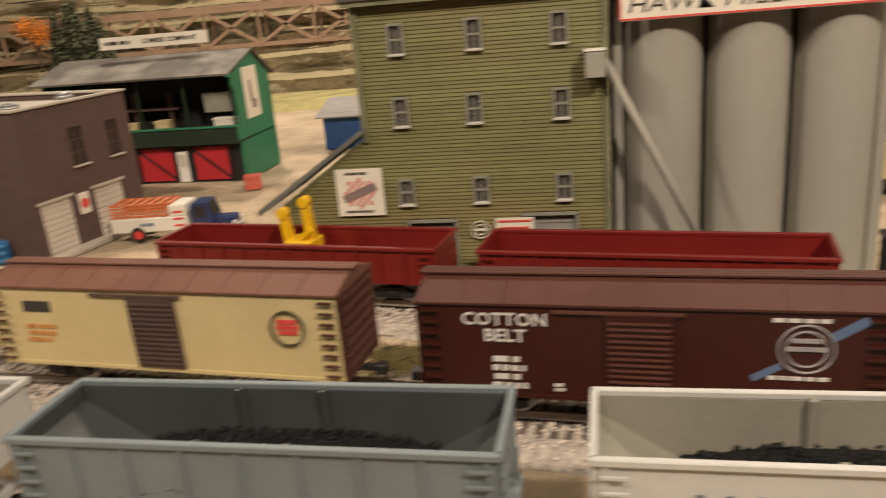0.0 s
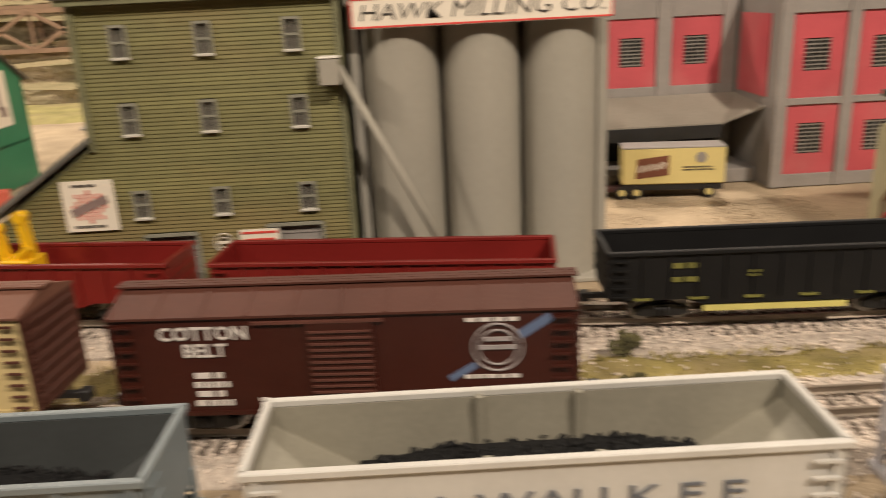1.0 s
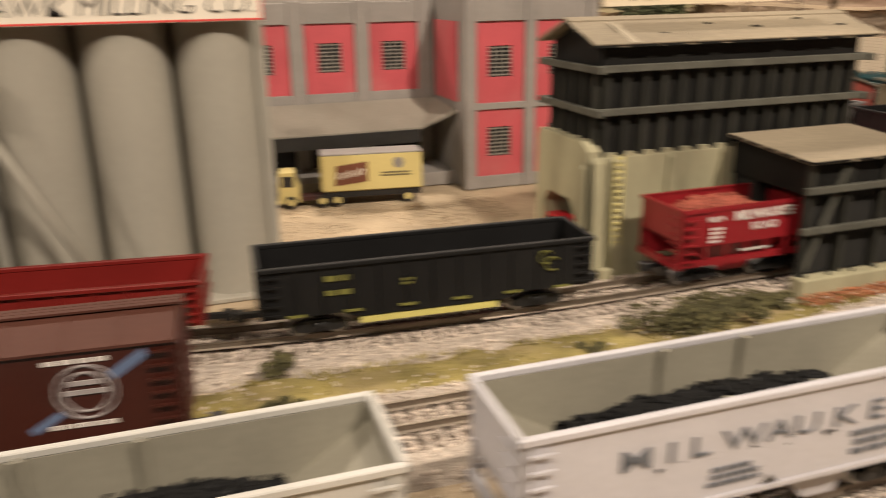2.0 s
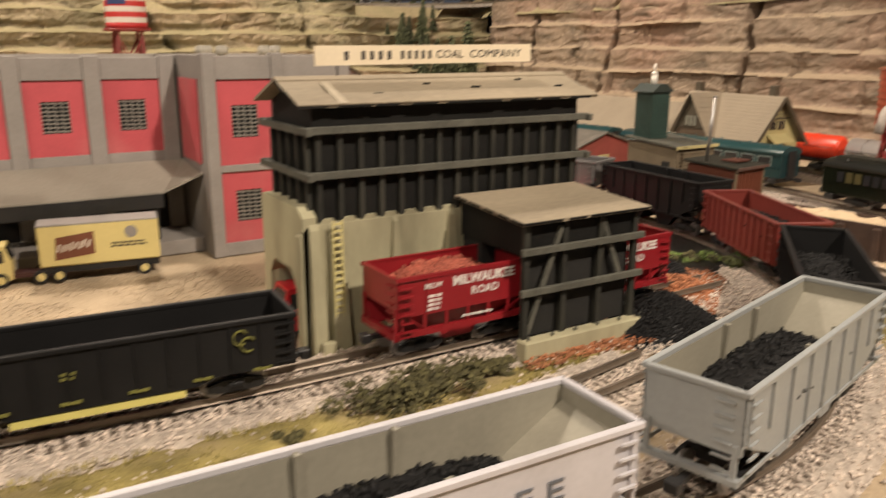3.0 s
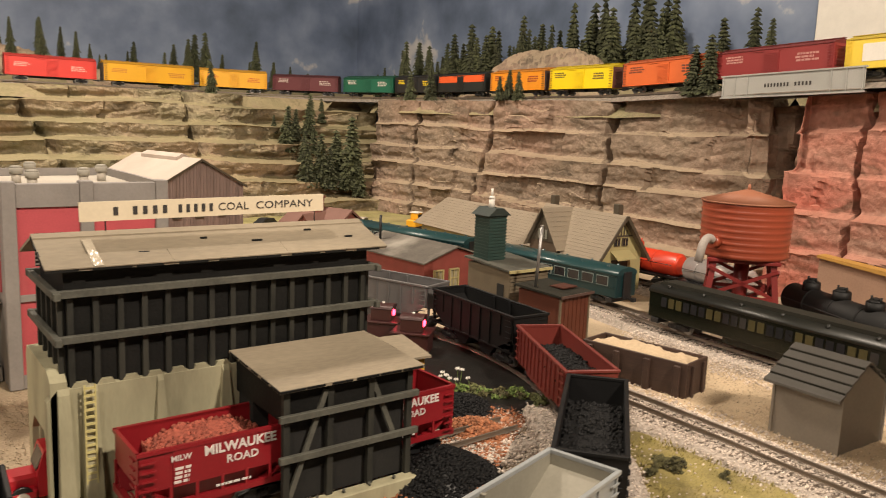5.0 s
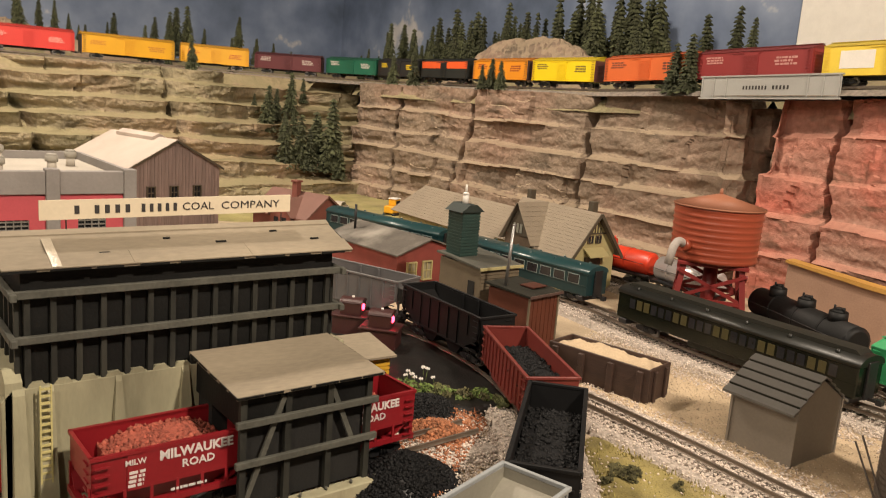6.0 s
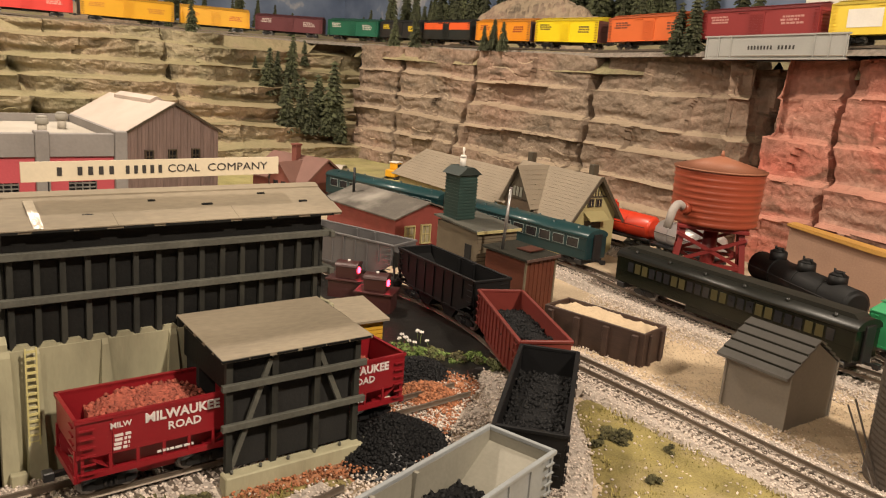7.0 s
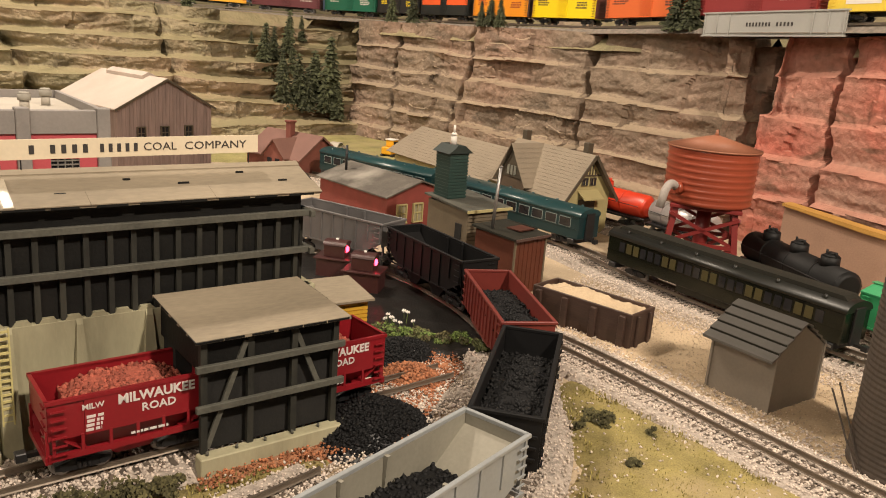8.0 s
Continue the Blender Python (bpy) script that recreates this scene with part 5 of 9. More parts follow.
CREAMROOF = mat("boxcar_light_brown_roof", (0.150, 0.068, 0.047), 0.62, var=0.12, scale=20, bump=0.15, dirt=(0.19, 0.10, 0.07), dirt_amt=0.4, spec=0.25)
cr = boxcar(siding_pose(TRACKB, 0.338), CREAM, CREAMROOF, "cream box car with brown roof and ends", L=0.226, end=BROWNROOF, door=DKBROWN, walk_mat=CREAMROOF)
bm = BM()
for k in range(24):
    a, b = 2 * math.pi * k / 24, 2 * math.pi * (k + 1) / 24
    bar(bm, (0.083 + 0.0098 * math.cos(a), -0.0241, 0.0455 + 0.0098 * math.sin(a)), (0.083 + 0.0098 * math.cos(b), -0.0241, 0.0455 + 0.0098 * math.sin(b)), 0.0006, 0.0024, up=(0, 1, 0))
part("emblem_ring", bm, mat("ink_brown_black", (0.055, 0.042, 0.026), 0.6, var=0.2, scale=60), cr)
bm = BM()
for z, w in ((0.0490, 0.0058), (0.0458, 0.0066), (0.0426, 0.0058)):
    box(bm, 0.083 - w, -0.0242, z - 0.0011, 0.083 + w, -0.0236, z + 0.0013)
part("emblem_bars", bm, REDINK, cr)
bm = BM()
box(bm, -0.090, -0.0242, 0.049, -0.070, -0.0236, 0.056, 0.0003)
part("emblem_plate", bm, INK, cr)
lines_of_print(cr, mat("orange_print", (0.5, 0.2, 0.05), 0.6), -0.092, -0.068, 0.029, 0.042, -0.0239, 3, seed=8)
gondola(siding_pose(TRACKA, 0.364), GONDRED, "red open gondola with a yellow crane part inside", L=0.228, top=0.0435, seed=1)
gondola(siding_pose(TRACKA, 0.612), GONDRED, "dark red open gondola car", L=0.216, top=0.0435, seed=2)
bg = gondola(siding_pose(TRACKA, 0.852), HBLACK, "black open gondola car with olive lettering", L=0.205, top=0.0475, stripe=OLIVEMARK, seed=3)
lines_of_print(bg, OLIVEMARK, -0.067, -0.045, 0.036, 0.0415, -0.0239, 1, seed=12)
lines_of_print(bg, OLIVEMARK, -0.067, -0.045, 0.0275, 0.0325, -0.0239, 1, seed=13)
lines_of_print(bg, OLIVEMARK, -0.020, -0.012, 0.030, 0.035, -0.0239, 2, seed=14)
bm = BM()
for dx, dz in ((0, 0), (0.004, -0.0045)):
    for k in range(10):
        a, b = 0.6 + 4.6 * k / 10, 0.6 + 4.6 * (k + 1) / 10
        bar(bm, (0.071 + dx + 0.0042 * math.cos(a), -0.0241, 0.038 + dz + 0.0042 * math.sin(a)), (0.071 + dx + 0.0042 * math.cos(b), -0.0241, 0.038 + dz + 0.0042 * math.sin(b)), 0.0006, 0.002, up=(0, 1, 0))
part("emblem", bm, OLIVEMARK, bg, "olive curled emblem")
part("sill_board", box(BM(), -0.045, -0.0225, 0.0085, 0.040, -0.0200, 0.0125), mat("sill_board_yellow", (0.55, 0.50, 0.16), 0.5, var=0.1, scale=40), bg, "pale yellow board under the side sill")

# ---- cliffs, ridge, backdrop and pines ----
def rock_mat(name, col, band, ledge_tint, ledge_amt, blush, stain):
    m = bpy.data.materials.new(name)
    m.use_nodes = True
    nt = m.node_tree
    N, L = nt.nodes, nt.links
    b = N["Principled BSDF"]
    b.inputs["Roughness"].default_value = 0.9
    b.inputs["Specular IOR Level"].default_value = 0.2
    tc = N.new("ShaderNodeTexCoord")
    mp = N.new("ShaderNodeMapping")
    mp.inputs["Scale"].default_value = (1, 1, 5)
    L.new(tc.outputs["Object"], mp.inputs["Vector"])
    mp2 = N.new("ShaderNodeMapping")
    mp2.inputs["Scale"].default_value, mp2.inputs["Rotation"].default_value = (0.7, 0.7, 2.2), (0.5, 0.3, 0)
    L.new(tc.outputs["Object"], mp2.inputs["Vector"])
    n1 = N.new("ShaderNodeTexNoise")
    n1.inputs["Scale"].default_value, n1.inputs["Detail"].default_value = 5, 8
    L.new(mp.outputs["Vector"], n1.inputs["Vector"])
    r1 = N.new("ShaderNodeValToRGB")
    r1.color_ramp.elements[0].position, r1.color_ramp.elements[1].position = 0.35, 0.66
    r1.color_ramp.elements[0].color = (*band, 1)
    r1.color_ramp.elements[1].color = (*col, 1)
    L.new(n1.outputs["Fac"], r1.inputs["Fac"])
    base = r1.outputs["Color"]
    # broad patches of another tint, then dark streaks of mould
    for sc, lo, hi, tint, amt in ((3.6, 0.42, 0.66, blush, 0.75), (11.0, 0.57, 0.66, stain, 0.7)):
        nb = N.new("ShaderNodeTexNoise")
        nb.inputs["Scale"].default_value, nb.inputs["Detail"].default_value, nb.inputs["Distortion"].default_value = sc, 7, 0.8
        L.new(tc.outputs["Object"] if sc < 5 else mp2.outputs["Vector"], nb.inputs["Vector"])
        rb = N.new("ShaderNodeValToRGB")
        rb.color_ramp.elements[0].position, rb.color_ramp.elements[1].position = lo, hi
        rb.color_ramp.elements[1].color = (amt, amt, amt, 1)
        L.new(nb.outputs["Fac"], rb.inputs["Fac"])
        mb = N.new("ShaderNodeMixRGB")
        mb.inputs[2].default_value = (*tint, 1)
        L.new(rb.outputs["Color"], mb.inputs[0])
        L.new(base, mb.inputs[1])
        base = mb.outputs["Color"]
    n2 = N.new("ShaderNodeTexNoise")
    n2.inputs["Scale"].default_value, n2.inputs["Detail"].default_value = 90, 6
    L.new(tc.outputs["Object"], n2.inputs["Vector"])
    mul = N.new("ShaderNodeMixRGB")
    mul.blend_type, mul.inputs[0].default_value = "OVERLAY", 0.45
    L.new(base, mul.inputs[1])
    L.new(n2.outputs["Fac"], mul.inputs[2])
    # Upward faces take a third tint: olive moss on ROCKGREEN, paler tones elsewhere.
    g = N.new("ShaderNodeNewGeometry")
    sep = N.new("ShaderNodeSeparateXYZ")
    L.new(g.outputs["Normal"], sep.inputs[0])
    n3 = N.new("ShaderNodeTexNoise")
    n3.inputs["Scale"].default_value, n3.inputs["Detail"].default_value = 18, 6
    L.new(tc.outputs["Object"], n3.inputs["Vector"])
    ad = N.new("ShaderNodeMath")
    ad.operation = "MULTIPLY_ADD"
    ad.inputs[1].default_value = 0.7
    L.new(n3.outputs["Fac"], ad.inputs[0])
    L.new(sep.outputs["Z"], ad.inputs[2])
    r3 = N.new("ShaderNodeValToRGB")
    r3.color_ramp.elements[0].position, r3.color_ramp.elements[1].position = 0.85, 1.1
    r3.color_ramp.elements[1].color = (ledge_amt, ledge_amt, ledge_amt, 1)
    L.new(ad.outputs[0], r3.inputs["Fac"])
    mx = N.new("ShaderNodeMixRGB")
    mx.inputs[2].default_value = (*ledge_tint, 1)
    L.new(r3.outputs["Color"], mx.inputs[0])
    L.new(mul.outputs["Color"], mx.inputs[1])
    L.new(mx.outputs["Color"], b.inputs["Base Color"])
    bp = N.new("ShaderNodeBump")
    bp.inputs["Strength"].default_value, bp.inputs["Distance"].default_value = 0.8, 0.006
    L.new(n2.outputs["Fac"], bp.inputs["Height"])
    rg_ = N.new("ShaderNodeTexNoise")
    rg_.noise_type = "RIDGED_MULTIFRACTAL"
    rg_.inputs["Scale"].default_value, rg_.inputs["Detail"].default_value = 17, 9
    L.new(mp2.outputs["Vector"], rg_.inputs["Vector"])
    b2 = N.new("ShaderNodeBump")
    b2.inputs["Strength"].default_value, b2.inputs["Distance"].default_value = 0.75, 0.014
    L.new(rg_.outputs["Fac"], b2.inputs["Height"])
    L.new(bp.outputs["Normal"], b2.inputs["Normal"])
    L.new(b2.outputs["Normal"], b.inputs["Normal"])
    return m


ROCKTAN = rock_mat("cliff_tan_rock", (0.285, 0.218, 0.160), (0.195, 0.148, 0.110), (0.38, 0.30, 0.205), 0.6, (0.31, 0.200, 0.148), (0.10, 0.080, 0.060))
ROCKGREEN = rock_mat("cliff_mossy_rock", (0.29, 0.242, 0.158), (0.175, 0.155, 0.095), (0.30, 0.262, 0.140), 0.55, (0.35, 0.245, 0.170), (0.075, 0.062, 0.042))
ROCKRED = rock_mat("cliff_red_rock", (0.50, 0.165, 0.120), (0.38, 0.160, 0.120), (0.50, 0.235, 0.17), 0.5, (0.36, 0.245, 0.185), (0.12, 0.075, 0.050))


def cliff(name, base, high, setback, ledges, cracks, material, label, du=0.006, nv=110, seed=0.0, rough=1.0, wav=0.035, notch=0, dip=0.0, lips=1.0, blocky=0.0):
    """A rock face along the line base, whose left side is the front: flat broken beds between ledges,
    each ledge set back a little, with undercuts below the lips and narrow leaning cracks. notch 1 or -1 cuts
    the top back at the line's start or end."""
    line = polyline(base, du)
    nu = len(line)
    end = (nu - 1) * du
    vs = []
    for i, (p, a) in enumerate(line):
        u = i * du
        front = Vector((-math.sin(a), math.cos(a), 0))
        shelf = [(l + dip * (u - end / 2) + wav * noise.noise((u * 2.3, k * 3.1, seed)) + 0.35 * wav * noise.noise((u * 9, k * 2.3, seed + 5)),
                  max(0.12, min(1.0, 0.6 + 1.3 * noise.noise((u * 3.2, k * 7.7, seed + 2))))) for k, l in enumerate(ledges)]
        for j in range(nv):
            v = j / (nv - 1)
            z = v * high
            back, lip, li = 0.0, 0.0, 0
            for k, (l, q) in enumerate(shelf):
                back += max(0.0, min(1.0, (v - l) / 0.022)) * (0.45 + 0.55 * q)
                if v > l:
                    li = k + 1
                    lip -= 0.011 * lips * q * math.exp(-((v - l - 0.045) / 0.03) ** 2)
                else:
                    lip += 0.009 * lips * q * math.exp(-(l - v) / 0.035)
            back = setback * (back / len(ledges) * 0.85 + 0.15 * v)
            ub = u + 0.012 * noise.noise((u * 14, z * 30, seed + 3))
            blk = noise.cell((ub * 6.5 + li * 3.7, li * 1.3, seed)) - 0.5
            blk2 = noise.cell((ub * 21 + li * 1.7, math.floor(z * 34 + noise.noise((u * 9, li, seed))) * 1.9, seed + 1)) - 0.5
            big = noise.cell((ub * 2.6 + li * 5.3 + 0.5 * z, li * 2.9, seed + 11)) - 0.5
            chip = abs(noise.noise((u * 12 + z * 20, z * 34, seed + 2)))
            out = lip * rough + 0.020 * blocky * big * min(1.0, u / 0.2, (end - u) / 0.2) + rough * (0.008 * blk + 0.0026 * blk2 * (blk > 0) + 0.007 * noise.noise((u * 3, z * 6, seed + 9)) + 0.0048 * (chip - 0.3)
                + 0.0016 * noise.noise((u * 55, z * 80, seed + 4)) + 0.0009 * noise.noise((u * 140, z * 190, seed + 6)))
            for c, wd, ln in cracks:
                d = abs(u - c - ln * (0.5 - v) - 0.018 * noise.noise((v * 4, c * 9, seed)) - 0.006 * noise.noise((v * 17, c * 5, seed)))
                if d < wd * 3:
                    out -= 0.075 * math.exp(-(d / wd) ** 2) * max(0.45, min(1.0, 0.9 + noise.noise((v * 6, c * 3, seed + 8))))
            if notch:
                e = u if notch > 0 else end - u
                back = back * min(1.0, 0.12 + e / 0.16) + 0.030 * max(0.0, (v - 0.70) / 0.30) * math.exp(-(e / 0.085) ** 2)
            q = p + front * (out - back)
            vs.append((q.x, q.y, z + v * v * rise(p.y) + 0.004 * noise.noise((u * 7, v * 5, seed + 7)) * (1 if 0 < j else 0) - (0.01 if j == 0 else 0)))
    fs = [(i * nv + j, i * nv + j + 1, (i + 1) * nv + j + 1, (i + 1) * nv + j) for i in range(nu - 1) for j in range(nv - 1)]
    me = bpy.data.meshes.new(name)
    me.from_pydata(vs, [], fs)
    me.materials.append(material)
    return tagged(new(name, me), label, "cliff", kind="structure")


RIDGE = 0.332


def rise(y):
    """The grade of the upper level: it climbs southwards over the bridge."""
    return 0.02 * max(0.0, min(1.3, (1.75 - y) / 0.6))


# the face of the eastern cliff runs from the south to its corner in the north
EAST = [(2.29, 1.322), (2.208, 1.320), (2.176, 1.322), (2.161, 1.338), (2.159, 1.43), (2.158, 1.52), (2.155, 1.75), (2.160, 2.05), (2.160, 2.30), (2.150, 2.45), (2.142, 2.55), (2.152, 2.63), (2.19, 2.70), (2.26, 2.755), (2.36, 2.79)]
cliff("cliff_east", EAST, RIDGE, 0.060, (0.12, 0.27, 0.45, 0.60, 0.78), ((0.51, 0.0062, 0.012), (0.93, 0.0055, 0.05), (1.22, 0.0050, -0.03)), ROCKTAN,
      "tan layered rock cliff with vertical cracks", seed=1.0, du=0.0042, nv=140, notch=1, wav=0.030, lips=0.6, blocky=0.45)
cliff("cliff_south", [(2.02, 0.35), (2.06, 0.65), (2.085, 0.95), (2.115, 1.12), (2.138, 1.22), (2.148, 1.276), (2.164, 1.306), (2.205, 1.314), (2.29, 1.315)], 0.325, 0.055, (0.24, 0.44, 0.63, 0.83), ((0.33, 0.006, 0.02), (0.83, 0.0042, 0.0)), ROCKRED,
      "red sandstone cliff beside the bridge", seed=4.0, rough=0.72, du=0.005, nv=130, notch=-1, lips=0.45, blocky=0.4)
NORTH = [(2.30, 2.50), (2.10, 2.52), (1.85, 2.50), (1.5, 2.49), (1.0, 2.47), (0.5, 2.50), (0.0, 2.48), (-0.6, 2.50), (-1.4, 2.52), (-2.2, 2.5)]
cliff("cliff_north", NORTH, RIDGE, 0.52, (0.12, 0.27, 0.43, 0.58, 0.72, 0.87), ((0.62, 0.010, 0.06), (0.98, 0.012, -0.08), (1.55, 0.010, 0.05), (2.2, 0.010, 0.05), (2.9, 0.010, -0.05)), ROCKGREEN,
      "terraced mossy rock slope below the upper track", du=0.0068, nv=165, seed=8.0, rough=1.9, wav=0.028)

cliff("cliff_cleft", [(2.255, 1.17), (2.232, 1.27), (2.232, 1.37), (2.255, 1.47)], 0.312, 0.02, (0.3, 0.6), ((0.15, 0.006, 0.02),), ROCKTAN,
      "shaded brown rock at the back of the cleft under the bridge", du=0.008, nv=60, seed=21.0)


def ridge_z(x, y):
    z = RIDGE + rise(y) - 0.002 + 0.004 * fbm(x, y, 14, 3, 2)
    z += 0.06 * max(0.0, min(1.0, (x - 2.40) / 0.2)) * (y < 3.3) + 0.05 * max(0.0, min(1.0, (y - 3.32) / 0.25))
    z += 0.12 * math.exp(-(((x - 2.51) / 0.085) ** 2 + ((y - 2.24) / 0.25) ** 4))
    z += 0.10 * math.exp(-(((x - 1.25) / 0.36) ** 2 + ((y - 3.45) / 0.12) ** 2))
    return z


def ridge():
    xs, ys = np.arange(-2.2, 3.0, 0.03), np.arange(0.35, 4.2, 0.03)

    def front(y):
        pts = [(2.07, 0.3), (2.10, 0.65), (2.13, 0.95), (2.16, 1.12), (2.20, 1.22), (2.335, 1.314), (2.215, 1.43), (2.19, 1.75), (2.195, 2.05), (2.195, 2.30), (2.185, 2.45), (2.18, 2.58), (2.20, 2.66), (2.24, 2.73), (2.297, 2.90), (2.28, 3.06)]
        for (a, b), (c, d) in zip(pts, pts[1:]):
            if y <= d:
                return a + (c - a) * (y - b) / (d - b)
        return 2.28
    vs, idx, fs = [], {}, []

    def vert(i, j, x, y):
        if (i, j) not in idx:
            idx[i, j] = len(vs)
            vs.append((x, y, ridge_z(x, y) - (0.035 if (x < 2.2 and y < 2.945) or (y < 2.92 and x < front(y) + 0.02) else 0.0)))
        return idx[i, j]
    for j, y in enumerate(ys):
        cells = [front(y) + 0.014] + [x for x in xs if x > front(y) + 0.03] if y < 2.92 else list(xs)
        for i, x in enumerate(cells):
            vert((j, i), 0, x, y)
    rows = [[idx[k] for k in idx if k[0][0] == j] for j in range(len(ys))]
    for a, b in zip(rows, rows[1:]):
        n = min(len(a), len(b))
        a, b = a[-n:], b[-n:]
        for i in range(n - 1):
            fs.append((a[i], a[i + 1], b[i + 1], b[i]))
    me = bpy.data.meshes.new("ridge_ground")
    me.from_pydata(vs, [], fs)
    me.materials.append(ROCKGREEN)
    me.polygons.foreach_set("use_smooth", [True] * len(fs))
    return tagged(new("ridge_ground", me), "mossy rocky ground along the top of the cliffs", "ground", kind="structure")


ridge()


def rock_mound(x0, x1, y0, y1, seed, label):
    """A bare rocky hill on the ridge behind the upper track."""
    def h(x, y):
        k = min(x - x0, x1 - x, (y - y0) * 0.6, (y1 - y) * 0.6)
        return ridge_z(x, y) - 0.012 + 0.016 * min(1.0, max(0.0, k / 0.03)) + 0.010 * abs(noise.noise((x * 22, y * 22, seed))) + 0.008 * noise.noise((x * 45, y * 45, seed)) + 0.005 * noise.noise((x * 100, y * 100, seed))
    return tagged(grid_mesh("rock_mound", np.arange(x0, x1, 0.007), np.arange(y0, y1, 0.007), h, ROCKTAN, smooth=False), label, "rock", kind="structure")


rock_mound(2.385, 2.64, 1.90, 2.58, 3.0, "bare tan rocky hill behind the upper track")
rock_mound(0.55, 1.95, 3.30, 3.60, 5.0, "low tan rocky rise behind the upper track")


def backdrop_mat():
    m = bpy.data.materials.new("painted_mountain_backdrop")
    m.use_nodes = True
    nt = m.node_tree
    N, L = nt.nodes, nt.links
    b = N["Principled BSDF"]
    b.inputs["Roughness"].default_value = 0.55
    tc = N.new("ShaderNodeTexCoord")
    n1 = N.new("ShaderNodeTexNoise")
    n1.inputs["Scale"].default_value, n1.inputs["Detail"].default_value = 3.2, 9
    L.new(tc.outputs["Object"], n1.inputs["Vector"])
    r = N.new("ShaderNodeValToRGB")
    e = r.color_ramp.elements
    e[0].position, e[0].color = 0.36, (0.085, 0.115, 0.175, 1)
    e[1].position, e[1].color = 0.75, (0.75, 0.72, 0.70, 1)
    for pos, c in ((0.50, (0.15, 0.195, 0.295, 1)), (0.61, (0.23, 0.285, 0.40, 1)), (0.64, (0.52, 0.51, 0.52, 1))):
        k = e.new(pos)
        k.color = c
    L.new(n1.outputs["Fac"], r.inputs["Fac"])
    L.new(r.outputs["Color"], b.inputs["Base Color"])
    return m


BACK = backdrop_mat()
bk = tagged(part("backdrop", box(BM(), -2.3, 4.06, 0.25, 2.98, 4.07, 1.3), BACK), "painted backdrop of blue-grey mountains with snow patches", "backdrop", kind="structure")
bk = tagged(part("backdrop", box(BM(), 2.97, 1.57, 0.25, 2.98, 4.06, 1.3), BACK), "painted backdrop of blue-grey mountains with snow patches", "backdrop", kind="structure")
tagged(part("wall_panel", box(BM(), 2.962, 0.1, 0.25, 2.969, 1.69, 1.3, 0.002), WHITE), "plain white panel beside the backdrop", "wall panel", kind="structure")

NEEDLE = island(mat("pine_needles", (0.052, 0.058, 0.025), 0.85, var=0.4, scale=60, bump=0.3, rnd=0.25), 0.45)
BARK = mat("pine_bark", (0.10, 0.065, 0.04), 0.9, var=0.3, scale=90, bump=0.5)


def pine_meshes(seed):
    """Trunk and crown of a pine 1 m high: whorls of drooping needle sprays, uneven."""
    rg = random.Random(seed)
    tr = BM()
    rod(tr, (0, 0, 0), (0.01, 0, 0.97), 0.022, 0.004, 7)
    trunk = mesh_of(tr, "trunk", BARK)
    vs, fs = [], []
    levels = 17
    for k in range(levels):
        t = k / (levels - 1)
        z = 0.10 + 0.88 * t
        r = 0.21 * (1 - t) ** 0.8 * rg.uniform(0.75, 1.15) + 0.012
        n = int(11 - 5 * t)
        a0 = rg.random() * 6.28
        for i in range(n):
            if rg.random() < 0.10:
                continue
            a = a0 + 6.28 * i / n + rg.uniform(-0.25, 0.25)
            rr = r * rg.uniform(0.65, 1.2)
            d = Vector((math.cos(a), math.sin(a), 0))
            s = Vector((-d.y, d.x, 0))
            for m in range(5):
                q = (m + 0.6) / 5
                c = d * (rr * q) + Vector((0, 0, z + 0.02 - rr * 0.42 * q * q + rg.uniform(-0.01, 0.01)))
                w = 0.055 * (1.25 - q) * (1.1 - 0.55 * t) * rg.uniform(0.7, 1.4) + 0.010
                b = len(vs)
                tip = d * (w * 1.5) + Vector((0, 0, -w * 0.4))
                vs += [tuple(c - d * w * 0.5 + Vector((0, 0, 0.012))), tuple(c + s * w - Vector((0, 0, w * 0.45))), tuple(c + tip), tuple(c - s * w - Vector((0, 0, w * 0.45))), tuple(c + Vector((0, 0, w * 0.55)))]
                fs += [(b, b + 1, b + 4), (b + 1, b + 2, b + 4), (b + 2, b + 3, b + 4), (b + 3, b, b + 4)]
    me = bpy.data.meshes.new("crown")
    me.from_pydata(vs, [], fs)
    me.materials.append(NEEDLE)
    return trunk, me


PINES = [pine_meshes(s) for s in range(5)]
rt = random.Random(21)


def pine(x, y, z, h, wide=1.0, label="small dark green model pine tree", group="pines on the ridge"):
    tr, cr = PINES[rt.randrange(5)]
    t = thing("pine_tree", pose(x, y, z - 0.003, rt.uniform(-3, 3), rt.uniform(-3, 3), rt.uniform(0, 360)), label, "tree", group)
    t.scale = (h * wide, h * wide, h)
    for n, me in (("trunk", tr), ("crown", cr)):
        o = new(n, me)
        o.parent = t
    return t


# behind the upper track
for i in range(84):
    y = 1.62 + (3.15 - 1.62) * i / 83 + rt.uniform(-0.02, 0.02)
    x = rt.uniform(2.60, 2.74) if 1.98 < y < 2.52 else rt.uniform(2.42, 2.70)
    h = rt.uniform(0.10, 0.23) * (1.1 if x > 2.5 else 0.85)
    if y < 1.93 and i % 3:
        continue
    pine(x, y, ridge_z(x, y), h * (0.72 if y < 1.93 else 0.85), rt.uniform(0.68, 0.92))
for i in range(80):
    x = -1.2 + 3.6 * i / 79 + rt.uniform(-0.03, 0.03)
    y = rt.uniform(3.36, 3.66)
    pine(x, y, ridge_z(x, y), rt.uniform(0.09, 0.20) * (0.72 if x < 1.75 else 1.0), rt.uniform(0.65, 0.9))
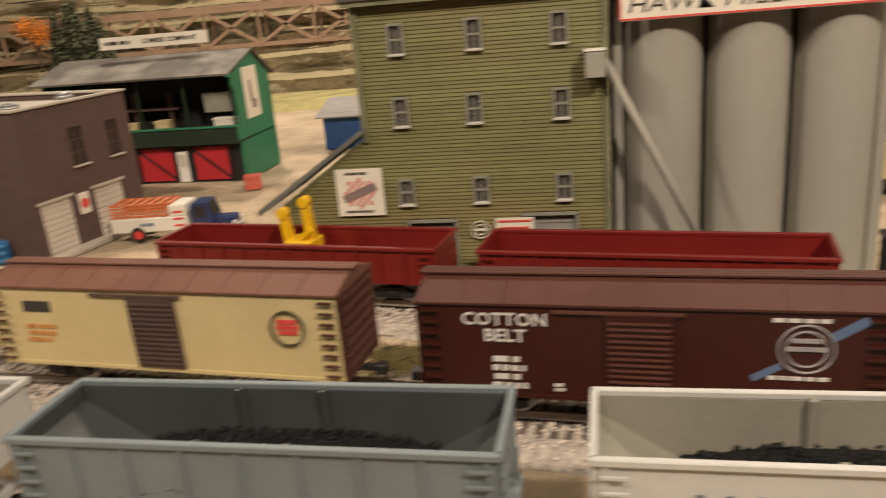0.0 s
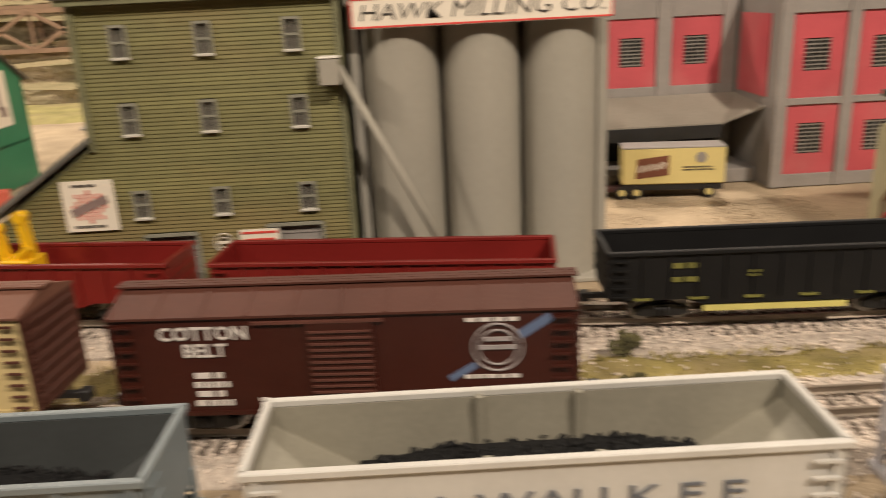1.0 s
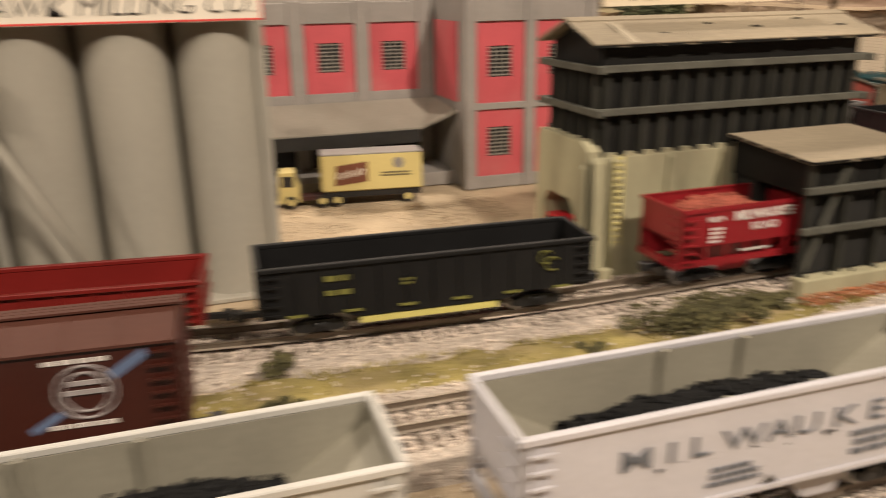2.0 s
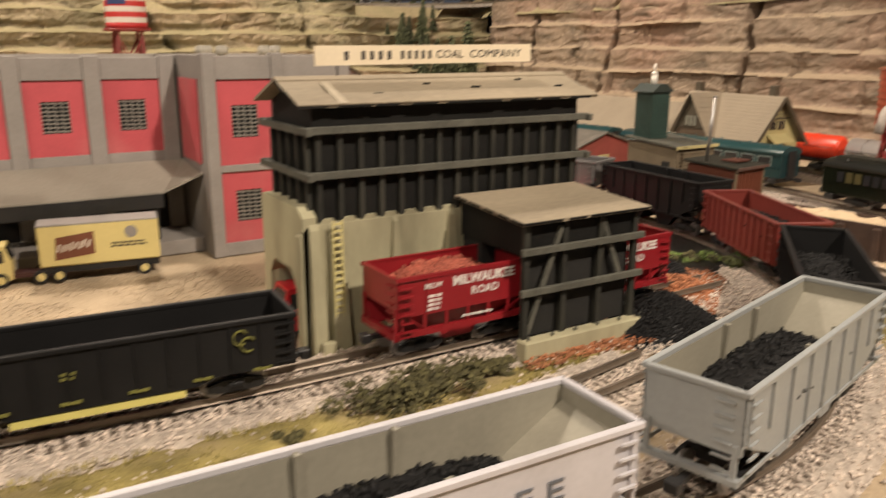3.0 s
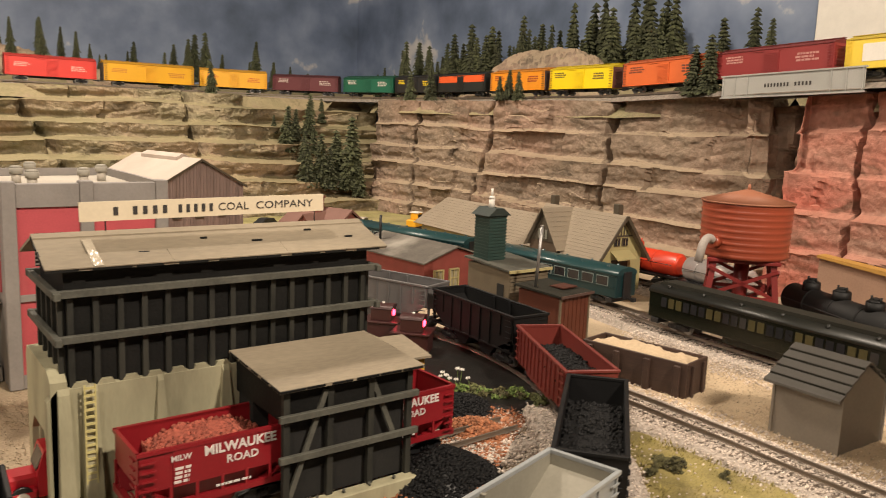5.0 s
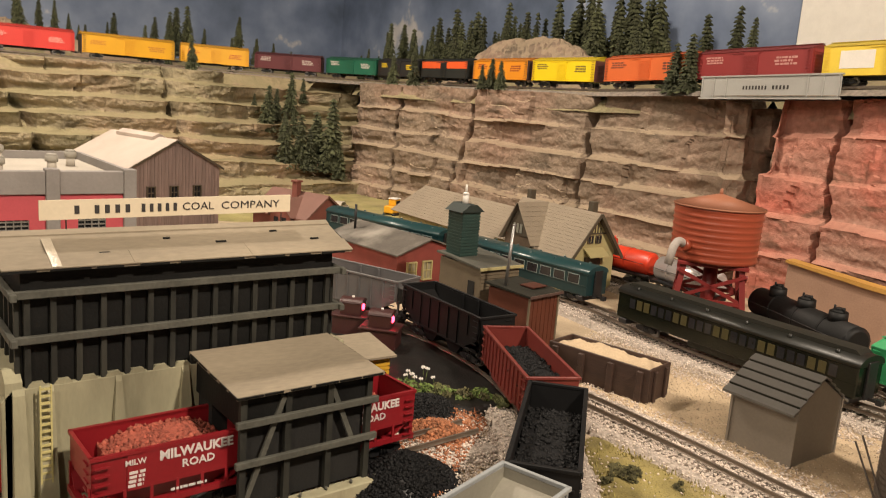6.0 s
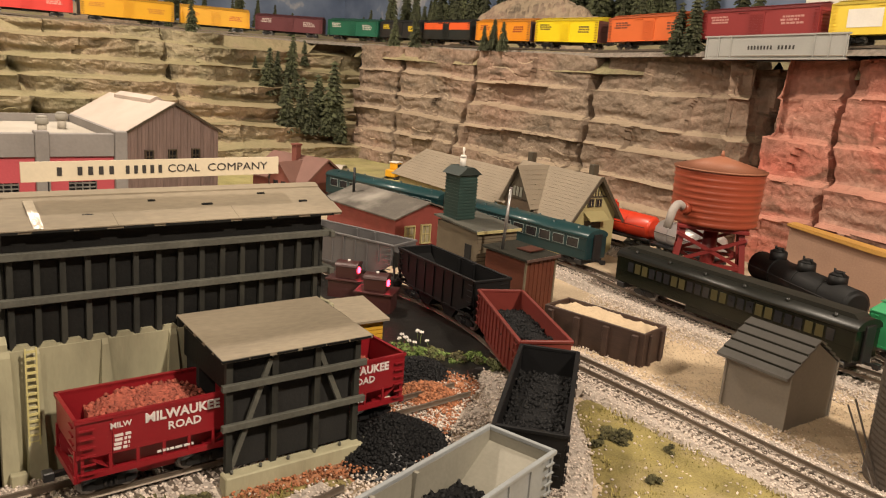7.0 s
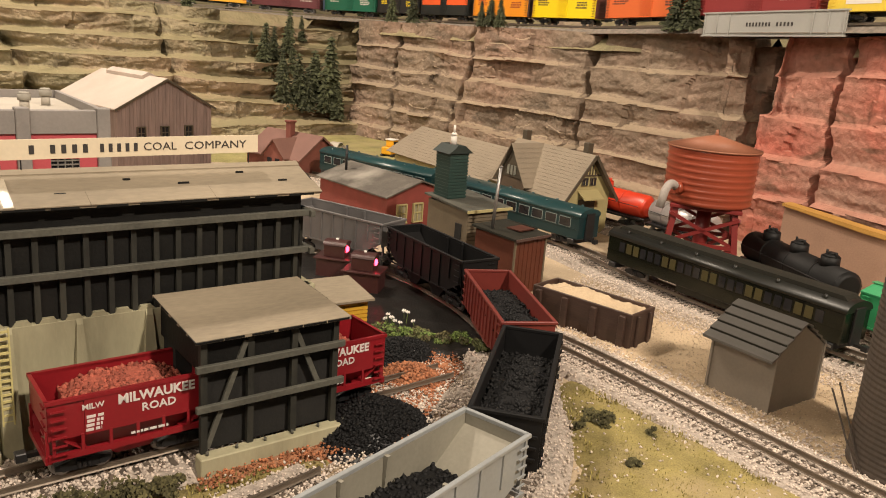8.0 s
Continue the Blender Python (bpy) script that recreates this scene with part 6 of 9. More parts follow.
for i in range(46):
    y = 1.72 + (3.05 - 1.72) * i / 45 + rt.uniform(-0.02, 0.02)
    x = rt.uniform(2.72, 2.90)
    if y > 1.95:
        pine(x, y, ridge_z(x, y), rt.uniform(0.15, 0.25) * (1.12 if y < 2.4 else 0.85), rt.uniform(0.58, 0.78))
# along the edge in front of the upper track
for x, y, h in ((2.225, 2.50, 0.085), (2.245, 2.42, 0.095), (2.20, 2.07, 0.06), (2.20, 2.04, 0.075), (2.20, 2.00, 0.07), (2.19, 1.50, 0.095), (2.19, 1.465, 0.11), (1.83, 3.03, 0.10)):
    pine(x, y, RIDGE + rise(y), h, 1.1, group="pines in front of the upper track")
# clump in the corner of the cliffs
for x, y, z, h in ((1.954, 2.758, 0.163, 0.14), (2.011, 2.81, 0.196, 0.10), (2.07, 2.836, 0.215, 0.13), (2.150, 2.90, 0.255, 0.08), (1.995, 2.612, 0.07, 0.155), (2.055, 2.634, 0.085, 0.15), (1.95, 2.612, 0.069, 0.14),
                   (2.07, 2.592, 0.060, 0.12), (2.085, 2.60, 0.066, 0.21), (2.016, 2.599, 0.063, 0.126), (2.105, 2.57, 0.045, 0.11), (2.08, 2.665, 0.105, 0.12), (1.955, 2.843, 0.217, 0.06), (2.045, 2.751, 0.159, 0.085), (1.985, 2.70, 0.128, 0.11)):
    pine(x, y, z, h, 1.05, "dark green model pine on the rocky corner", "pines in the rocky corner")

# ---- upper track, bridge and the long freight train on it ----
UPPER = [(-2.0, 3.20), (-1.0, 3.20), (0.5, 3.20), (1.5, 3.19), (1.85, 3.17), (2.08, 3.10), (2.24, 2.95), (2.315, 2.72), (2.325, 2.45), (2.305, 2.2), (2.275, 1.95), (2.25, 1.72), (2.225, 1.5), (2.20, 1.3), (2.17, 1.0), (2.13, 0.6)]


UPPERBED = mat("upper_ballast", (0.21, 0.18, 0.15), 0.95, var=0.45, scale=150, fine=900, bump=1.0)


def upper_track():
    t = thing("railway_track", pose(0, 0, RIDGE), "upper level track along the cliff top", "railway track", kind="structure")
    line = polyline(UPPER, 0.0078)
    bm = BM()
    rows = []
    for p, a in line[::3]:
        n = Vector((-math.sin(a), math.cos(a), 0))
        rows.append([bm.verts.new(p + n * o + Vector((0, 0, z + rise(p.y)))) for o, z in ((-0.042, -0.004), (-0.030, 0.006), (0.030, 0.006), (0.042, -0.004))])
    for a, b in zip(rows, rows[1:]):
        for i in range(3):
            bm.faces.new((a[i], b[i], b[i + 1], a[i + 1]))
    part("roadbed", bm, UPPERBED, t)
    for k, (p, a) in enumerate(line[-300:]):
        shared("tie", TIEMESH, t, Matrix.Translation(p + Vector((0, 0, 0.005 + rise(p.y)))) @ Matrix.Rotation(a, 4, "Z"))
    for side in (-1, 1):
        bm = BM()
        for (p, a), (q, b) in zip(line[::3], line[3::3]):
            n = Vector((-math.sin(a), math.cos(a), 0)) * (side * GAUGE / 2)
            m = Vector((-math.sin(b), math.cos(b), 0)) * (side * GAUGE / 2)
            bar(bm, p + n + Vector((0, 0, 0.0115 + rise(p.y))), q + m + Vector((0, 0, 0.0115 + rise(q.y))), 0.0018, 0.0042)
        part("rail", bm, RAIL, t)


upper_track()
ULINE = polyline(UPPER, 0.004)


def upper_pose(y=None, x=None):
    if y is not None:
        p, a = min((q for q in ULINE if q[0].x > 1.9), key=lambda q: abs(q[0].y - y))
    else:
        p, a = min((q for q in ULINE if q[0].y > 3.0), key=lambda q: abs(q[0].x - x))
    tilt = math.degrees(math.atan((rise(p.y - 0.08) - rise(p.y + 0.08)) / 0.16)) if p.x > 2.0 else 0.0
    return pose(p.x, p.y, RIDGE + 0.0135 + rise(p.y), 0, 0, math.degrees(a)) @ pose(0, 0, 0, 0, -tilt, 0)


def ridge_car(name, col, at, label, L, roof=None, mark=None, door=None, stripe=None, eave=0.0600):
    m = mat(name + "_paint", col, 0.45, var=0.07, scale=15, bump=0.08)
    r = mat(name + "_roof", roof or [c * 0.6 for c in col], 0.6, var=0.12, scale=20)
    e = mat(name + "_ends", door, 0.5, var=0.1, scale=20) if door else m
    t = boxcar(at, m, r, label, L=L, eave=eave, group="cars of the upper train", name="freight_car", cat="freight car", end=e)
    rg = random.Random(name)
    if mark:
        mm = mat(name + "_print", mark, 0.6, var=0.1)
        lines_of_print(t, mm, -L * 0.42, -L * 0.22, 0.040, 0.054, -0.0239, 3, seed=rg.randrange(99))
        lines_of_print(t, mm, L * 0.2, L * 0.4, 0.034, 0.050, -0.0239, 3, seed=rg.randrange(99))
    if stripe:
        part("side_band", box(BM(), -L / 2 + 0.002, -0.0243, 0.041, L / 2 - 0.002, -0.0236, 0.0595), mat(name + "_band", stripe, 0.45, var=0.05), t, "broad colour band along the side")
    return t


RY, RX = upper_pose, lambda x: upper_pose(x=x)
ridge_car("red", (0.62, 0.045, 0.035), RX(1.395), "bright red freight car on the upper track", 0.245, mark=(0.7, 0.4, 0.35), eave=0.068)
ridge_car("red", (0.62, 0.045, 0.035), RX(1.125), "bright red freight car on the upper track", 0.245, mark=(0.7, 0.4, 0.35), eave=0.068)
ridge_car("yellow", (0.70, 0.36, 0.015), RX(1.679), "deep yellow freight car on the upper track", 0.278, door=(0.08, 0.06, 0.05), mark=(0.5, 0.2, 0.03), eave=0.068)
ridge_car("amber", (0.72, 0.37, 0.02), RX(1.950), "deep yellow refrigerator car on the upper track", 0.216, mark=(0.5, 0.12, 0.03), eave=0.066)
ridge_car("maroon", (0.10, 0.018, 0.022), RY(y=3.038), "dark maroon freight car on the upper track", 0.225, mark=(0.45, 0.38, 0.34))
ridge_car("bottle_green", (0.015, 0.11, 0.065), RY(y=2.818), "bottle green freight car on the upper track", 0.218, mark=(0.55, 0.5, 0.45))
ridge_car("black", (0.02, 0.02, 0.02), RY(y=2.592), "black freight car with yellow emblems", 0.205, mark=(0.75, 0.55, 0.02))
ridge_car("black_orange", (0.02, 0.022, 0.02), RY(y=2.350), "black and orange freight car on the upper track", 0.235, stripe=(0.75, 0.11, 0.025))
ridge_car("orange_yellow", (0.74, 0.27, 0.015), RY(y=2.083), "orange-yellow reefer car on the upper track", 0.240, door=(0.1, 0.06, 0.05), mark=(0.3, 0.05, 0.02))
ridge_car("lemon", (0.80, 0.60, 0.01), RY(y=1.838), "lemon yellow reefer car on the upper track", 0.218, door=(0.14, 0.05, 0.04), mark=(0.1, 0.08, 0.03))
ridge_car("tangerine", (0.66, 0.14, 0.035), RY(y=1.585), "orange-red freight car on the upper track", 0.230, door=(0.1, 0.05, 0.04), mark=(0.15, 0.05, 0.03))
ridge_car("brick", (0.25, 0.03, 0.03), RY(y=1.335), "dark red freight car crossing the bridge", 0.232, mark=(0.5, 0.25, 0.22))
yw = ridge_car("pale_yellow", (0.78, 0.58, 0.06), RY(y=1.085), "yellow freight car with a white panel", 0.225)
part("side_panel", box(BM(), -0.085, -0.0243, 0.026, -0.030, -0.0236, 0.053), WHITE, yw, "white picture panel")


def girder_bridge():
    t = thing("girder_bridge", pose(2.166, 1.290, RIDGE - 0.004 + rise(1.29), 0, 0, 84) @ pose(0, 0, 0, 0, 1.9, 0), "silver-grey plate girder bridge over a rock cleft", "bridge")
    g = mat("bridge_silver", (0.36, 0.36, 0.34), 0.5, 0.1, var=0.08, scale=20)
    part("deck", box(BM(), -0.134, -0.052, -0.004, 0.134, 0.004, 0.002), BLACKMETAL, t)
    for y, k in ((0.006, 1), (-0.056, -1)):
        part("girder", box(BM(), -0.134, y - 0.001, -0.004, 0.134, y + 0.001, 0.034), g, t)
        part("flange", box(BM(), -0.136, y - 0.003, 0.033, 0.136, y + 0.003, 0.0355), g, t)
        part("flange", box(BM(), -0.136, y - 0.003, -0.005, 0.136, y + 0.003, -0.0025), g, t)
        for i in range(11):
            x = -0.131 + i * 0.0262
            if not (y > 0 and 3 <= i <= 7):
                part("stiffener", box(BM(), x - 0.001, y - 0.0026, -0.003, x + 0.001, y + 0.0026, 0.033), g, t)
    # the maker's name stands as plain bars
    for xa, xb, n in ((0.046, -0.004, 8), (-0.012, -0.046, 5)):
        for i in range(n):
            w = (xa - xb) / n
            part("name_bar", box(BM(), xa - w * (i + 0.72), 0.0069, 0.0112, xa - w * (i + 0.26), 0.0076, 0.0175), INK, t)
    return t


girder_bridge()

# ---- yard and station side ----
ORERED = mat("ore_car_red", (0.225, 0.010, 0.015), 0.4, var=0.1, scale=20, bump=0.1)


def ore_car(at, label, seed=0):
    """A short ore car with a tapered, ribbed body and a heap of red ore."""
    t = thing("ore_car", at, label, "ore car", "ore cars at the coal tower")
    h, w, top = 0.0520, 0.0235, 0.0555
    for s in (-1, 1):
        part("side", prism(BM(), ((s * w, 0.030), (s * w, top), (s * (w - 0.0012), top), (s * (w - 0.0012), 0.031), (s * 0.012, 0.0175), (s * 0.0125, 0.0165)), "x", -h, h), ORERED, t)
        part("end", prism(BM(), ((s * h, 0.034), (s * h, top), (s * (h - 0.0012), top), (s * (h - 0.0012), 0.035), (s * h * 0.55, 0.018), (s * h * 0.55, 0.017)), "y", -w, w), ORERED, t)
        part("side_sill", box(BM(), -h, min(s * (w - 0.002), s * (w + 0.001)), 0.0165, h, max(s * (w - 0.002), s * (w + 0.001)), 0.0205), ORERED, t)
        part("top_chord", box(BM(), -h - 0.001, min(s * (w - 0.0012), s * (w + 0.0014)), top - 0.0018, h + 0.001, max(s * (w - 0.0012), s * (w + 0.0014)), top + 0.0006), ORERED, t)
        part("top_chord", box(BM(), min(s * (h - 0.0012), s * (h + 0.0012)), -w, top - 0.0018, max(s * (h - 0.0012), s * (h + 0.0012)), w, top + 0.0006), ORERED, t)
        for i in range(7):
            x = -h + 0.003 + (2 * h - 0.006) * i / 6
            part("rib", box(BM(), x - 0.001, min(s * w, s * (w + 0.0010)), 0.0205, x + 0.001, max(s * w, s * (w + 0.0010)), 0.031), ORERED, t)
        part("side_plate", box(BM(), -h * 0.60, min(s * w, s * (w + 0.0008)), 0.030, h, max(s * w, s * (w + 0.0008)), top - 0.0018), ORERED, t)
        grab_ladder(t, s * (h - 0.006), -w - 0.0018, 0.021, top - 0.006, ORERED, 6)
        grab_ladder(t, s * h, -w * 0.6, 0.021, top - 0.006, ORERED, 6, axis="y")
        part("end_sill", box(BM(), s * h - 0.002, -w, 0.0150, s * h + 0.002, w, 0.0195), ORERED, t)
        for y in (-w + 0.002, w - 0.002):
            part("end_post", box(BM(), s * h - 0.0012, y - 0.001, 0.0195, s * h + 0.0008, y + 0.001, 0.036), ORERED, t)
    part("hopper_bottom", prism(BM(), ((-0.030, 0.018), (0.030, 0.018), (0.010, 0.006), (-0.010, 0.006)), "y", -0.012, 0.012), ORERED, t)
    coal_load(t, -h + 0.016, h - 0.014, -w + 0.002, w - 0.002, 0.0425, 0.0100, ORE, name="ore_load", size=0.0025, n=640, seed=seed)
    words("MILWAUKEE", 0.0087, WHITEINK, t, pose(0.0125, -w - 0.0009, 0.0486, 90, 0, 0), stretch=1.0, thick=0.0004, bold=0.03)
    words("ROAD", 0.0074, WHITEINK, t, pose(0.0135, -w - 0.0009, 0.0402, 90, 0, 0), stretch=1.05, thick=0.0004)
    words("MILW", 0.0050, WHITEINK, t, pose(-0.0262, -w - 0.0009, 0.0482, 90, 0, 0), stretch=1.0, thick=0.0003)
    lines_of_print(t, WHITEINK, -0.0310, -0.0190, 0.0315, 0.0430, -w - 0.0009, 4, seed=seed)
    lines_of_print(t, WHITEINK, -0.005, 0.020, 0.0230, 0.0255, -w - 0.0010, 1, seed=seed + 3)
    for x in (-0.031, 0.031):
        bogie(t, x)
    couplers(t, h)
    return t


ore_car(siding_pose(TRACKA, 1.0710), "dark red ore car filled with red ore lumps", 1)
ore_car(siding_pose(TRACKA, 1.2050), "dark red ore car standing past the loading shed", 2)


def heap(name, cx, cy, rx, ry, h, n, size, material, core, label, cat, seed=0):
    rg = random.Random(seed)
    t = thing(name, pose(cx, cy, 0.003), label, cat)
    xs = np.arange(-rx * 1.25, rx * 1.25, rx / 14)

    def shape(x, y):
        d = math.hypot(x / rx, y / ry) * (1 + 0.22 * noise.noise((x * 30, y * 30, seed)))
        return h * max(-0.25, 1 - d ** 1.35)
    g = grid_mesh("core", xs, np.arange(-ry * 1.25, ry * 1.25, ry / 14), shape, core)
    g.parent = t
    pts = []
    while len(pts) < n:
        x, y = rg.uniform(-1.3, 1.3) * rx, rg.uniform(-1.3, 1.3) * ry
        z = shape(x, y)
        if z > 0 or rg.random() < 0.06 and z > -0.2 * h:
            pts.append((x, y, max(z, 0) + rg.uniform(0, size * 0.7)))
    tagged(lumps("lump", pts, size, material, t, seed), kind="stuff")
    return t


heap("coal_pile", 1.238, 1.005, 0.047, 0.036, 0.026, 3200, 0.0020, COAL, BLACKMETAL, "heap of black coal lumps beside the track", "coal pile", 3)
heap("coal_pile", 1.330, 1.115, 0.052, 0.034, 0.016, 2400, 0.0019, COAL, BLACKMETAL, "low spread of black coal behind the ore car", "coal pile", 4)
heap("cinder_pile", 1.318, 1.062, 0.030, 0.034, 0.012, 900, 0.0022, CINDER, RUST, "heap of rusty orange cinders", "cinder pile", 5)
rg = random.Random(5)
pts = []
while len(pts) < 2600:
    x, y = rg.uniform(1.08, 1.40), rg.uniform(0.96, 1.13)
    if inside(CINDERPOLY, x, y) > -0.004:
        pts.append((x, y, 0.0065))
tagged(lumps("cinders", pts, 0.0014, CINDER, seed=8), "loose rusty red cinders strewn on the ground", "cinders", kind="stuff")

FOLIAGE = island(mat("bush_foliage", (0.115, 0.125, 0.045), 0.9, var=0.4, scale=80, bump=0.3), 0.5)
FOLOLIVE = island(mat("bush_olive_brown", (0.082, 0.074, 0.030), 0.9, var=0.4, scale=80, bump=0.3), 0.5)
FOLBRIGHT = island(mat("weed_foliage", (0.14, 0.20, 0.05), 0.9, var=0.4, scale=80, bump=0.3), 0.5)


def bush(x, y, r, h, n, material=FOLIAGE, label="small olive green bush on the grass", seed=0, z=0.005, group="bushes"):
    rg = random.Random(seed)
    t = thing("bush", pose(x, y, z), label, "bush", group)
    vs, fs = [], []
    clumps = [(rg.gauss(0, r * 0.5), rg.gauss(0, r * 0.45), rg.uniform(0.2, 0.75) * h, rg.uniform(0.3, 0.55)) for _ in range(max(4, n // 70))]
    for k in range(n):
        cx, cy, cz, cr = clumps[k % len(clumps)]
        d = Vector((rg.gauss(0, 1), rg.gauss(0, 1), rg.gauss(0, 1))).normalized() * (cr * r * rg.uniform(0.6, 1.05))
        p = Vector((cx + d.x, cy + d.y, max(0.0005, cz + d.z * h / r * 0.8)))
        a = Vector((rg.gauss(0, 1), rg.gauss(0, 1), rg.gauss(0, 1))).normalized() * rg.uniform(0.0010, 0.0020)
        b = a.orthogonal().normalized() * rg.uniform(0.0008, 0.0016)
        i = len(vs)
        vs += [tuple(p - a), tuple(p + b), tuple(p + a), tuple(p - b)]
        fs.append((i, i + 1, i + 2, i + 3))
    me = bpy.data.meshes.new("leaves")
    me.from_pydata(vs, [], fs)
    me.materials.append(material)
    o = new("leaves", me)
    o.parent = t
    o["kind"] = "stuff"
    bm = BM()
    for cx, cy, cz, cr in clumps:
        rod(bm, (cx * 0.3, cy * 0.3, -0.002), (cx, cy, cz), 0.0006, 0.0003, 5)
    part("stems", bm, BARK, t)
    return t


for k, (x, y, r, h, n) in enumerate(((0.752, 1.006, 0.010, 0.012, 500), (0.995, 0.985, 0.020, 0.017, 1300), (1.025, 0.990, 0.020, 0.016, 1300), (1.055, 0.996, 0.014, 0.012, 800), (1.082, 0.999, 0.012, 0.008, 500),
                                     (0.93, 0.975, 0.007, 0.006, 250), (0.752, 0.968, 0.011, 0.008, 350), (1.404, 0.918, 0.014, 0.008, 600), (1.385, 0.925, 0.007, 0.005, 250), (1.372, 0.862, 0.006, 0.006, 220), (1.425, 0.885, 0.006, 0.005, 200), (1.352, 0.955, 0.006, 0.005, 180))):
    bush(x, y, r, h, n, FOLOLIVE, seed=k + 1)
for k, (x, y) in enumerate(((1.345, 1.165), (1.375, 1.135), (1.40, 1.11), (1.418, 1.085), (1.36, 1.15))):
    bush(x, y, 0.013, 0.010, 500, FOLBRIGHT if k % 2 == 0 else FOLIAGE, "mixed green weeds along the yard edge", seed=k + 30, group="weeds by the yard")
for k in range(13):
    q = k / 12
    bush(1.338 + 0.085 * q + 0.004 * (k % 2), 1.172 - 0.090 * q, 0.011, 0.009, 320, FOLOLIVE if k % 3 else FOLBRIGHT, "olive green weeds along the yard edge", seed=k + 50, group="weeds by the yard")
rg = random.Random(23)
for k in range(9):
    x, y = rg.uniform(1.350, 1.395), rg.uniform(1.150, 1.185)
    fl = thing("flower", pose(x, y, 0.006, rg.uniform(-14, 14), rg.uniform(-14, 14), 0), "small white flower at the yard edge", "flower", "white flowers by the yard")
    h = rg.uniform(0.008, 0.014)
    part("stem", rod(BM(), (0, 0, -0.004), (0, 0, h), 0.0004, n=5), FOLBRIGHT, fl)
    bm = BM()
    for j in range(5):
        a = 6.283 * j / 5
        rod(bm, (0.0003 * math.cos(a), 0.0003 * math.sin(a), h), (0.0022 * math.cos(a), 0.0022 * math.sin(a), h + 0.0006), 0.0004, 0.0011, 6)
    part("blossom", bm, WHITE, fl)
rg = random.Random(11)
for poly, nm in ((GRASSY[0], 5200), (GRASSY[1], 4600)):
    xs, ys = [p[0] for p in poly], [p[1] for p in poly]
    vs, fs = [], []
    while len(fs) < nm:
        x, y = rg.uniform(max(0.3, min(xs)), max(xs)), rg.uniform(min(ys), max(ys))
        if inside(poly, x, y) < 0.003 or fbm(x, y, 30, 2, 1) < -0.12:
            continue
        i, a, l = len(vs), rg.uniform(0, 6.28), rg.uniform(0.0012, 0.0026)
        c, s = math.cos(a) * 0.0007, math.sin(a) * 0.0007
        vs += [(x - c, y - s, 0.004), (x + c, y + s, 0.004), (x + s * 2, y - c * 2, 0.0055 + l)]
        fs.append((i, i + 1, i + 2))
    me = bpy.data.meshes.new("grass_blades")
    me.from_pydata(vs, [], fs)
    me.materials.append(island(mat("grass_blade", (0.27, 0.225, 0.068), 0.9, var=0.3, scale=40), 0.5))
    tagged(new("grass_blades", me), "short dry grass tufts on the layout", "grass", kind="stuff")

rg = random.Random(17)
pts = []
while len(pts) < 9000:
    x, y = rg.uniform(1.50, 1.74), rg.uniform(0.74, 1.20)
    if inside(SANDPOLY, x, y) > -0.03 and rg.random() < 0.25 + max(0.0, 1.6 * fbm(x, y, 14, 3, 9)):
        pts.append((x, y, 0.0048 + rg.uniform(0, 0.0006)))
for _ in range(7000):
    x, y = rg.uniform(0.72, 1.02), rg.uniform(1.10, 1.40)
    if x > 0.79 and fbm(x, y, 14, 3, 4) > -0.15:
        pts.append((x, y, ground_z(x, y) + 0.0006))
for _ in range(9000):
    x, y = rg.uniform(-0.25, 0.42), rg.uniform(1.24, 1.56)
    if fbm(x, y, 14, 3, 4) > -0.2:
        pts.append((x, y, ground_z(x, y) + 0.0006))
tagged(lumps("sand_grit", pts, 0.0008, island(mat("sand_grit", (0.52, 0.42, 0.30), 0.95, var=0.15, scale=80), 0.3), seed=5), "coarse tan grit strewn over the sand", "grit", kind="stuff")

# sand bin
BINBROWN = mat("sand_bin_wood", (0.048, 0.026, 0.018), 0.6, var=0.25, scale=40, bump=0.3, stretch=(0.4, 0.4, 2))


def sand_bin():
    t = thing("sand_bin", Matrix.Translation((1.567, 1.083, 0)) @ Matrix.Rotation(radians(100), 4, "Z"), "dark brown timber sand bin heaped with pale sand", "sand bin")
    h, w, z = 0.062, 0.0235, 0.040
    for s in (-1, 1):
        part("side_wall", box(BM(), -h, min(s * w, s * (w - 0.003)), 0, h, max(s * w, s * (w - 0.003)), z, 0.0005), BINBROWN, t)
        part("end_wall", box(BM(), min(s * h, s * (h - 0.003)), -w + 0.003, 0, max(s * h, s * (h - 0.003)), w - 0.003, z, 0.0005), BINBROWN, t)
        for x in (-0.052, -0.018, 0.018, 0.052):
            part("stake", box(BM(), x - 0.0035, min(s * w, s * (w + 0.004)), 0, x + 0.0035, max(s * w, s * (w + 0.004)), z - 0.003, 0.0006), BINBROWN, t)
        for y in (-0.012, 0.012):
            part("stake", box(BM(), min(s * h, s * (h + 0.003)), y - 0.0025, 0, max(s * h, s * (h + 0.003)), y + 0.0025, z - 0.003, 0.0006), BINBROWN, t)
    g = grid_mesh("sand_load", np.arange(-0.059, 0.0591, 0.002), np.arange(-0.0205, 0.0206, 0.002), lambda x, y: 0.034 + 0.008 * (1 - (y / 0.0205) ** 2) * (1 - (x / 0.06) ** 4) + 0.011 * fbm(x, y, 55, 4, 5), LIGHTSAND)
    g.parent = t
    return t


sand_bin()


# grey tool shed with lapped roof boards
SHEDGREY = mat("shed_grey_board", (0.215, 0.185, 0.148), 0.65, var=0.1, scale=25, bump=0.15)
SHEDROOF = mat("shed_roof_board", (0.12, 0.112, 0.10), 0.6, var=0.12, scale=25, bump=0.15)


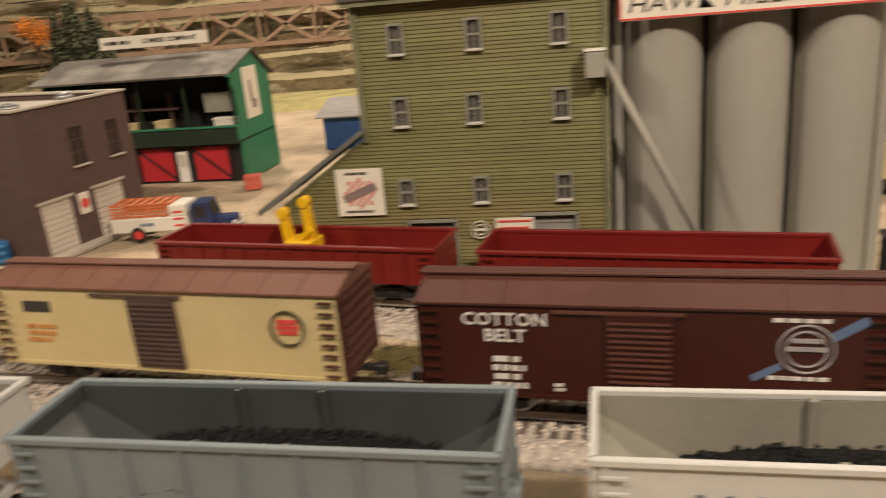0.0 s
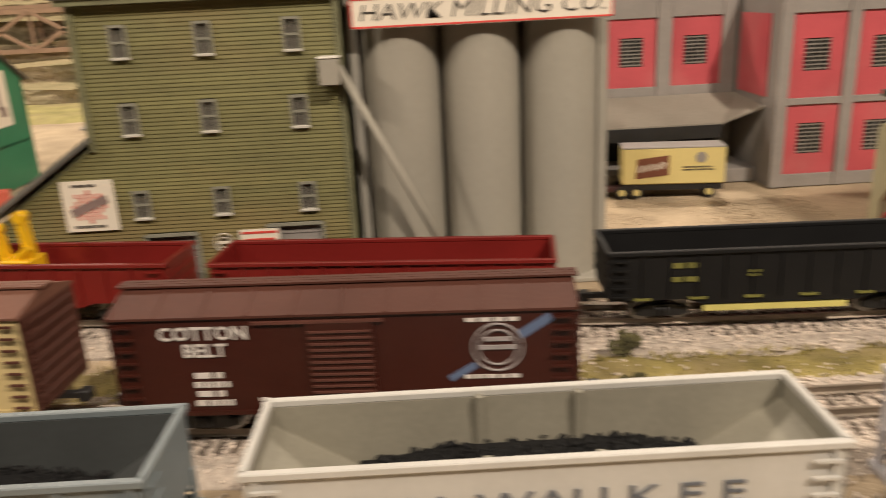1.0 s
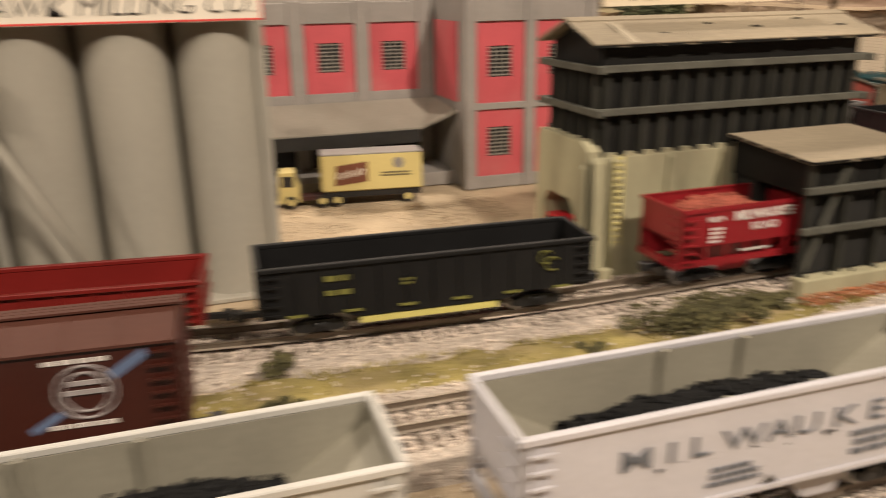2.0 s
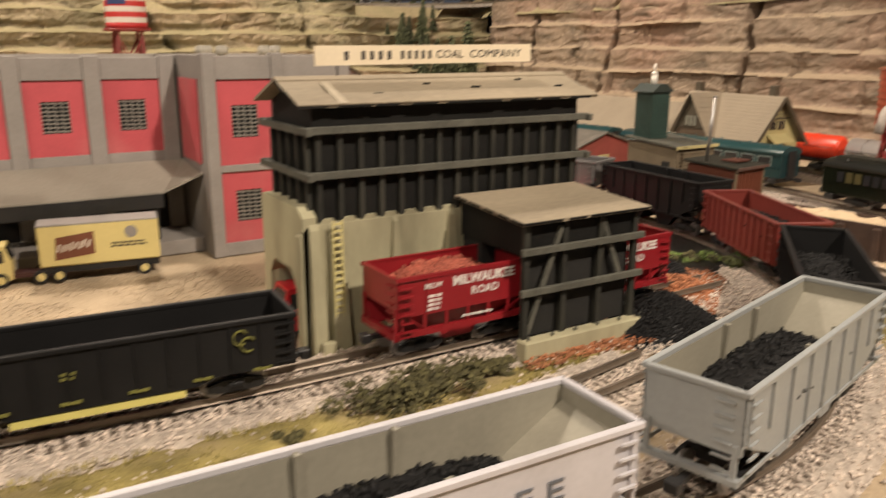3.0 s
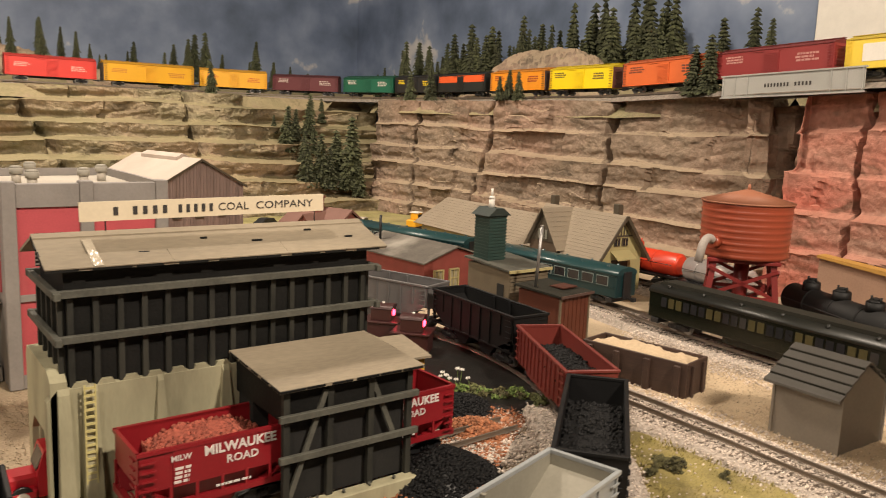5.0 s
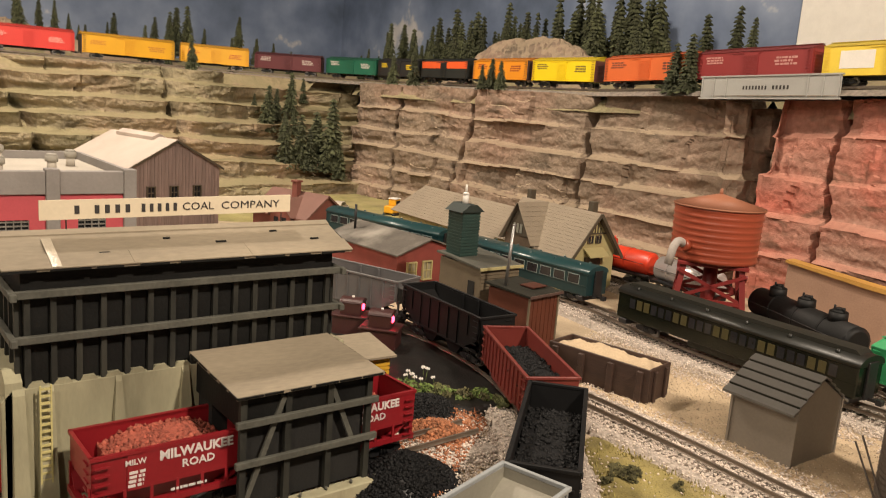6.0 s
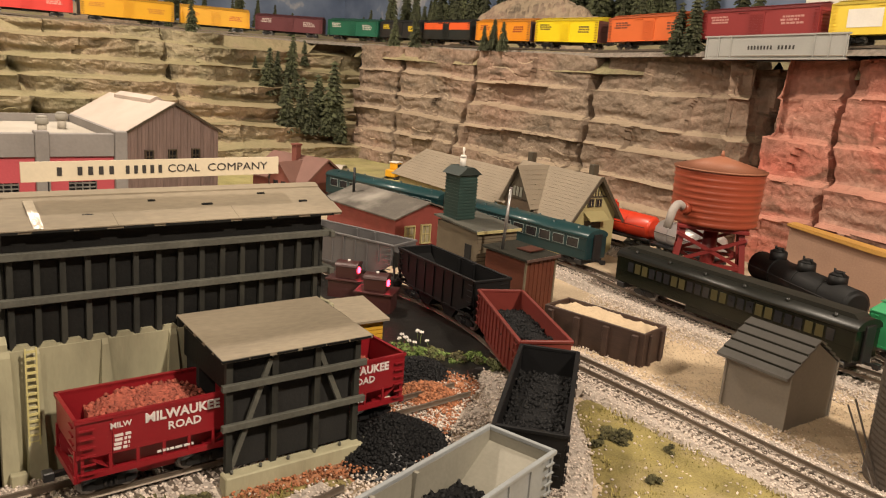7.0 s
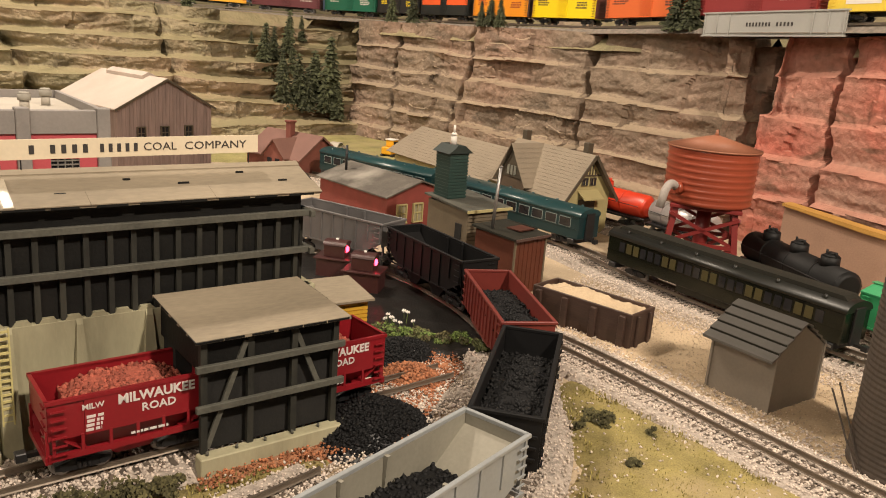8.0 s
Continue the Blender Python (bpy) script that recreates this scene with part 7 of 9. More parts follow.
def tool_shed():
    t = thing("tool_shed", pose(1.5845, 0.8895, 0, 0, 0, -3), "small grey wooden tool shed with a lapped board roof", "shed")
    hx, hy, e, pk = 0.0355, 0.0315, 0.0570, 0.0815
    bm = BM()
    box(bm, -hx, -hy, 0, hx, hy, e)
    prism(bm, ((-hx, e), (hx, e), (0, pk - 0.003)), "y", -hy, hy)
    part("wall", bm, SHEDGREY, t)
    for x, y in ((-hx, -hy), (hx, -hy), (-hx, hy), (hx, hy)):
        part("corner_board", box(BM(), x - 0.0012, y - 0.0012, 0, x + 0.0012, y + 0.0012, e), SHEDGREY, t)
    for s in (-1, 1):
        for k in range(5):
            a, b = k / 5, (k + 1) / 5 + 0.03
            x0, z0 = s * (hx + 0.009) * (1 - a), e - 0.006 + (pk - e + 0.006) * a
            x1, z1 = s * (hx + 0.009) * max(0, 1 - b), e - 0.006 + (pk - e + 0.006) * min(1, b)
            part("roof_board", prism(BM(), ((x0, z0 + 0.0036), (x1, z1 + 0.0012), (x1, z1 - 0.0004), (x0, z0 + 0.0012)), "y", -hy - 0.0015, hy + 0.006), SHEDROOF, t)
            if k:
                # Dark strip painted in as the shade below each board's lip.
                part("lap_shade_strip", prism(BM(), ((x0 + s * 0.0004, z0 + 0.0012), (x0 - s * 0.0010, z0 + 0.0012), (x0 - s * 0.0010, z0 + 0.0030), (x0 + s * 0.0004, z0 + 0.0030)), "y", -hy - 0.001, hy + 0.0055), SOOTSHADE, t)
    part("foot_board", box(BM(), -hx - 0.002, -hy - 0.002, 0, hx + 0.002, hy + 0.002, 0.003, 0.0004), SHEDROOF, t)
    return t


tool_shed()


def ribbed_silo():
    t = thing("ribbed_silo", pose(1.556, 0.752, 0), "tall grey-brown ribbed steel silo beside the side track", "silo")
    m = mat("ribbed_steel", (0.085, 0.068, 0.055), 0.55, 0.2, var=0.25, scale=30)
    bm = BM()
    n, r = 48, 0.0395
    rings = []
    for k in range(127):
        rr = r + (0.0006 if k % 2 else 0)
        rings.append([bm.verts.new((rr * math.cos(6.2832 * i / n), rr * math.sin(6.2832 * i / n), k * 0.0022)) for i in range(n)])
    for a, b in zip(rings, rings[1:]):
        for i in range(n):
            bm.faces.new((a[i], a[(i + 1) % n], b[(i + 1) % n], b[i]))
    bm.faces.new(rings[-1])
    part("shell", bm, m, t)
    bm = BM()
    rod(bm, (0, 0, 0.2765), (0, 0, 0.305), r + 0.002, 0.004, 32)
    part("cone_roof", bm, m, t)
    part("stair_rail", rod(BM(), (-0.0385, 0.012, 0.002), (-0.020, 0.050, 0.060), 0.0008, n=6), m, t)
    part("stair_rail", rod(BM(), (-0.0425, 0.014, 0.002), (-0.024, 0.053, 0.055), 0.0008, n=6), m, t)
    return t


ribbed_silo()

# water tower
TANKRED = mat("water_tank_red", (0.290, 0.058, 0.028), 0.36, var=0.1, scale=20, bump=0.1)
TANKROOF = mat("water_tank_roof", (0.34, 0.135, 0.075), 0.6, var=0.1, scale=15, bump=0.2)
LEGRED = mat("tower_leg_red", (0.20, 0.022, 0.02), 0.45, var=0.12, scale=20)


def water_tower():
    t = thing("water_tower", pose(1.874, 1.166, 0, 0, 0, 35), "rust red water tower with hooped tank and spout", "water tower")
    r, z0, z1 = 0.0590, 0.107, 0.181
    bm = BM()
    n = 56
    rings = []
    for k in range(45):
        f = k / 44
        rr = r * (0.97 + 0.03 * f) + (0.0013 if k % 5 == 2 else 0)
        rings.append([bm.verts.new((rr * math.cos(6.2832 * i / n), rr * math.sin(6.2832 * i / n), z0 + (z1 - z0) * f)) for i in range(n)])
    for a, b in zip(rings, rings[1:]):
        for i in range(n):
            bm.faces.new((a[i], a[(i + 1) % n], b[(i + 1) % n], b[i])).smooth = True
    bm.faces.new(rings[0][::-1])
    part("tank", bm, TANKRED, t)
    bm = BM()
    rod(bm, (0, 0, z1 - 0.001), (0, 0, z1 + 0.001), r * 1.045, n=48)
    rod(bm, (0, 0, z1 + 0.001), (0, 0, z1 + 0.0165), r * 1.045, 0.004, 48)
    rod(bm, (0, 0, z1 + 0.015), (0, 0, z1 + 0.024), 0.003, 0.0015, 10)
    part("roof", bm, TANKROOF, t)
    L = 0.046
    for i, j in ((-1, -1), (1, -1), (1, 1), (-1, 1)):
        bm = BM()
        bar(bm, (i * L * 1.08, j * L * 1.08, 0), (i * L * 0.80, j * L * 0.80, z0), 0.0075, 0.0075, up=(1, 0, 0))
        part("leg", bm, LEGRED, t)
    for a, b in (((-1, -1), (1, -1)), ((1, -1), (1, 1)), ((1, 1), (-1, 1)), ((-1, 1), (-1, -1))):
        for za, zb in ((0.012, 0.055), (0.055, 0.012), (0.055, 0.094), (0.094, 0.055)):
            bm = BM()
            bar(bm, (a[0] * L * 0.95, a[1] * L * 0.95, za), (b[0] * L * 0.95, b[1] * L * 0.95, zb), 0.0035, 0.0045)
            part("brace", bm, LEGRED, t)
        bm = BM()
        bar(bm, (a[0] * L * 0.97, a[1] * L * 0.97, 0.055), (b[0] * L * 0.97, b[1] * L * 0.97, 0.055), 0.004, 0.005)
        part("brace", bm, LEGRED, t)
    part("platform", box(BM(), -L, -L, z0 - 0.006, L, L, z0 - 0.001, 0.0008), LEGRED, t)
    part("riser_pipe", rod(BM(), (0, 0, 0), (0, 0, z0), 0.010, n=18), LEGRED, t)
    bm = BM()
    a = radians(140)
    d = Vector((math.cos(a), math.sin(a), 0))
    rod(bm, d * r * 0.95 + Vector((0, 0, 0.127)), d * (r + 0.008) + Vector((0, 0, 0.129)), 0.0080, n=14)
    part("spout_collar", bm, TANKRED, t)
    bm = BM()
    pts = [d * (r + 0.006 + 0.020 * k / 6) + Vector((0, 0, 0.130 + 0.006 * math.sin(k / 6 * 2.2) - 0.010 * (k / 6) ** 3)) for k in range(7)]
    pts.append(pts[-1] + Vector((0, 0, -0.022)) + d * 0.006)
    tube(bm, pts, 0.0056, 12)
    part("spout", bm, mat("spout_grey", (0.36, 0.32, 0.29), 0.6, var=0.2, scale=60), t, "pale grey curved spout")
    return t


water_tower()

# passenger coaches
TEAL = mat("coach_teal", (0.007, 0.030, 0.034), 0.28, var=0.08, scale=15, bump=0.05)
TEALROOF = mat("coach_teal_roof", (0.016, 0.050, 0.054), 0.3, var=0.08, scale=15, bump=0.05)
PULLMAN = mat("coach_dark_green", (0.005, 0.007, 0.004), 0.22, var=0.15, scale=15, bump=0.08)
PULLROOF = mat("coach_black_roof", (0.010, 0.0105, 0.008), 0.42, var=0.2, scale=20, bump=0.15)
GOLDLIT = mat("window_shade_gold", (0.055, 0.046, 0.014), 0.5, var=0.2, scale=60)


def coach(at, body, roof, label, L=0.31, windows=11, pane=None, trim=None, arched=True):
    t = thing("passenger_coach", at, label, "passenger coach", "coaches by the station")
    h, w, e = L / 2, 0.0235, 0.0485
    part("body", box(BM(), -h, -w, 0.0140, h, w, e, 0.0012), body, t)
    prof = [(-w - 0.0008, e - 0.001)] + [(-(w + 0.0008) * math.cos(a), e + 0.0100 * math.sin(a)) for a in [math.pi * k / 12 for k in range(1, 12)]] + [(w + 0.0008, e - 0.001)]
    bm = BM()
    prism(bm, prof, "x", -h - 0.001, h + 0.001)
    for f in bm.faces:
        f.smooth = abs(f.normal.x) < 0.5
    part("roof", bm, roof, t)
    if pane:
        # raised centre deck of the roof, with its end slopes
        bm = BM()
        v = [bm.verts.new(p) for p in ((-h + 0.004, -0.0125, e + 0.007), (h - 0.004, -0.0125, e + 0.007), (h - 0.004, 0.0125, e + 0.007), (-h + 0.004, 0.0125, e + 0.007),
                                       (-h + 0.012, -0.0120, e + 0.0132), (h - 0.012, -0.0120, e + 0.0132), (h - 0.012, 0.0120, e + 0.0132), (-h + 0.012, 0.0120, e + 0.0132))]
        for f in ((4, 5, 6, 7), (0, 1, 5, 4), (1, 2, 6, 5), (2, 3, 7, 6), (3, 0, 4, 7)):
            bm.faces.new([v[i] for i in f])
        part("clerestory", bm, SOOTSHADE, t, "sooty flat upper deck of the roof")
    for k in range(6):
        x = -h + L * (k + 0.5) / 6
        for s in (-1, 1):
            part("roof_vent", rod(BM(), (x, s * (0.0165 if pane else 0.012), e + 0.0045), (x, s * (0.0165 if pane else 0.012), e + 0.0105), 0.0026, 0.002, 10), roof, t)
    for s in (-1, 1):
        y0, y1 = (w, w + 0.0006) if s > 0 else (-w - 0.0006, -w)
        for z in (0.0285, 0.0455):
            part("belt_rail", box(BM(), -h, y0, z, h, y1, z + 0.0008), body, t)
        for k in range(windows):
            x = -h + 0.026 + (L - 0.052) * k / (windows - 1)
            ww = (L - 0.052) / (windows - 1) * 0.36
            wn = new("window")
            wn.parent = t
            if trim:
                part("window_frame", box(BM(), x - ww - 0.001, min(s * w, s * (w + 0.0005)), 0.0300, x + ww + 0.001, max(s * w, s * (w + 0.0005)), 0.0445), trim, wn)
            part("pane", box(BM(), x - ww, min(s * w, s * (w + 0.0008)), 0.0310, x + ww, max(s * w, s * (w + 0.0008)), 0.0435), (pane if pane and k % 5 in (1, 2) else GLASSDARK), wn)
        part("skirt_box", box(BM(), -h * 0.4, min(s * 0.008, s * 0.018), 0.005, h * 0.3, max(s * 0.008, s * 0.018), 0.0140, 0.0006), body, t)
    for s in (-1, 1):
        part("vestibule", box(BM(), min(s * h, s * (h + 0.003)), -0.009, 0.012, max(s * h, s * (h + 0.003)), 0.009, 0.052, 0.0006), BLACKMETAL, t)
        part("step", box(BM(), s * (h - 0.012) - 0.006, -w - 0.001, 0.007, s * (h - 0.012) + 0.006, w + 0.001, 0.0135, 0.0004), BLACKMETAL, t)
    for x in (-L * 0.36, L * 0.36):
        bogie(t, x)
    couplers(t, h + 0.003)
    return t


ELINE = polyline(TRACKE, 0.004)


def e_pose(y):
    p, a = min(ELINE, key=lambda q: abs(q[0].y - y))
    return on_line(p.x, p.y, a)


coach(e_pose(1.045), PULLMAN, PULLROOF, "dark green heavyweight passenger coach with gold blinds", L=0.328, windows=24, pane=GOLDLIT)
coach(e_pose(1.450), TEAL, TEALROOF, "glossy teal passenger coach beside the station", L=0.30, windows=10, trim=mat("coach_trim_grey", (0.22, 0.27, 0.26), 0.4))
coach(e_pose(1.776), TEAL, TEALROOF, "glossy teal passenger coach behind the brick freight house", L=0.30, windows=10, trim=mat("coach_trim", (0.22, 0.27, 0.26), 0.4))


def tank_car(at, shell, label, L=0.20, domes=3, under=None):
    t = thing("tank_car", at, label, "tank car", "tank cars")
    under = under or BLACKMETAL
    h, r, zc = L / 2, 0.0195, 0.0385
    bm = BM()
    rod(bm, (-h + 0.004, 0, zc), (h - 0.004, 0, zc), r, n=28)
    rod(bm, (-h, 0, zc), (-h + 0.004, 0, zc), r * 0.72, r, 28)
    rod(bm, (h - 0.004, 0, zc), (h, 0, zc), r, r * 0.72, 28)
    part("tank", bm, shell, t)
    for k in range(domes):
        x = 0 if domes == 1 else -h * 0.6 + 1.2 * h * k / (domes - 1)
        bm = BM()
        rod(bm, (x, 0, zc + r * 0.8), (x, 0, zc + r + 0.0085), 0.0115, 0.011, 20)
        rod(bm, (x, 0, zc + r + 0.0085), (x, 0, zc + r + 0.0115), 0.011, 0.006, 20)
        part("dome", bm, shell, t)
        part("dome_hatch", rod(BM(), (x, 0, zc + r + 0.0110), (x, 0, zc + r + 0.0135), 0.005, 0.0045, 12), shell, t)
        for s in (-1, 1):
            part("valve", rod(BM(), (x + s * 0.008, 0, zc + r + 0.008), (x + s * 0.008, 0, zc + r + 0.0150), 0.0014, n=8), shell, t)
    for x in (-h * 0.5, 0, h * 0.5):
        bm = BM()
        rod(bm, (x - 0.0008, 0, zc), (x + 0.0008, 0, zc), r + 0.0007, n=28)
        part("band", bm, shell, t)
    part("underframe", box(BM(), -h - 0.003, -0.013, 0.0145, h + 0.003, 0.013, 0.0205, 0.0005), under, t)
    for s in (-1, 1):
        part("walkway", box(BM(), -h, min(s * 0.013, s * 0.022), 0.0185, h, max(s * 0.013, s * 0.022), 0.0200), under, t)
        part("handrail", rod(BM(), (-h + 0.006, s * 0.0215, 0.040), (h - 0.006, s * 0.0215, 0.040), 0.0006, n=6), under, t)
    for x in (-L * 0.335, L * 0.335):
        bogie(t, x)
    couplers(t, h + 0.003)
    return t


FLINE = polyline(TRACKF, 0.004)


def f_pose(y):
    p, a = min(FLINE, key=lambda q: abs(q[0].y - y))
    return on_line(p.x, p.y, a)


TANKORANGE = mat("tank_orange_red", (0.62, 0.05, 0.02), 0.35, var=0.06, scale=20, bump=0.05)
tank_car(f_pose(1.030), mat("tank_sooty_black", (0.008, 0.008, 0.008), 0.6, var=0.3, scale=40, spec=0.3), "black three-dome tank car below the cliff", L=0.198)
tank_car(f_pose(1.262), mat("tank_silver", (0.50, 0.46, 0.45), 0.3, 0.3, var=0.1, scale=25), "small silver tank car behind the water tower", L=0.128, domes=1)
tank_car(f_pose(1.438), TANKORANGE, "orange-red single-dome tank car behind the water tower", L=0.19, domes=1)
boxcar(f_pose(0.812), mat("car_bright_green", (0.04, 0.30, 0.12), 0.4, var=0.06), mat("car_green_roof", (0.06, 0.34, 0.15), 0.45, var=0.06), "bright green freight car at the end of the freight track", L=0.19, eave=0.052, group="freight cars below the cliff")


def stone_wall():
    t = thing("retaining_wall", pose(0, 0, 0), "tan retaining wall with a yellow coping", "retaining wall")
    g = mat("wall_tan_plaster", (0.34, 0.21, 0.145), 0.85, var=0.15, scale=20, bump=0.4)
    part("wall_body", prism(BM(), ((1.145, 0), (0.70, 0), (0.70, 0.062), (1.02, 0.080), (1.145, 0.094)), "x", 2.045, 2.06), g, t)
    part("coping", prism(BM(), ((1.147, 0.0945), (1.02, 0.0805), (0.70, 0.0625), (0.70, 0.0685), (1.02, 0.0870), (1.147, 0.0985)), "x", 2.040, 2.064), mat("coping_ochre", (0.50, 0.27, 0.06), 0.7, var=0.15, scale=30), t)


stone_wall()

# station depot with cross gables
DEPOTROOF = mat("depot_roof_brown", (0.245, 0.200, 0.145), 0.8, var=0.1, scale=25, bump=0.4)
DEPOTWALL = mat("depot_cream", (0.40, 0.345, 0.165), 0.7, var=0.1, scale=25)
DEPOTTRIM = mat("depot_dark_trim", (0.07, 0.055, 0.035), 0.7, var=0.2, scale=40)


def roof_courses(parent, p00, p10, p01, p11, n, material):
    """Lapped courses of roofing between the eave p00-p10 and the ridge p01-p11."""
    p00, p10, p01, p11 = map(Vector, (p00, p10, p01, p11))
    nrm = (p10 - p00).cross(p01 - p00).normalized()
    if nrm.z < 0:
        nrm = -nrm
    for k in range(n):
        a, b = k / n, min(1, (k + 1) / n + 0.02)
        q = [p00.lerp(p01, a), p10.lerp(p11, a), p10.lerp(p11, b), p00.lerp(p01, b)]
        lift = (0.0014, 0.0014, 0.0009, 0.0009)
        bm = BM()
        top = [bm.verts.new(v + nrm * l) for v, l in zip(q, lift)]
        bot = [bm.verts.new(v) for v in q]
        bm.faces.new(top)
        bm.faces.new(bot[::-1])
        for i in range(4):
            bm.faces.new((top[i], bot[i], bot[(i + 1) % 4], top[(i + 1) % 4]))
        part("roof_course", bm, material, parent)


DEPOTBROWN = mat("depot_brown_board", (0.105, 0.072, 0.045), 0.7, var=0.2, scale=40, bump=0.3)


def depot():
    t = thing("station_depot", pose(1.905, 1.40, 0, 0, 0, -4), "cream station depot with brown cross-gabled roof", "station")
    hw, L, e, pk = 0.058, 0.20, 0.062, 0.132
    bm = BM()
    prism(bm, ((-hw + 0.008, 0), (hw - 0.008, 0), (hw - 0.008, e + 0.006), (0, pk - 0.004), (-hw + 0.008, e + 0.006)), "y", 0.008, 0.011)
    prism(bm, ((-hw + 0.008, 0), (hw - 0.008, 0), (hw - 0.008, e + 0.006), (0, pk - 0.004), (-hw + 0.008, e + 0.006)), "y", L - 0.011, L - 0.008)
    box(bm, -hw + 0.008, 0.011, 0, -hw + 0.011, L - 0.011, e + 0.004)
    box(bm, hw - 0.011, 0.011, 0, hw - 0.008, L - 0.011, e + 0.004)
    part("wall", bm, DEPOTWALL, t)
    roof_courses(t, (-hw, -0.004, e - 0.004), (-hw, L, e - 0.004), (0, -0.004, pk), (0, L, pk), 14, DEPOTROOF)
    roof_courses(t, (hw, -0.004, e - 0.004), (hw, L, e - 0.004), (0, -0.004, pk), (0, L, pk), 14, DEPOTROOF)
    for s in (-1, 1):
        bm = BM()
        bar(bm, (s * (hw + 0.001), -0.0045, e - 0.006), (0, -0.0045, pk - 0.001), 0.0015, 0.0055)
        part("bargeboard", bm, DEPOTTRIM, t)
    # half-timbered gable front with attic windows and a porch roof
    for k in range(-4, 5):
        x = k * 0.0062
        z1 = pk - 0.010 - abs(x) * (pk - e) / hw
        part("timber", box(BM(), x - 0.0009, 0.0068, 0.098, x + 0.0009, 0.008, max(0.0985, z1)), DEPOTTRIM, t)
    part("timber", box(BM(), -0.026, 0.0066, 0.0965, 0.026, 0.008, 0.099), DEPOTTRIM, t)
    for x in (-0.009, 0.009):
        wn = new("window")
        wn.parent = t
        part("frame", box(BM(), x - 0.0065, 0.0062, 0.081, x + 0.0065, 0.008, 0.0945), DEPOTTRIM, wn)
        part("pane", box(BM(), x - 0.005, 0.0058, 0.0825, x + 0.005, 0.0063, 0.093), GLASSDARK, wn)
        part("glazing_bar", box(BM(), x - 0.0004, 0.0054, 0.0825, x + 0.0004, 0.0059, 0.093), DEPOTWALL, wn)
    part("porch_roof", prism(BM(), ((0.008, 0.074), (-0.010, 0.062), (-0.010, 0.0600), (0.008, 0.072)), "x", -0.022, 0.022), DEPOTWALL, t)
    part("doorway", box(BM(), -0.018, 0.0064, 0.004, 0.018, 0.008, 0.058), DEPOTTRIM, t)
    # cross gable towards the tracks
    yc, gw = 0.128, 0.040
    bm = BM()
    prism(bm, ((yc - gw + 0.006, 0.0), (yc + gw - 0.006, 0.0), (yc + gw - 0.006, e + 0.010), (yc, pk - 0.006), (yc - gw + 0.006, e + 0.010)), "x", -hw - 0.006, -hw - 0.003)
    part("gable_wall", bm, DEPOTBROWN, t)
    bm = BM()
    prism(bm, ((yc - gw + 0.008, e + 0.014), (yc + gw - 0.008, e + 0.014), (yc, pk - 0.008)), "x", -hw - 0.0075, -hw - 0.006)
    part("gable_timber", bm, DEPOTTRIM, t)
    for y in (yc - 0.009, yc, yc + 0.009):
        part("pane", box(BM(), -hw - 0.0085, y - 0.003, e + 0.018, -hw - 0.0074, y + 0.003, e + 0.034), FRAMEGREY, t)
    roof_courses(t, (-hw - 0.014, yc - gw - 0.004, e + 0.002), (0.0, yc - gw - 0.004, e + 0.002), (-hw - 0.014, yc, pk + 0.001), (0.0, yc, pk + 0.001), 9, DEPOTROOF)
    roof_courses(t, (-hw - 0.014, yc + gw + 0.004, e + 0.002), (0.0, yc + gw + 0.004, e + 0.002), (-hw - 0.014, yc, pk + 0.001), (0.0, yc, pk + 0.001), 9, DEPOTROOF)
    for y in (0.03, 0.19):
        part("chimney", box(BM(), 0.006, y - 0.006, pk - 0.02, 0.018, y + 0.006, pk + 0.016, 0.0008), DEPOTTRIM, t)
    # lower wing to the north
    bm = BM()
    box(bm, -hw + 0.012, L - 0.008, 0, hw - 0.012, L + 0.36, e - 0.004)
    part("wing_wall", bm, DEPOTWALL, t)
    roof_courses(t, (-hw - 0.004, L, e - 0.010), (-hw - 0.004, L + 0.37, e - 0.010), (0, L, pk - 0.022), (0, L + 0.33, pk - 0.022), 12, DEPOTROOF)
    roof_courses(t, (hw + 0.004, L, e - 0.010), (hw + 0.004, L + 0.37, e - 0.010), (0, L, pk - 0.022), (0, L + 0.33, pk - 0.022), 12, DEPOTROOF)
    return t


depot()

# brick freight house
BRICKP = mat("freight_house_brick", (0.205, 0.042, 0.033), 0.7, var=0.2, scale=40, fine=600, bump=0.3, dirt=(0.24, 0.07, 0.05), dirt_amt=0.4)
SLATE = mat("freight_house_roof", (0.095, 0.083, 0.069), 0.8, var=0.35, scale=26, bump=0.4, dirt=(0.34, 0.315, 0.27), dirt_amt=0.75)


PALEPANE = mat("pale_blind_pane", (0.30, 0.27, 0.18), 0.4, var=0.15, scale=60, bump=0.0)


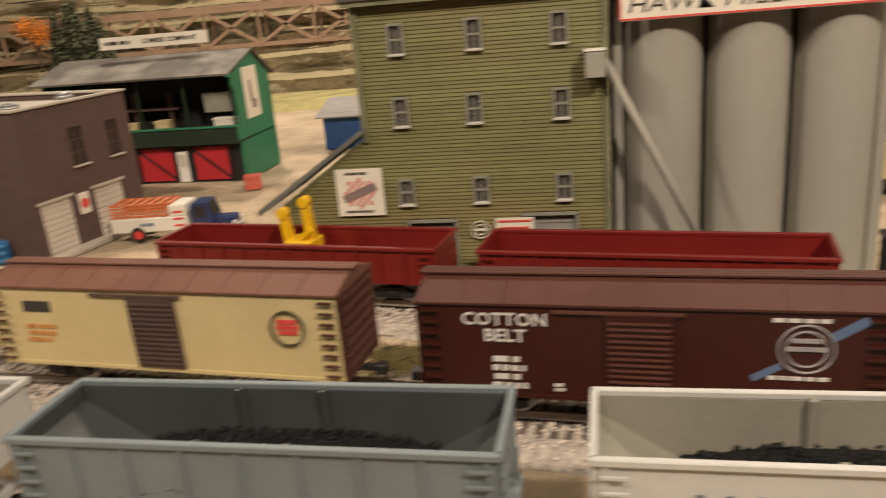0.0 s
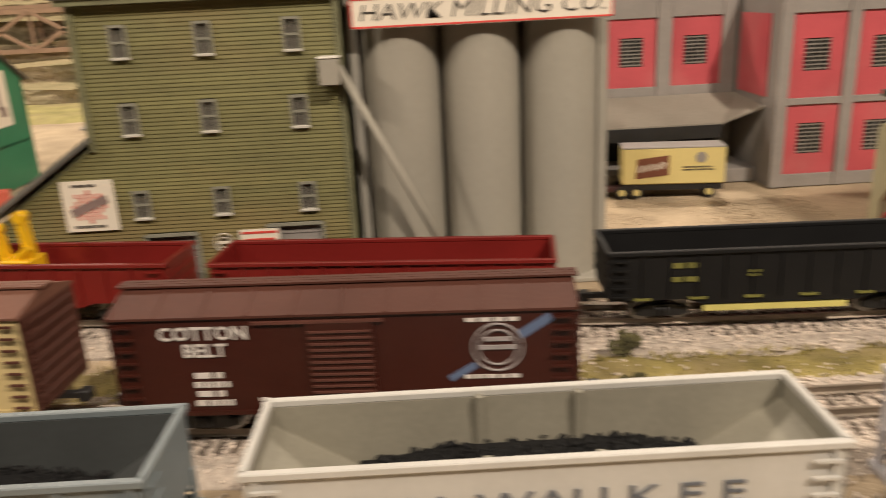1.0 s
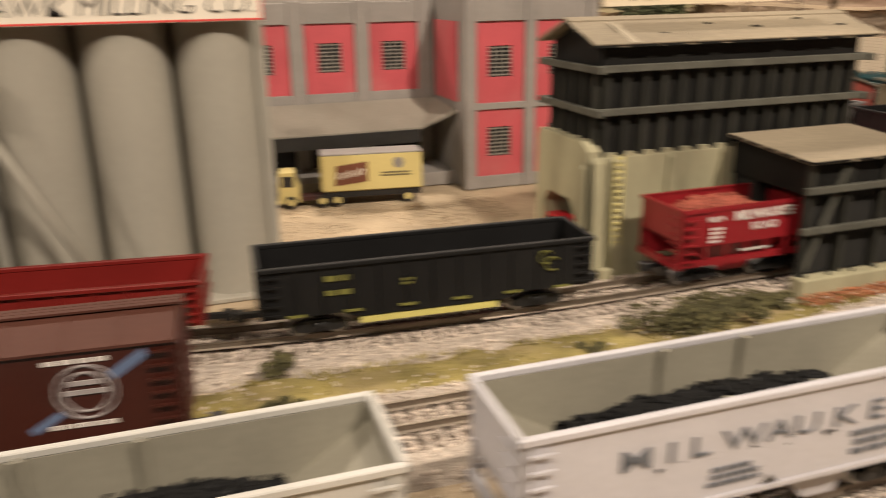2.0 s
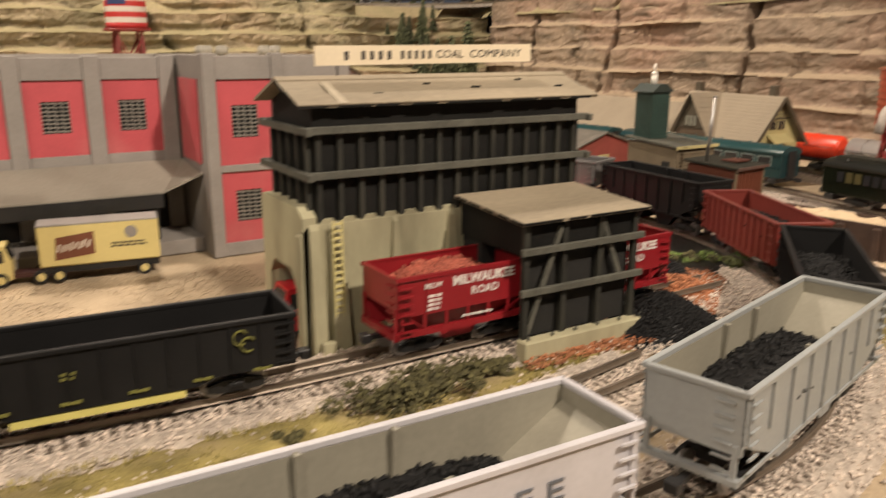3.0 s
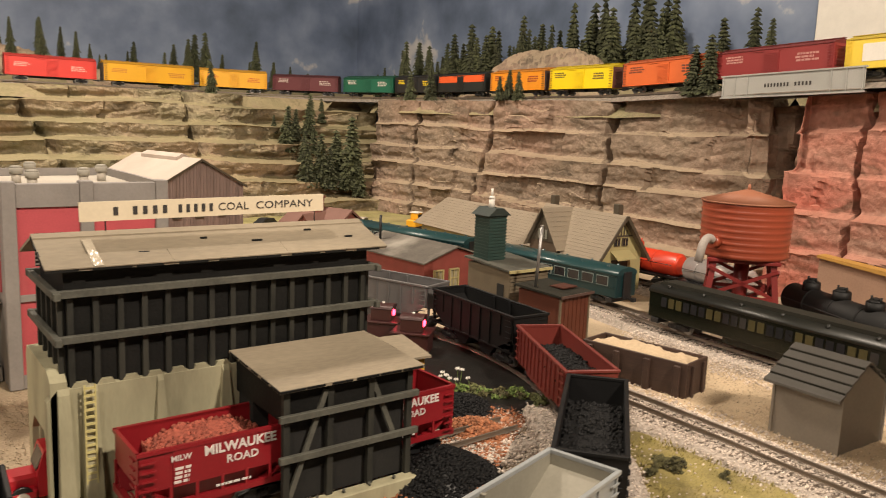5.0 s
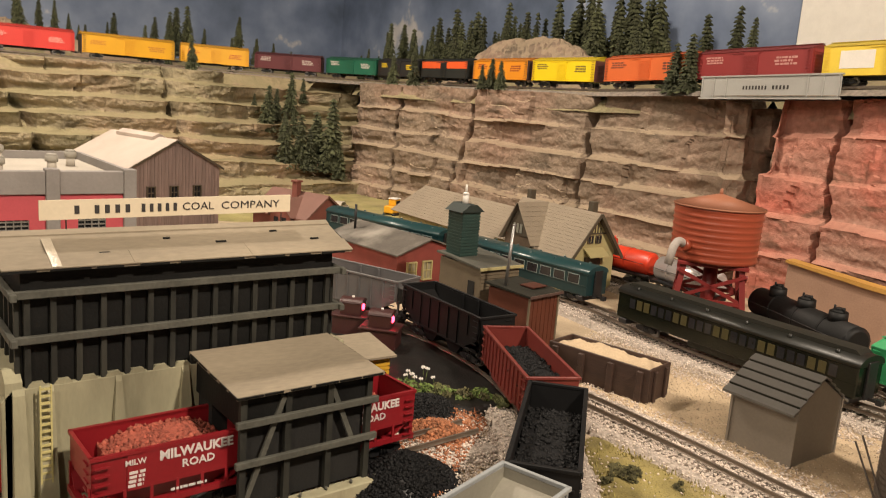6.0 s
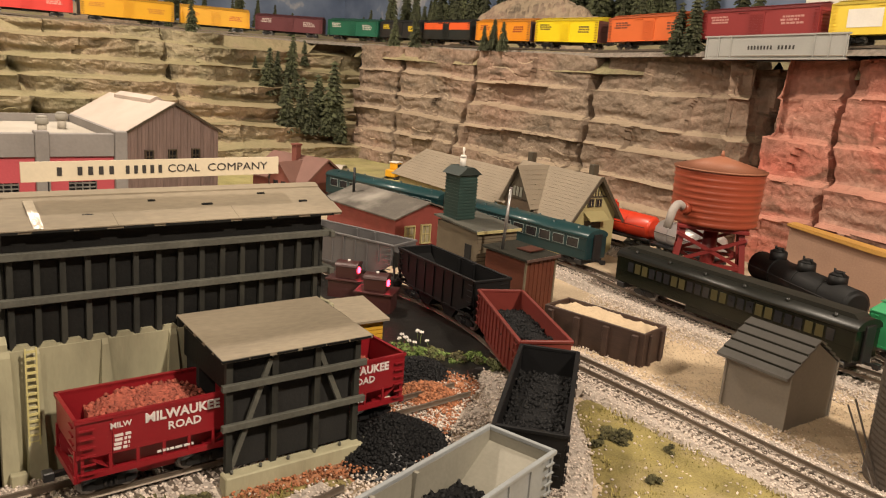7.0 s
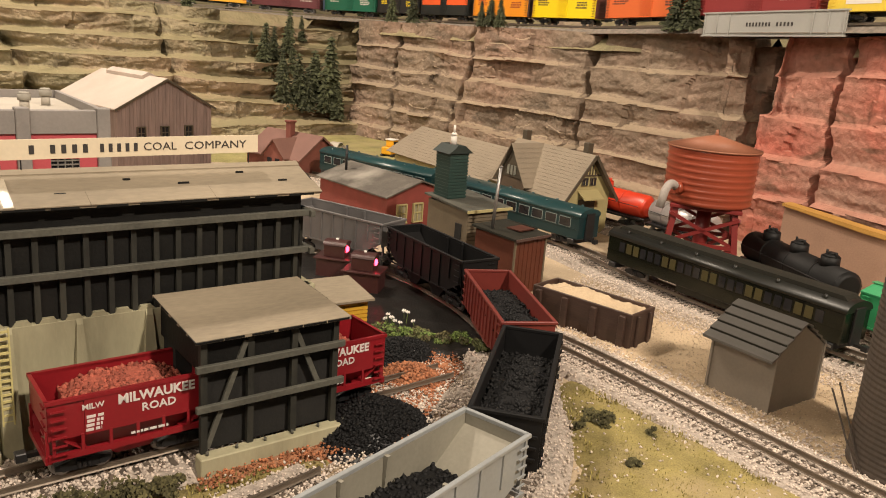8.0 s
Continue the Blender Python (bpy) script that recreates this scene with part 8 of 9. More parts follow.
def gable_house(name, at, hw, L, e, pk, wall, roof, label, cat, win=None, chimney=None, over=0.006, trimm=None):
    """A gabled house; its gable end with windows looks along -y, its ridge runs along y."""
    t = thing(name, at, label, cat)
    for y0 in (0.0, L - 0.003):
        part("gable_wall", prism(BM(), ((-hw, 0), (hw, 0), (hw, e), (0, pk - 0.002), (-hw, e)), "y", y0, y0 + 0.003), wall, t)
    for s in (-1, 1):
        part("side_wall", box(BM(), min(s * hw, s * (hw - 0.003)), 0.003, 0, max(s * hw, s * (hw - 0.003)), L - 0.003, e), wall, t)
        k = (pk - e) / hw
        part("roof_slope", prism(BM(), ((s * (hw + over), e - over * k), (0, pk), (0, pk + 0.0025), (s * (hw + over), e - over * k + 0.0022)), "y", -over, L + over), roof, t)
        if trimm:
            bm = BM()
            bar(bm, (s * (hw + over), -over - 0.0008, e - over * k), (0, -over - 0.0008, pk), 0.0014, 0.004)
            part("bargeboard", bm, trimm, t)
    for x, z, w, h in win or ():
        sash_window(t, x, z, w, h, -0.0022, frame_mat=trimm or DEPOTWALL, pane_mat=GLASSDARK if trimm else PALEPANE)
    if chimney:
        cx, cy, ch = chimney
        part("chimney", box(BM(), cx - 0.007, cy - 0.007, pk - 0.02, cx + 0.007, cy + 0.007, pk + ch, 0.0008), wall, t)
        part("chimney_cap", box(BM(), cx - 0.009, cy - 0.009, pk + ch, cx + 0.009, cy + 0.009, pk + ch + 0.004, 0.0006), wall, t)
    return t


fh = gable_house("freight_house", pose(1.652, 1.525, 0, 0, 0, 4), 0.064, 0.185, 0.058, 0.078, BRICKP, SLATE, "red brick freight house with a patchy grey roof", "freight house",
                 win=((-0.036, 0.016, 0.016, 0.027), (-0.004, 0.016, 0.016, 0.027)), trimm=None)
part("side_porch_roof", prism(BM(), ((0.064, 0.060), (0.100, 0.054), (0.100, 0.0515), (0.064, 0.0575)), "y", -0.002, 0.035), BROWNROOF, fh)
part("stovepipe", rod(BM(), (-0.03, 0.16, 0.068), (-0.03, 0.16, 0.112), 0.0022, n=10), BLACKMETAL, fh)
PINKHOUSE = mat("cottage_brick", (0.19, 0.062, 0.045), 0.7, var=0.15, scale=40, bump=0.3)
PINKROOF = mat("cottage_roof", (0.16, 0.078, 0.06), 0.7, var=0.12, scale=30, bump=0.3)
bc = gable_house("brick_cottage", pose(1.725, 1.98, 0, 0, 0, 18), 0.062, 0.15, 0.040, 0.082, PINKHOUSE, PINKROOF, "dull red brick cottage with a brick chimney", "cottage", chimney=(-0.012, 0.075, 0.022), trimm=PINKROOF)
# its cross gable and the low porch below it
for k in (-1, 1):
    part("cross_roof", prism(BM(), ((0.055 + k * 0.034, 0.037), (0.055, 0.0735), (0.055, 0.0760), (0.055 + k * 0.034, 0.0395)), "x", -0.082, -0.006), PINKROOF, bc)
part("cross_gable", prism(BM(), ((0.026, 0), (0.084, 0), (0.084, 0.042), (0.055, 0.073), (0.026, 0.042)), "x", -0.077, -0.074), PINKHOUSE, bc)
for y in (0.044, 0.066):
    part("window", box(BM(), -0.0785, y - 0.006, 0.016, -0.077, y + 0.006, 0.037), GLASSDARK, bc)
BARNGREY = mat("barn_weathered_board", (0.20, 0.145, 0.13), 0.8, var=0.28, scale=60, fine=300, bump=0.4, stretch=(1.5, 1.5, 0.15))
BARNROOF = mat("barn_roof_pale", (0.44, 0.37, 0.32), 0.7, var=0.12, scale=15, bump=0.2, dirt=(0.32, 0.27, 0.22), dirt_amt=0.4)
bn = gable_house("weathered_barn", pose(1.437, 2.06, 0, 0, 0, 12), 0.098, 0.24, 0.130, 0.182, BARNGREY, BARNROOF, "weathered grey-brown board barn with a pale roof", "barn",
                 win=((-0.052, 0.072, 0.014, 0.022), (-0.004, 0.072, 0.014, 0.022), (0.046, 0.072, 0.014, 0.022)), trimm=DEPOTTRIM)
for k in range(27):
    x = -0.095 + k * 0.0073
    z0 = 0.098 if any(abs(x - c) < 0.010 for c in (-0.052, -0.004, 0.046)) else 0.0
    part("board_batten", box(BM(), x - 0.0006, -0.0008, z0, x + 0.0006, 0.0002, 0.129 + (1 - abs(x) / 0.098) * 0.048), BARNGREY, bn)
part("ridge_monitor", prism(BM(), ((-0.014, 0.1765), (0.014, 0.1765), (0.014, 0.184), (0, 0.191), (-0.014, 0.184)), "y", 0.06, 0.20), BARNROOF, bn)


# switch tower, lean-to and brown shanty
GREENBOARD = mat("switch_tower_green", (0.021, 0.050, 0.042), 0.6, var=0.14, scale=40, bump=0.2)
TANBOARD = mat("lean_to_tan", (0.145, 0.115, 0.075), 0.7, var=0.14, scale=40, bump=0.2)
SHANTY = mat("shanty_brown", (0.10, 0.026, 0.012), 0.6, var=0.15, scale=40, bump=0.2)


LOWGREEN = mat("switch_tower_roof_green", (0.018, 0.028, 0.024), 0.7, var=0.2, scale=40, bump=0.2)


def switch_tower():
    t = thing("switch_tower", pose(1.5915, 1.34, 0), "tan switch house with a narrow green tower on top", "switch tower")
    part("base_wall", box(BM(), -0.0275, -0.040, 0, 0.0405, 0.045, 0.086, 0.0006), TANBOARD, t)
    for k in range(17):
        part("siding_board", box(BM(), -0.0272, -0.0412, 0.004 + k * 0.0048, 0.0402, -0.0398, 0.0078 + k * 0.0048), TANBOARD, t)
    part("base_roof", prism(BM(), ((-0.044, 0.0845), (0.049, 0.0905), (0.049, 0.0930), (-0.044, 0.0870)), "x", -0.0315, 0.0440), BEAM, t)
    part("fascia", box(BM(), -0.0318, -0.0455, 0.0832, 0.0443, -0.0440, 0.0868), DEPOTWALL, t)
    # Near-black panel painted as the shade in the door opening.
    part("doorway", box(BM(), -0.0290, -0.030, 0.020, -0.0270, -0.018, 0.066), SHADEIN, t)
    part("tower_shaft", box(BM(), -0.0225, 0.010, 0.0885, 0.0075, 0.040, 0.152, 0.0005), GREENBOARD, t)
    for k in range(14):
        part("siding_board", box(BM(), -0.0230, 0.0092, 0.092 + k * 0.0043, 0.0080, 0.0102, 0.0943 + k * 0.0043), GREENBOARD, t)
        part("siding_board", box(BM(), -0.0233, 0.0100, 0.092 + k * 0.0043, -0.0223, 0.0402, 0.0943 + k * 0.0043), GREENBOARD, t)
    bm = BM()
    v = [bm.verts.new((x - 0.0075, y + 0.025, z)) for x, y, z in ((-0.020, -0.0185, 0.151), (0.020, -0.0185, 0.151), (0.020, 0.0185, 0.151), (-0.020, 0.0185, 0.151), (-0.006, -0.0185, 0.161), (0.006, -0.0185, 0.161), (-0.006, 0.0185, 0.161), (0.006, 0.0185, 0.161))]
    for f in ((0, 1, 5, 4), (2, 3, 6, 7), (1, 2, 7, 5), (3, 0, 4, 6), (4, 5, 7, 6), (3, 2, 1, 0)):
        bm.faces.new([v[i] for i in f])
    part("tower_roof", bm, LOWGREEN, t)
    bm = BM()
    fx, fy = -0.0075, 0.025
    rod(bm, (fx, fy, 0.159), (fx, fy, 0.173), 0.0042, n=12)
    rod(bm, (fx, fy, 0.173), (fx, fy, 0.176), 0.0052, 0.0030, 12)
    rod(bm, (fx, fy, 0.176), (fx, fy, 0.186), 0.0016, n=8)
    part("finial", bm, WHITE, t, "white finial")
    return t


switch_tower()


def shanty():
    t = thing("brown_shanty", pose(1.589, 1.244, 0, 0, 0, 6), "rust brown wooden shanty with a flat tarred roof", "shanty")
    part("wall", box(BM(), -0.028, -0.0335, 0, 0.028, 0.0335, 0.070, 0.0006), SHANTY, t)
    for x, y in ((-0.028, -0.0335), (0.028, -0.0335)):
        part("corner_board", box(BM(), x - 0.0012, y - 0.0012, 0, x + 0.0012, y + 0.0012, 0.070), TANBOARD, t)
    for k in range(1, 7):
        part("board_batten", box(BM(), -0.028 + k * 0.008, -0.0342, 0.002, -0.0272 + k * 0.008, -0.0334, 0.069), SHANTY, t)
    part("roof", prism(BM(), ((-0.0375, 0.0690), (0.0375, 0.0725), (0.0375, 0.0752), (-0.0375, 0.0716)), "x", -0.032, 0.032), SOOTSHADE, t)
    part("roof_edge", box(BM(), -0.0322, -0.0385, 0.0686, 0.0322, -0.0374, 0.0718), DKBROWN, t)
    part("roof_patch", box(BM(), -0.004, -0.018, 0.0742, 0.024, 0.004, 0.0756), BROWNROOF, t)
    part("lamp_pole", rod(BM(), (-0.022, 0.012, 0.070), (-0.018, 0.010, 0.150), 0.0021, 0.0019, 10), STEEL, t, "grey steel pole")
    part("pole_cap", rod(BM(), (-0.018, 0.010, 0.150), (-0.018, 0.010, 0.1515), 0.0024, n=10), STEEL, t)
    return t


shanty()

# two signal huts with red lamps
REDGLOW = glow("red_signal_lamp", (1.0, 0.03, 0.06), 14.0)
HUTRED = mat("signal_hut_maroon", (0.05, 0.016, 0.015), 0.4, var=0.15, scale=30)


def signal_hut(at, label):
    t = thing("signal_hut", at, label, "signal hut", "signal huts")
    part("base", box(BM(), -0.020, -0.016, 0, 0.022, 0.016, 0.026, 0.0008), HUTRED, t)
    part("base_lid", box(BM(), -0.0225, -0.0185, 0.026, 0.0245, 0.0185, 0.0285, 0.0005), HUTRED, t)
    part("lamp_house", box(BM(), -0.012, -0.0115, 0.0285, 0.014, 0.0115, 0.043, 0.0005), HUTRED, t)
    prof = [(0.0125 * math.cos(a), 0.043 + 0.005 * math.sin(a)) for a in [math.pi * k / 8 for k in range(9)]]
    part("lamp_roof", prism(BM(), [(p[0], p[1]) for p in prof], "x", -0.013, 0.015), HUTRED, t)
    part("lens", rod(BM(), (0.0138, -0.002, 0.038), (0.0158, -0.002, 0.038), 0.0044, 0.0034, 14), REDGLOW, t, "glowing red lens")
    part("roof_lens", rod(BM(), (0.001, 0, 0.0475), (0.001, 0, 0.0495), 0.0018, n=8), WHITE, t)
    return t


signal_hut(pose(1.404, 1.350, 0.003, 0, 0, -48), "maroon signal hut with a glowing red lamp")
signal_hut(pose(1.406, 1.289, 0.003, 0, 0, -48), "maroon signal hut with a glowing red lamp")


def yellow_shed():
    t = thing("yellow_shed", pose(1.300, 1.178, 0, 0, 0, -4), "small yellow board shed with a pale roof", "shed")
    y = mat("shed_yellow_board", (0.60, 0.34, 0.03), 0.6, var=0.1, scale=30)
    part("wall", box(BM(), -0.034, -0.018, 0, 0.029, 0.028, 0.046, 0.0005), y, t)
    for k in range(10):
        part("siding_board", box(BM(), -0.0342, -0.0190, 0.003 + k * 0.0042, 0.0300, -0.0178, 0.0062 + k * 0.0042), y, t)
        part("siding_board", box(BM(), 0.0288, -0.0180, 0.003 + k * 0.0042, 0.0302, 0.0282, 0.0062 + k * 0.0042), y, t)
    part("roof", prism(BM(), ((-0.025, 0.0462), (0.032, 0.0530), (0.032, 0.0552), (-0.025, 0.0484)), "x", -0.040, 0.034), TARPAPER, t)
    part("bench", box(BM(), 0.036, -0.016, 0, 0.044, 0.012, 0.012, 0.0005), HUTRED, t)
    return t


yellow_shed()


def truck_cab(parent, paint, x0, x1, w, h):
    part("cab", prism(BM(), ((x0, 0.006), (x1, 0.006), (x1, h * 0.62), (x1 - (x1 - x0) * 0.22, h), (x0 + 0.002, h), (x0, h * 0.9)), "y", -w, w), paint, parent)
    part("windscreen", prism(BM(), ((x1 + 0.0003, h * 0.64), (x1 - (x1 - x0) * 0.21, h * 0.95), (x1 - (x1 - x0) * 0.19, h * 0.95), (x1 + 0.0008, h * 0.64)), "y", -w * 0.8, w * 0.8), GLASSDARK, parent)
    for s in (-1, 1):
        part("side_window", box(BM(), x0 + 0.003, min(s * w, s * (w + 0.0004)), h * 0.60, x1 - (x1 - x0) * 0.28, max(s * w, s * (w + 0.0004)), h * 0.90), GLASSDARK, parent)


def wheel(parent, x, y, r, tw=0.0035, hub=None):
    w = new("wheel")
    w.parent = parent
    w.matrix_local = pose(x, y, r)
    s = math.copysign(1, y)
    part("tyre", rod(BM(), (0, -tw / 2, 0), (0, tw / 2, 0), r, n=22), BLACKMETAL, w)
    part("rim", rod(BM(), (0, s * tw / 2, 0), (0, s * (tw / 2 + 0.0005), 0), r * 0.58, n=16), hub or WHITE, w)


def red_truck():
    t = thing("dump_truck", pose(0.995, 1.138, 0.001, 0, 0, 180), "red toy truck standing in the coal tower doorway", "truck", "trucks")
    red = mat("truck_red", (0.42, 0.015, 0.025), 0.3, var=0.06, scale=20, bump=0.03)
    part("hood", box(BM(), 0.010, -0.0095, 0.008, 0.034, 0.0095, 0.022, 0.0022), red, t)
    truck_cab(t, red, -0.008, 0.012, 0.0125, 0.038)
    part("fender", box(BM(), 0.012, -0.0150, 0.006, 0.032, 0.0150, 0.0135, 0.0018), red, t)
    part("bumper", box(BM(), 0.034, -0.014, 0.005, 0.0365, 0.014, 0.0085, 0.0005), STEEL, t)
    part("bed", box(BM(), -0.062, -0.0145, 0.011, -0.010, 0.0145, 0.030, 0.001), red, t)
    for s in (-1, 1):
        part("headlight", rod(BM(), (0.031, s * 0.0115, 0.0165), (0.0345, s * 0.0115, 0.0165), 0.0022, n=12), WHITE, t)
        for x in (0.022, -0.040):
            wheel(t, x, s * 0.0130, 0.0078)
    return t


red_truck()


def semi_truck():
    t = thing("semi_trailer_truck", pose(0.872, 1.386, 0, 0, 0, -8), "cream delivery semi-trailer truck at the loading dock", "truck", "trucks")
    c = mat("truck_cream", (0.62, 0.52, 0.22), 0.4, var=0.06, scale=20, bump=0.05)
    part("trailer_body", box(BM(), -0.026, -0.0165, 0.0155, 0.084, 0.0165, 0.0560, 0.0012), c, t)
    part("trailer_roof", box(BM(), -0.0265, -0.0170, 0.0552, 0.0845, 0.0170, 0.0570, 0.0008), STEEL, t)
    part("trailer_frame", box(BM(), -0.024, -0.014, 0.0085, 0.083, 0.014, 0.0155), BLACKMETAL, t)
    bm = BM()
    prism(bm, ((-0.012, 0.022), (0.024, 0.026), (0.024, 0.048), (-0.010, 0.044)), "y", -0.0171, -0.0164)
    part("advert_panel", bm, mat("advert_brown", (0.16, 0.055, 0.03), 0.5, var=0.1), t, "brown slanted advertising panel")
    for k in range(8):
        bm = BM()
        x, z = -0.0085 + k * 0.0039, 0.0325 + k * 0.0006
        bar(bm, (x - 0.0010, -0.0173, z - 0.0026 - 0.0012 * (k % 2)), (x + 0.0014, -0.0173, z + 0.0034 + 0.0014 * (k % 3 == 0)), 0.0004, 0.0016, up=(1, 0, 0))
        part("advert_stroke", bm, PAPER, t)
    part("advert_emblem", rod(BM(), (0.058, -0.0163, 0.045), (0.058, -0.0171, 0.045), 0.006, n=16), GREYCONC, t)
    lines_of_print(t, INK, 0.036, 0.080, 0.030, 0.036, -0.0166, 2, seed=5)
    truck_cab(t, c, -0.072, -0.050, 0.0145, 0.0390)
    part("tractor_frame", box(BM(), -0.072, -0.0085, 0.006, -0.010, 0.0085, 0.0105), HUTRED, t)
    part("bumper", box(BM(), -0.0745, -0.0145, 0.004, -0.072, 0.0145, 0.008, 0.0004), c, t)
    for s in (-1, 1):
        for x in (-0.060, -0.026, -0.010, 0.068):
            wheel(t, x, s * 0.0145, 0.0066, 0.004, c)
    t.scale = (0.93, 0.93, 0.93)
    return t


semi_truck()

# ---- west side: warehouse, lumber company, trestle ----
BRICKBROWN = mat("warehouse_brick", (0.088, 0.050, 0.042), 0.75, var=0.16, scale=40, fine=700, bump=0.35, stretch=(1, 1, 3))
COPING = mat("parapet_coping", (0.42, 0.37, 0.31), 0.8, var=0.1, scale=30)
DOORPALE = mat("roller_door_pale", (0.55, 0.48, 0.41), 0.6, var=0.08, scale=30, bump=0.1)


def mushroom_vent(parent, x, y, z, r=0.008):
    v = new("roof_vent")
    v.parent = parent
    v.matrix_local = pose(x, y, z)
    part("vent_pipe", rod(BM(), (0, 0, 0), (0, 0, 0.006), r * 0.6, n=12), STEEL, v)
    bm = BM()
    rod(bm, (0, 0, 0.005), (0, 0, 0.009), r, r * 0.9, 18)
    rod(bm, (0, 0, 0.009), (0, 0, 0.012), r * 0.9, r * 0.4, 18)
    part("vent_cap", bm, STEEL, v)


def warehouse():
    """Its face with the two doors looks along local -y; local x runs along that face."""
    t = thing("brick_warehouse", pose(0.050, 1.226, 0, 0, 0, 78), "dark brown brick warehouse with pale roller doors", "warehouse")
    L, D, H = 0.142, 0.24, 0.147
    doors = ((0.006, 0.044, 0.056), (0.074, 0.114, 0.056))
    wins = ((0.058, 0.076, 0.084, 0.122), (0.108, 0.124, 0.084, 0.121))
    xs = sorted({0.0, L, *[v for d in doors for v in d[:2]], *[v for w in wins for v in w[:2]]})
    for a, b in zip(xs, xs[1:]):
        m = (a + b) / 2
        cuts = sorted([(0.0, d[2]) for d in doors if d[0] <= m <= d[1]] + [(w[2], w[3]) for w in wins if w[0] <= m <= w[1]])
        z = 0.0
        for lo, hi in cuts + [(H, H)]:
            if lo - z > 1e-4:
                part("wall_bay", box(BM(), a, 0, z, b, 0.004, lo), BRICKBROWN, t)
            z = max(z, hi)
    part("side_wall", box(BM(), 0, 0.004, 0, 0.004, D, H), BRICKBROWN, t)
    part("side_wall", box(BM(), L - 0.004, 0.004, 0, L, D, H), BRICKBROWN, t)
    part("back_wall", box(BM(), 0.004, D - 0.004, 0, L - 0.004, D, H), BRICKBROWN, t)
    part("roof", box(BM(), 0.004, 0.004, H - 0.010, L - 0.004, D - 0.004, H - 0.006), ROOFGREY, t)
    for b in ((-0.002, -0.002, L + 0.002, 0.006), (-0.002, D - 0.006, L + 0.002, D + 0.002), (-0.002, 0.006, 0.006, D - 0.006), (L - 0.006, 0.006, L + 0.002, D - 0.006)):
        part("coping", box(BM(), b[0], b[1], H, b[2], b[3], H + 0.0025, 0.0004), COPING, t)
    for a, b, z in doors:
        d = new("roller_door")
        d.parent = t
        for k in range(10):
            part("door_slat", box(BM(), a, 0.0012, z * k / 10 + 0.0002, b, 0.0030, z * (k + 1) / 10 - 0.0002), DOORPALE, d)
        part("lintel", box(BM(), a - 0.003, -0.0012, z, b + 0.003, 0.001, z + 0.003), COPING, d)
    for a, b, z0, z1 in wins:
        w = new("window")
        w.parent = t
        part("pane", box(BM(), a, 0.002, z0, b, 0.003, z1), mat("brown_pane", (0.030, 0.017, 0.014), 0.3, var=0.3, scale=60, bump=0.0), w)
        part("sill", box(BM(), a - 0.002, -0.003, z0 - 0.002, b + 0.002, 0.002, z0, 0.0003), COPING, w)
        for k in (1, 2):
            part("glazing_bar", box(BM(), a, 0.0010, z0 + (z1 - z0) * k / 3 - 0.0005, b, 0.002, z0 + (z1 - z0) * k / 3 + 0.0005), DKBROWN, w)
        part("glazing_bar", box(BM(), (a + b) / 2 - 0.0005, 0.0008, z0, (a + b) / 2 + 0.0005, 0.0018, z1), DKBROWN, w)
    s = new("wall_sign")
    s.parent = t
    part("plate", box(BM(), 0.052, -0.0010, 0.034, 0.066, 0.0, 0.056, 0.0002), PAPER, s, "small white and red wall sign")
    part("plate_mark", rod(BM(), (0.059, -0.0008, 0.045), (0.059, -0.0016, 0.045), 0.0052, n=14), REDINK, s)
    part("dock_step", box(BM(), -0.002, -0.014, 0, L * 0.86, 0, 0.005, 0.0006), COPING, t)
    for x, y in ((0.028, 0.035), (0.105, 0.045), (0.075, 0.14)):
        mushroom_vent(t, x, y, H - 0.006, 0.010)
    return t


warehouse()

LUMGREEN = mat("lumber_green_board", (0.025, 0.17, 0.085), 0.5, var=0.12, scale=30, bump=0.15)
LUMDARK = mat("lumber_dark_green", (0.009, 0.020, 0.009), 0.6, var=0.2, scale=30)
LUMRED = mat("barn_door_red", (0.42, 0.020, 0.028), 0.5, var=0.1, scale=30)


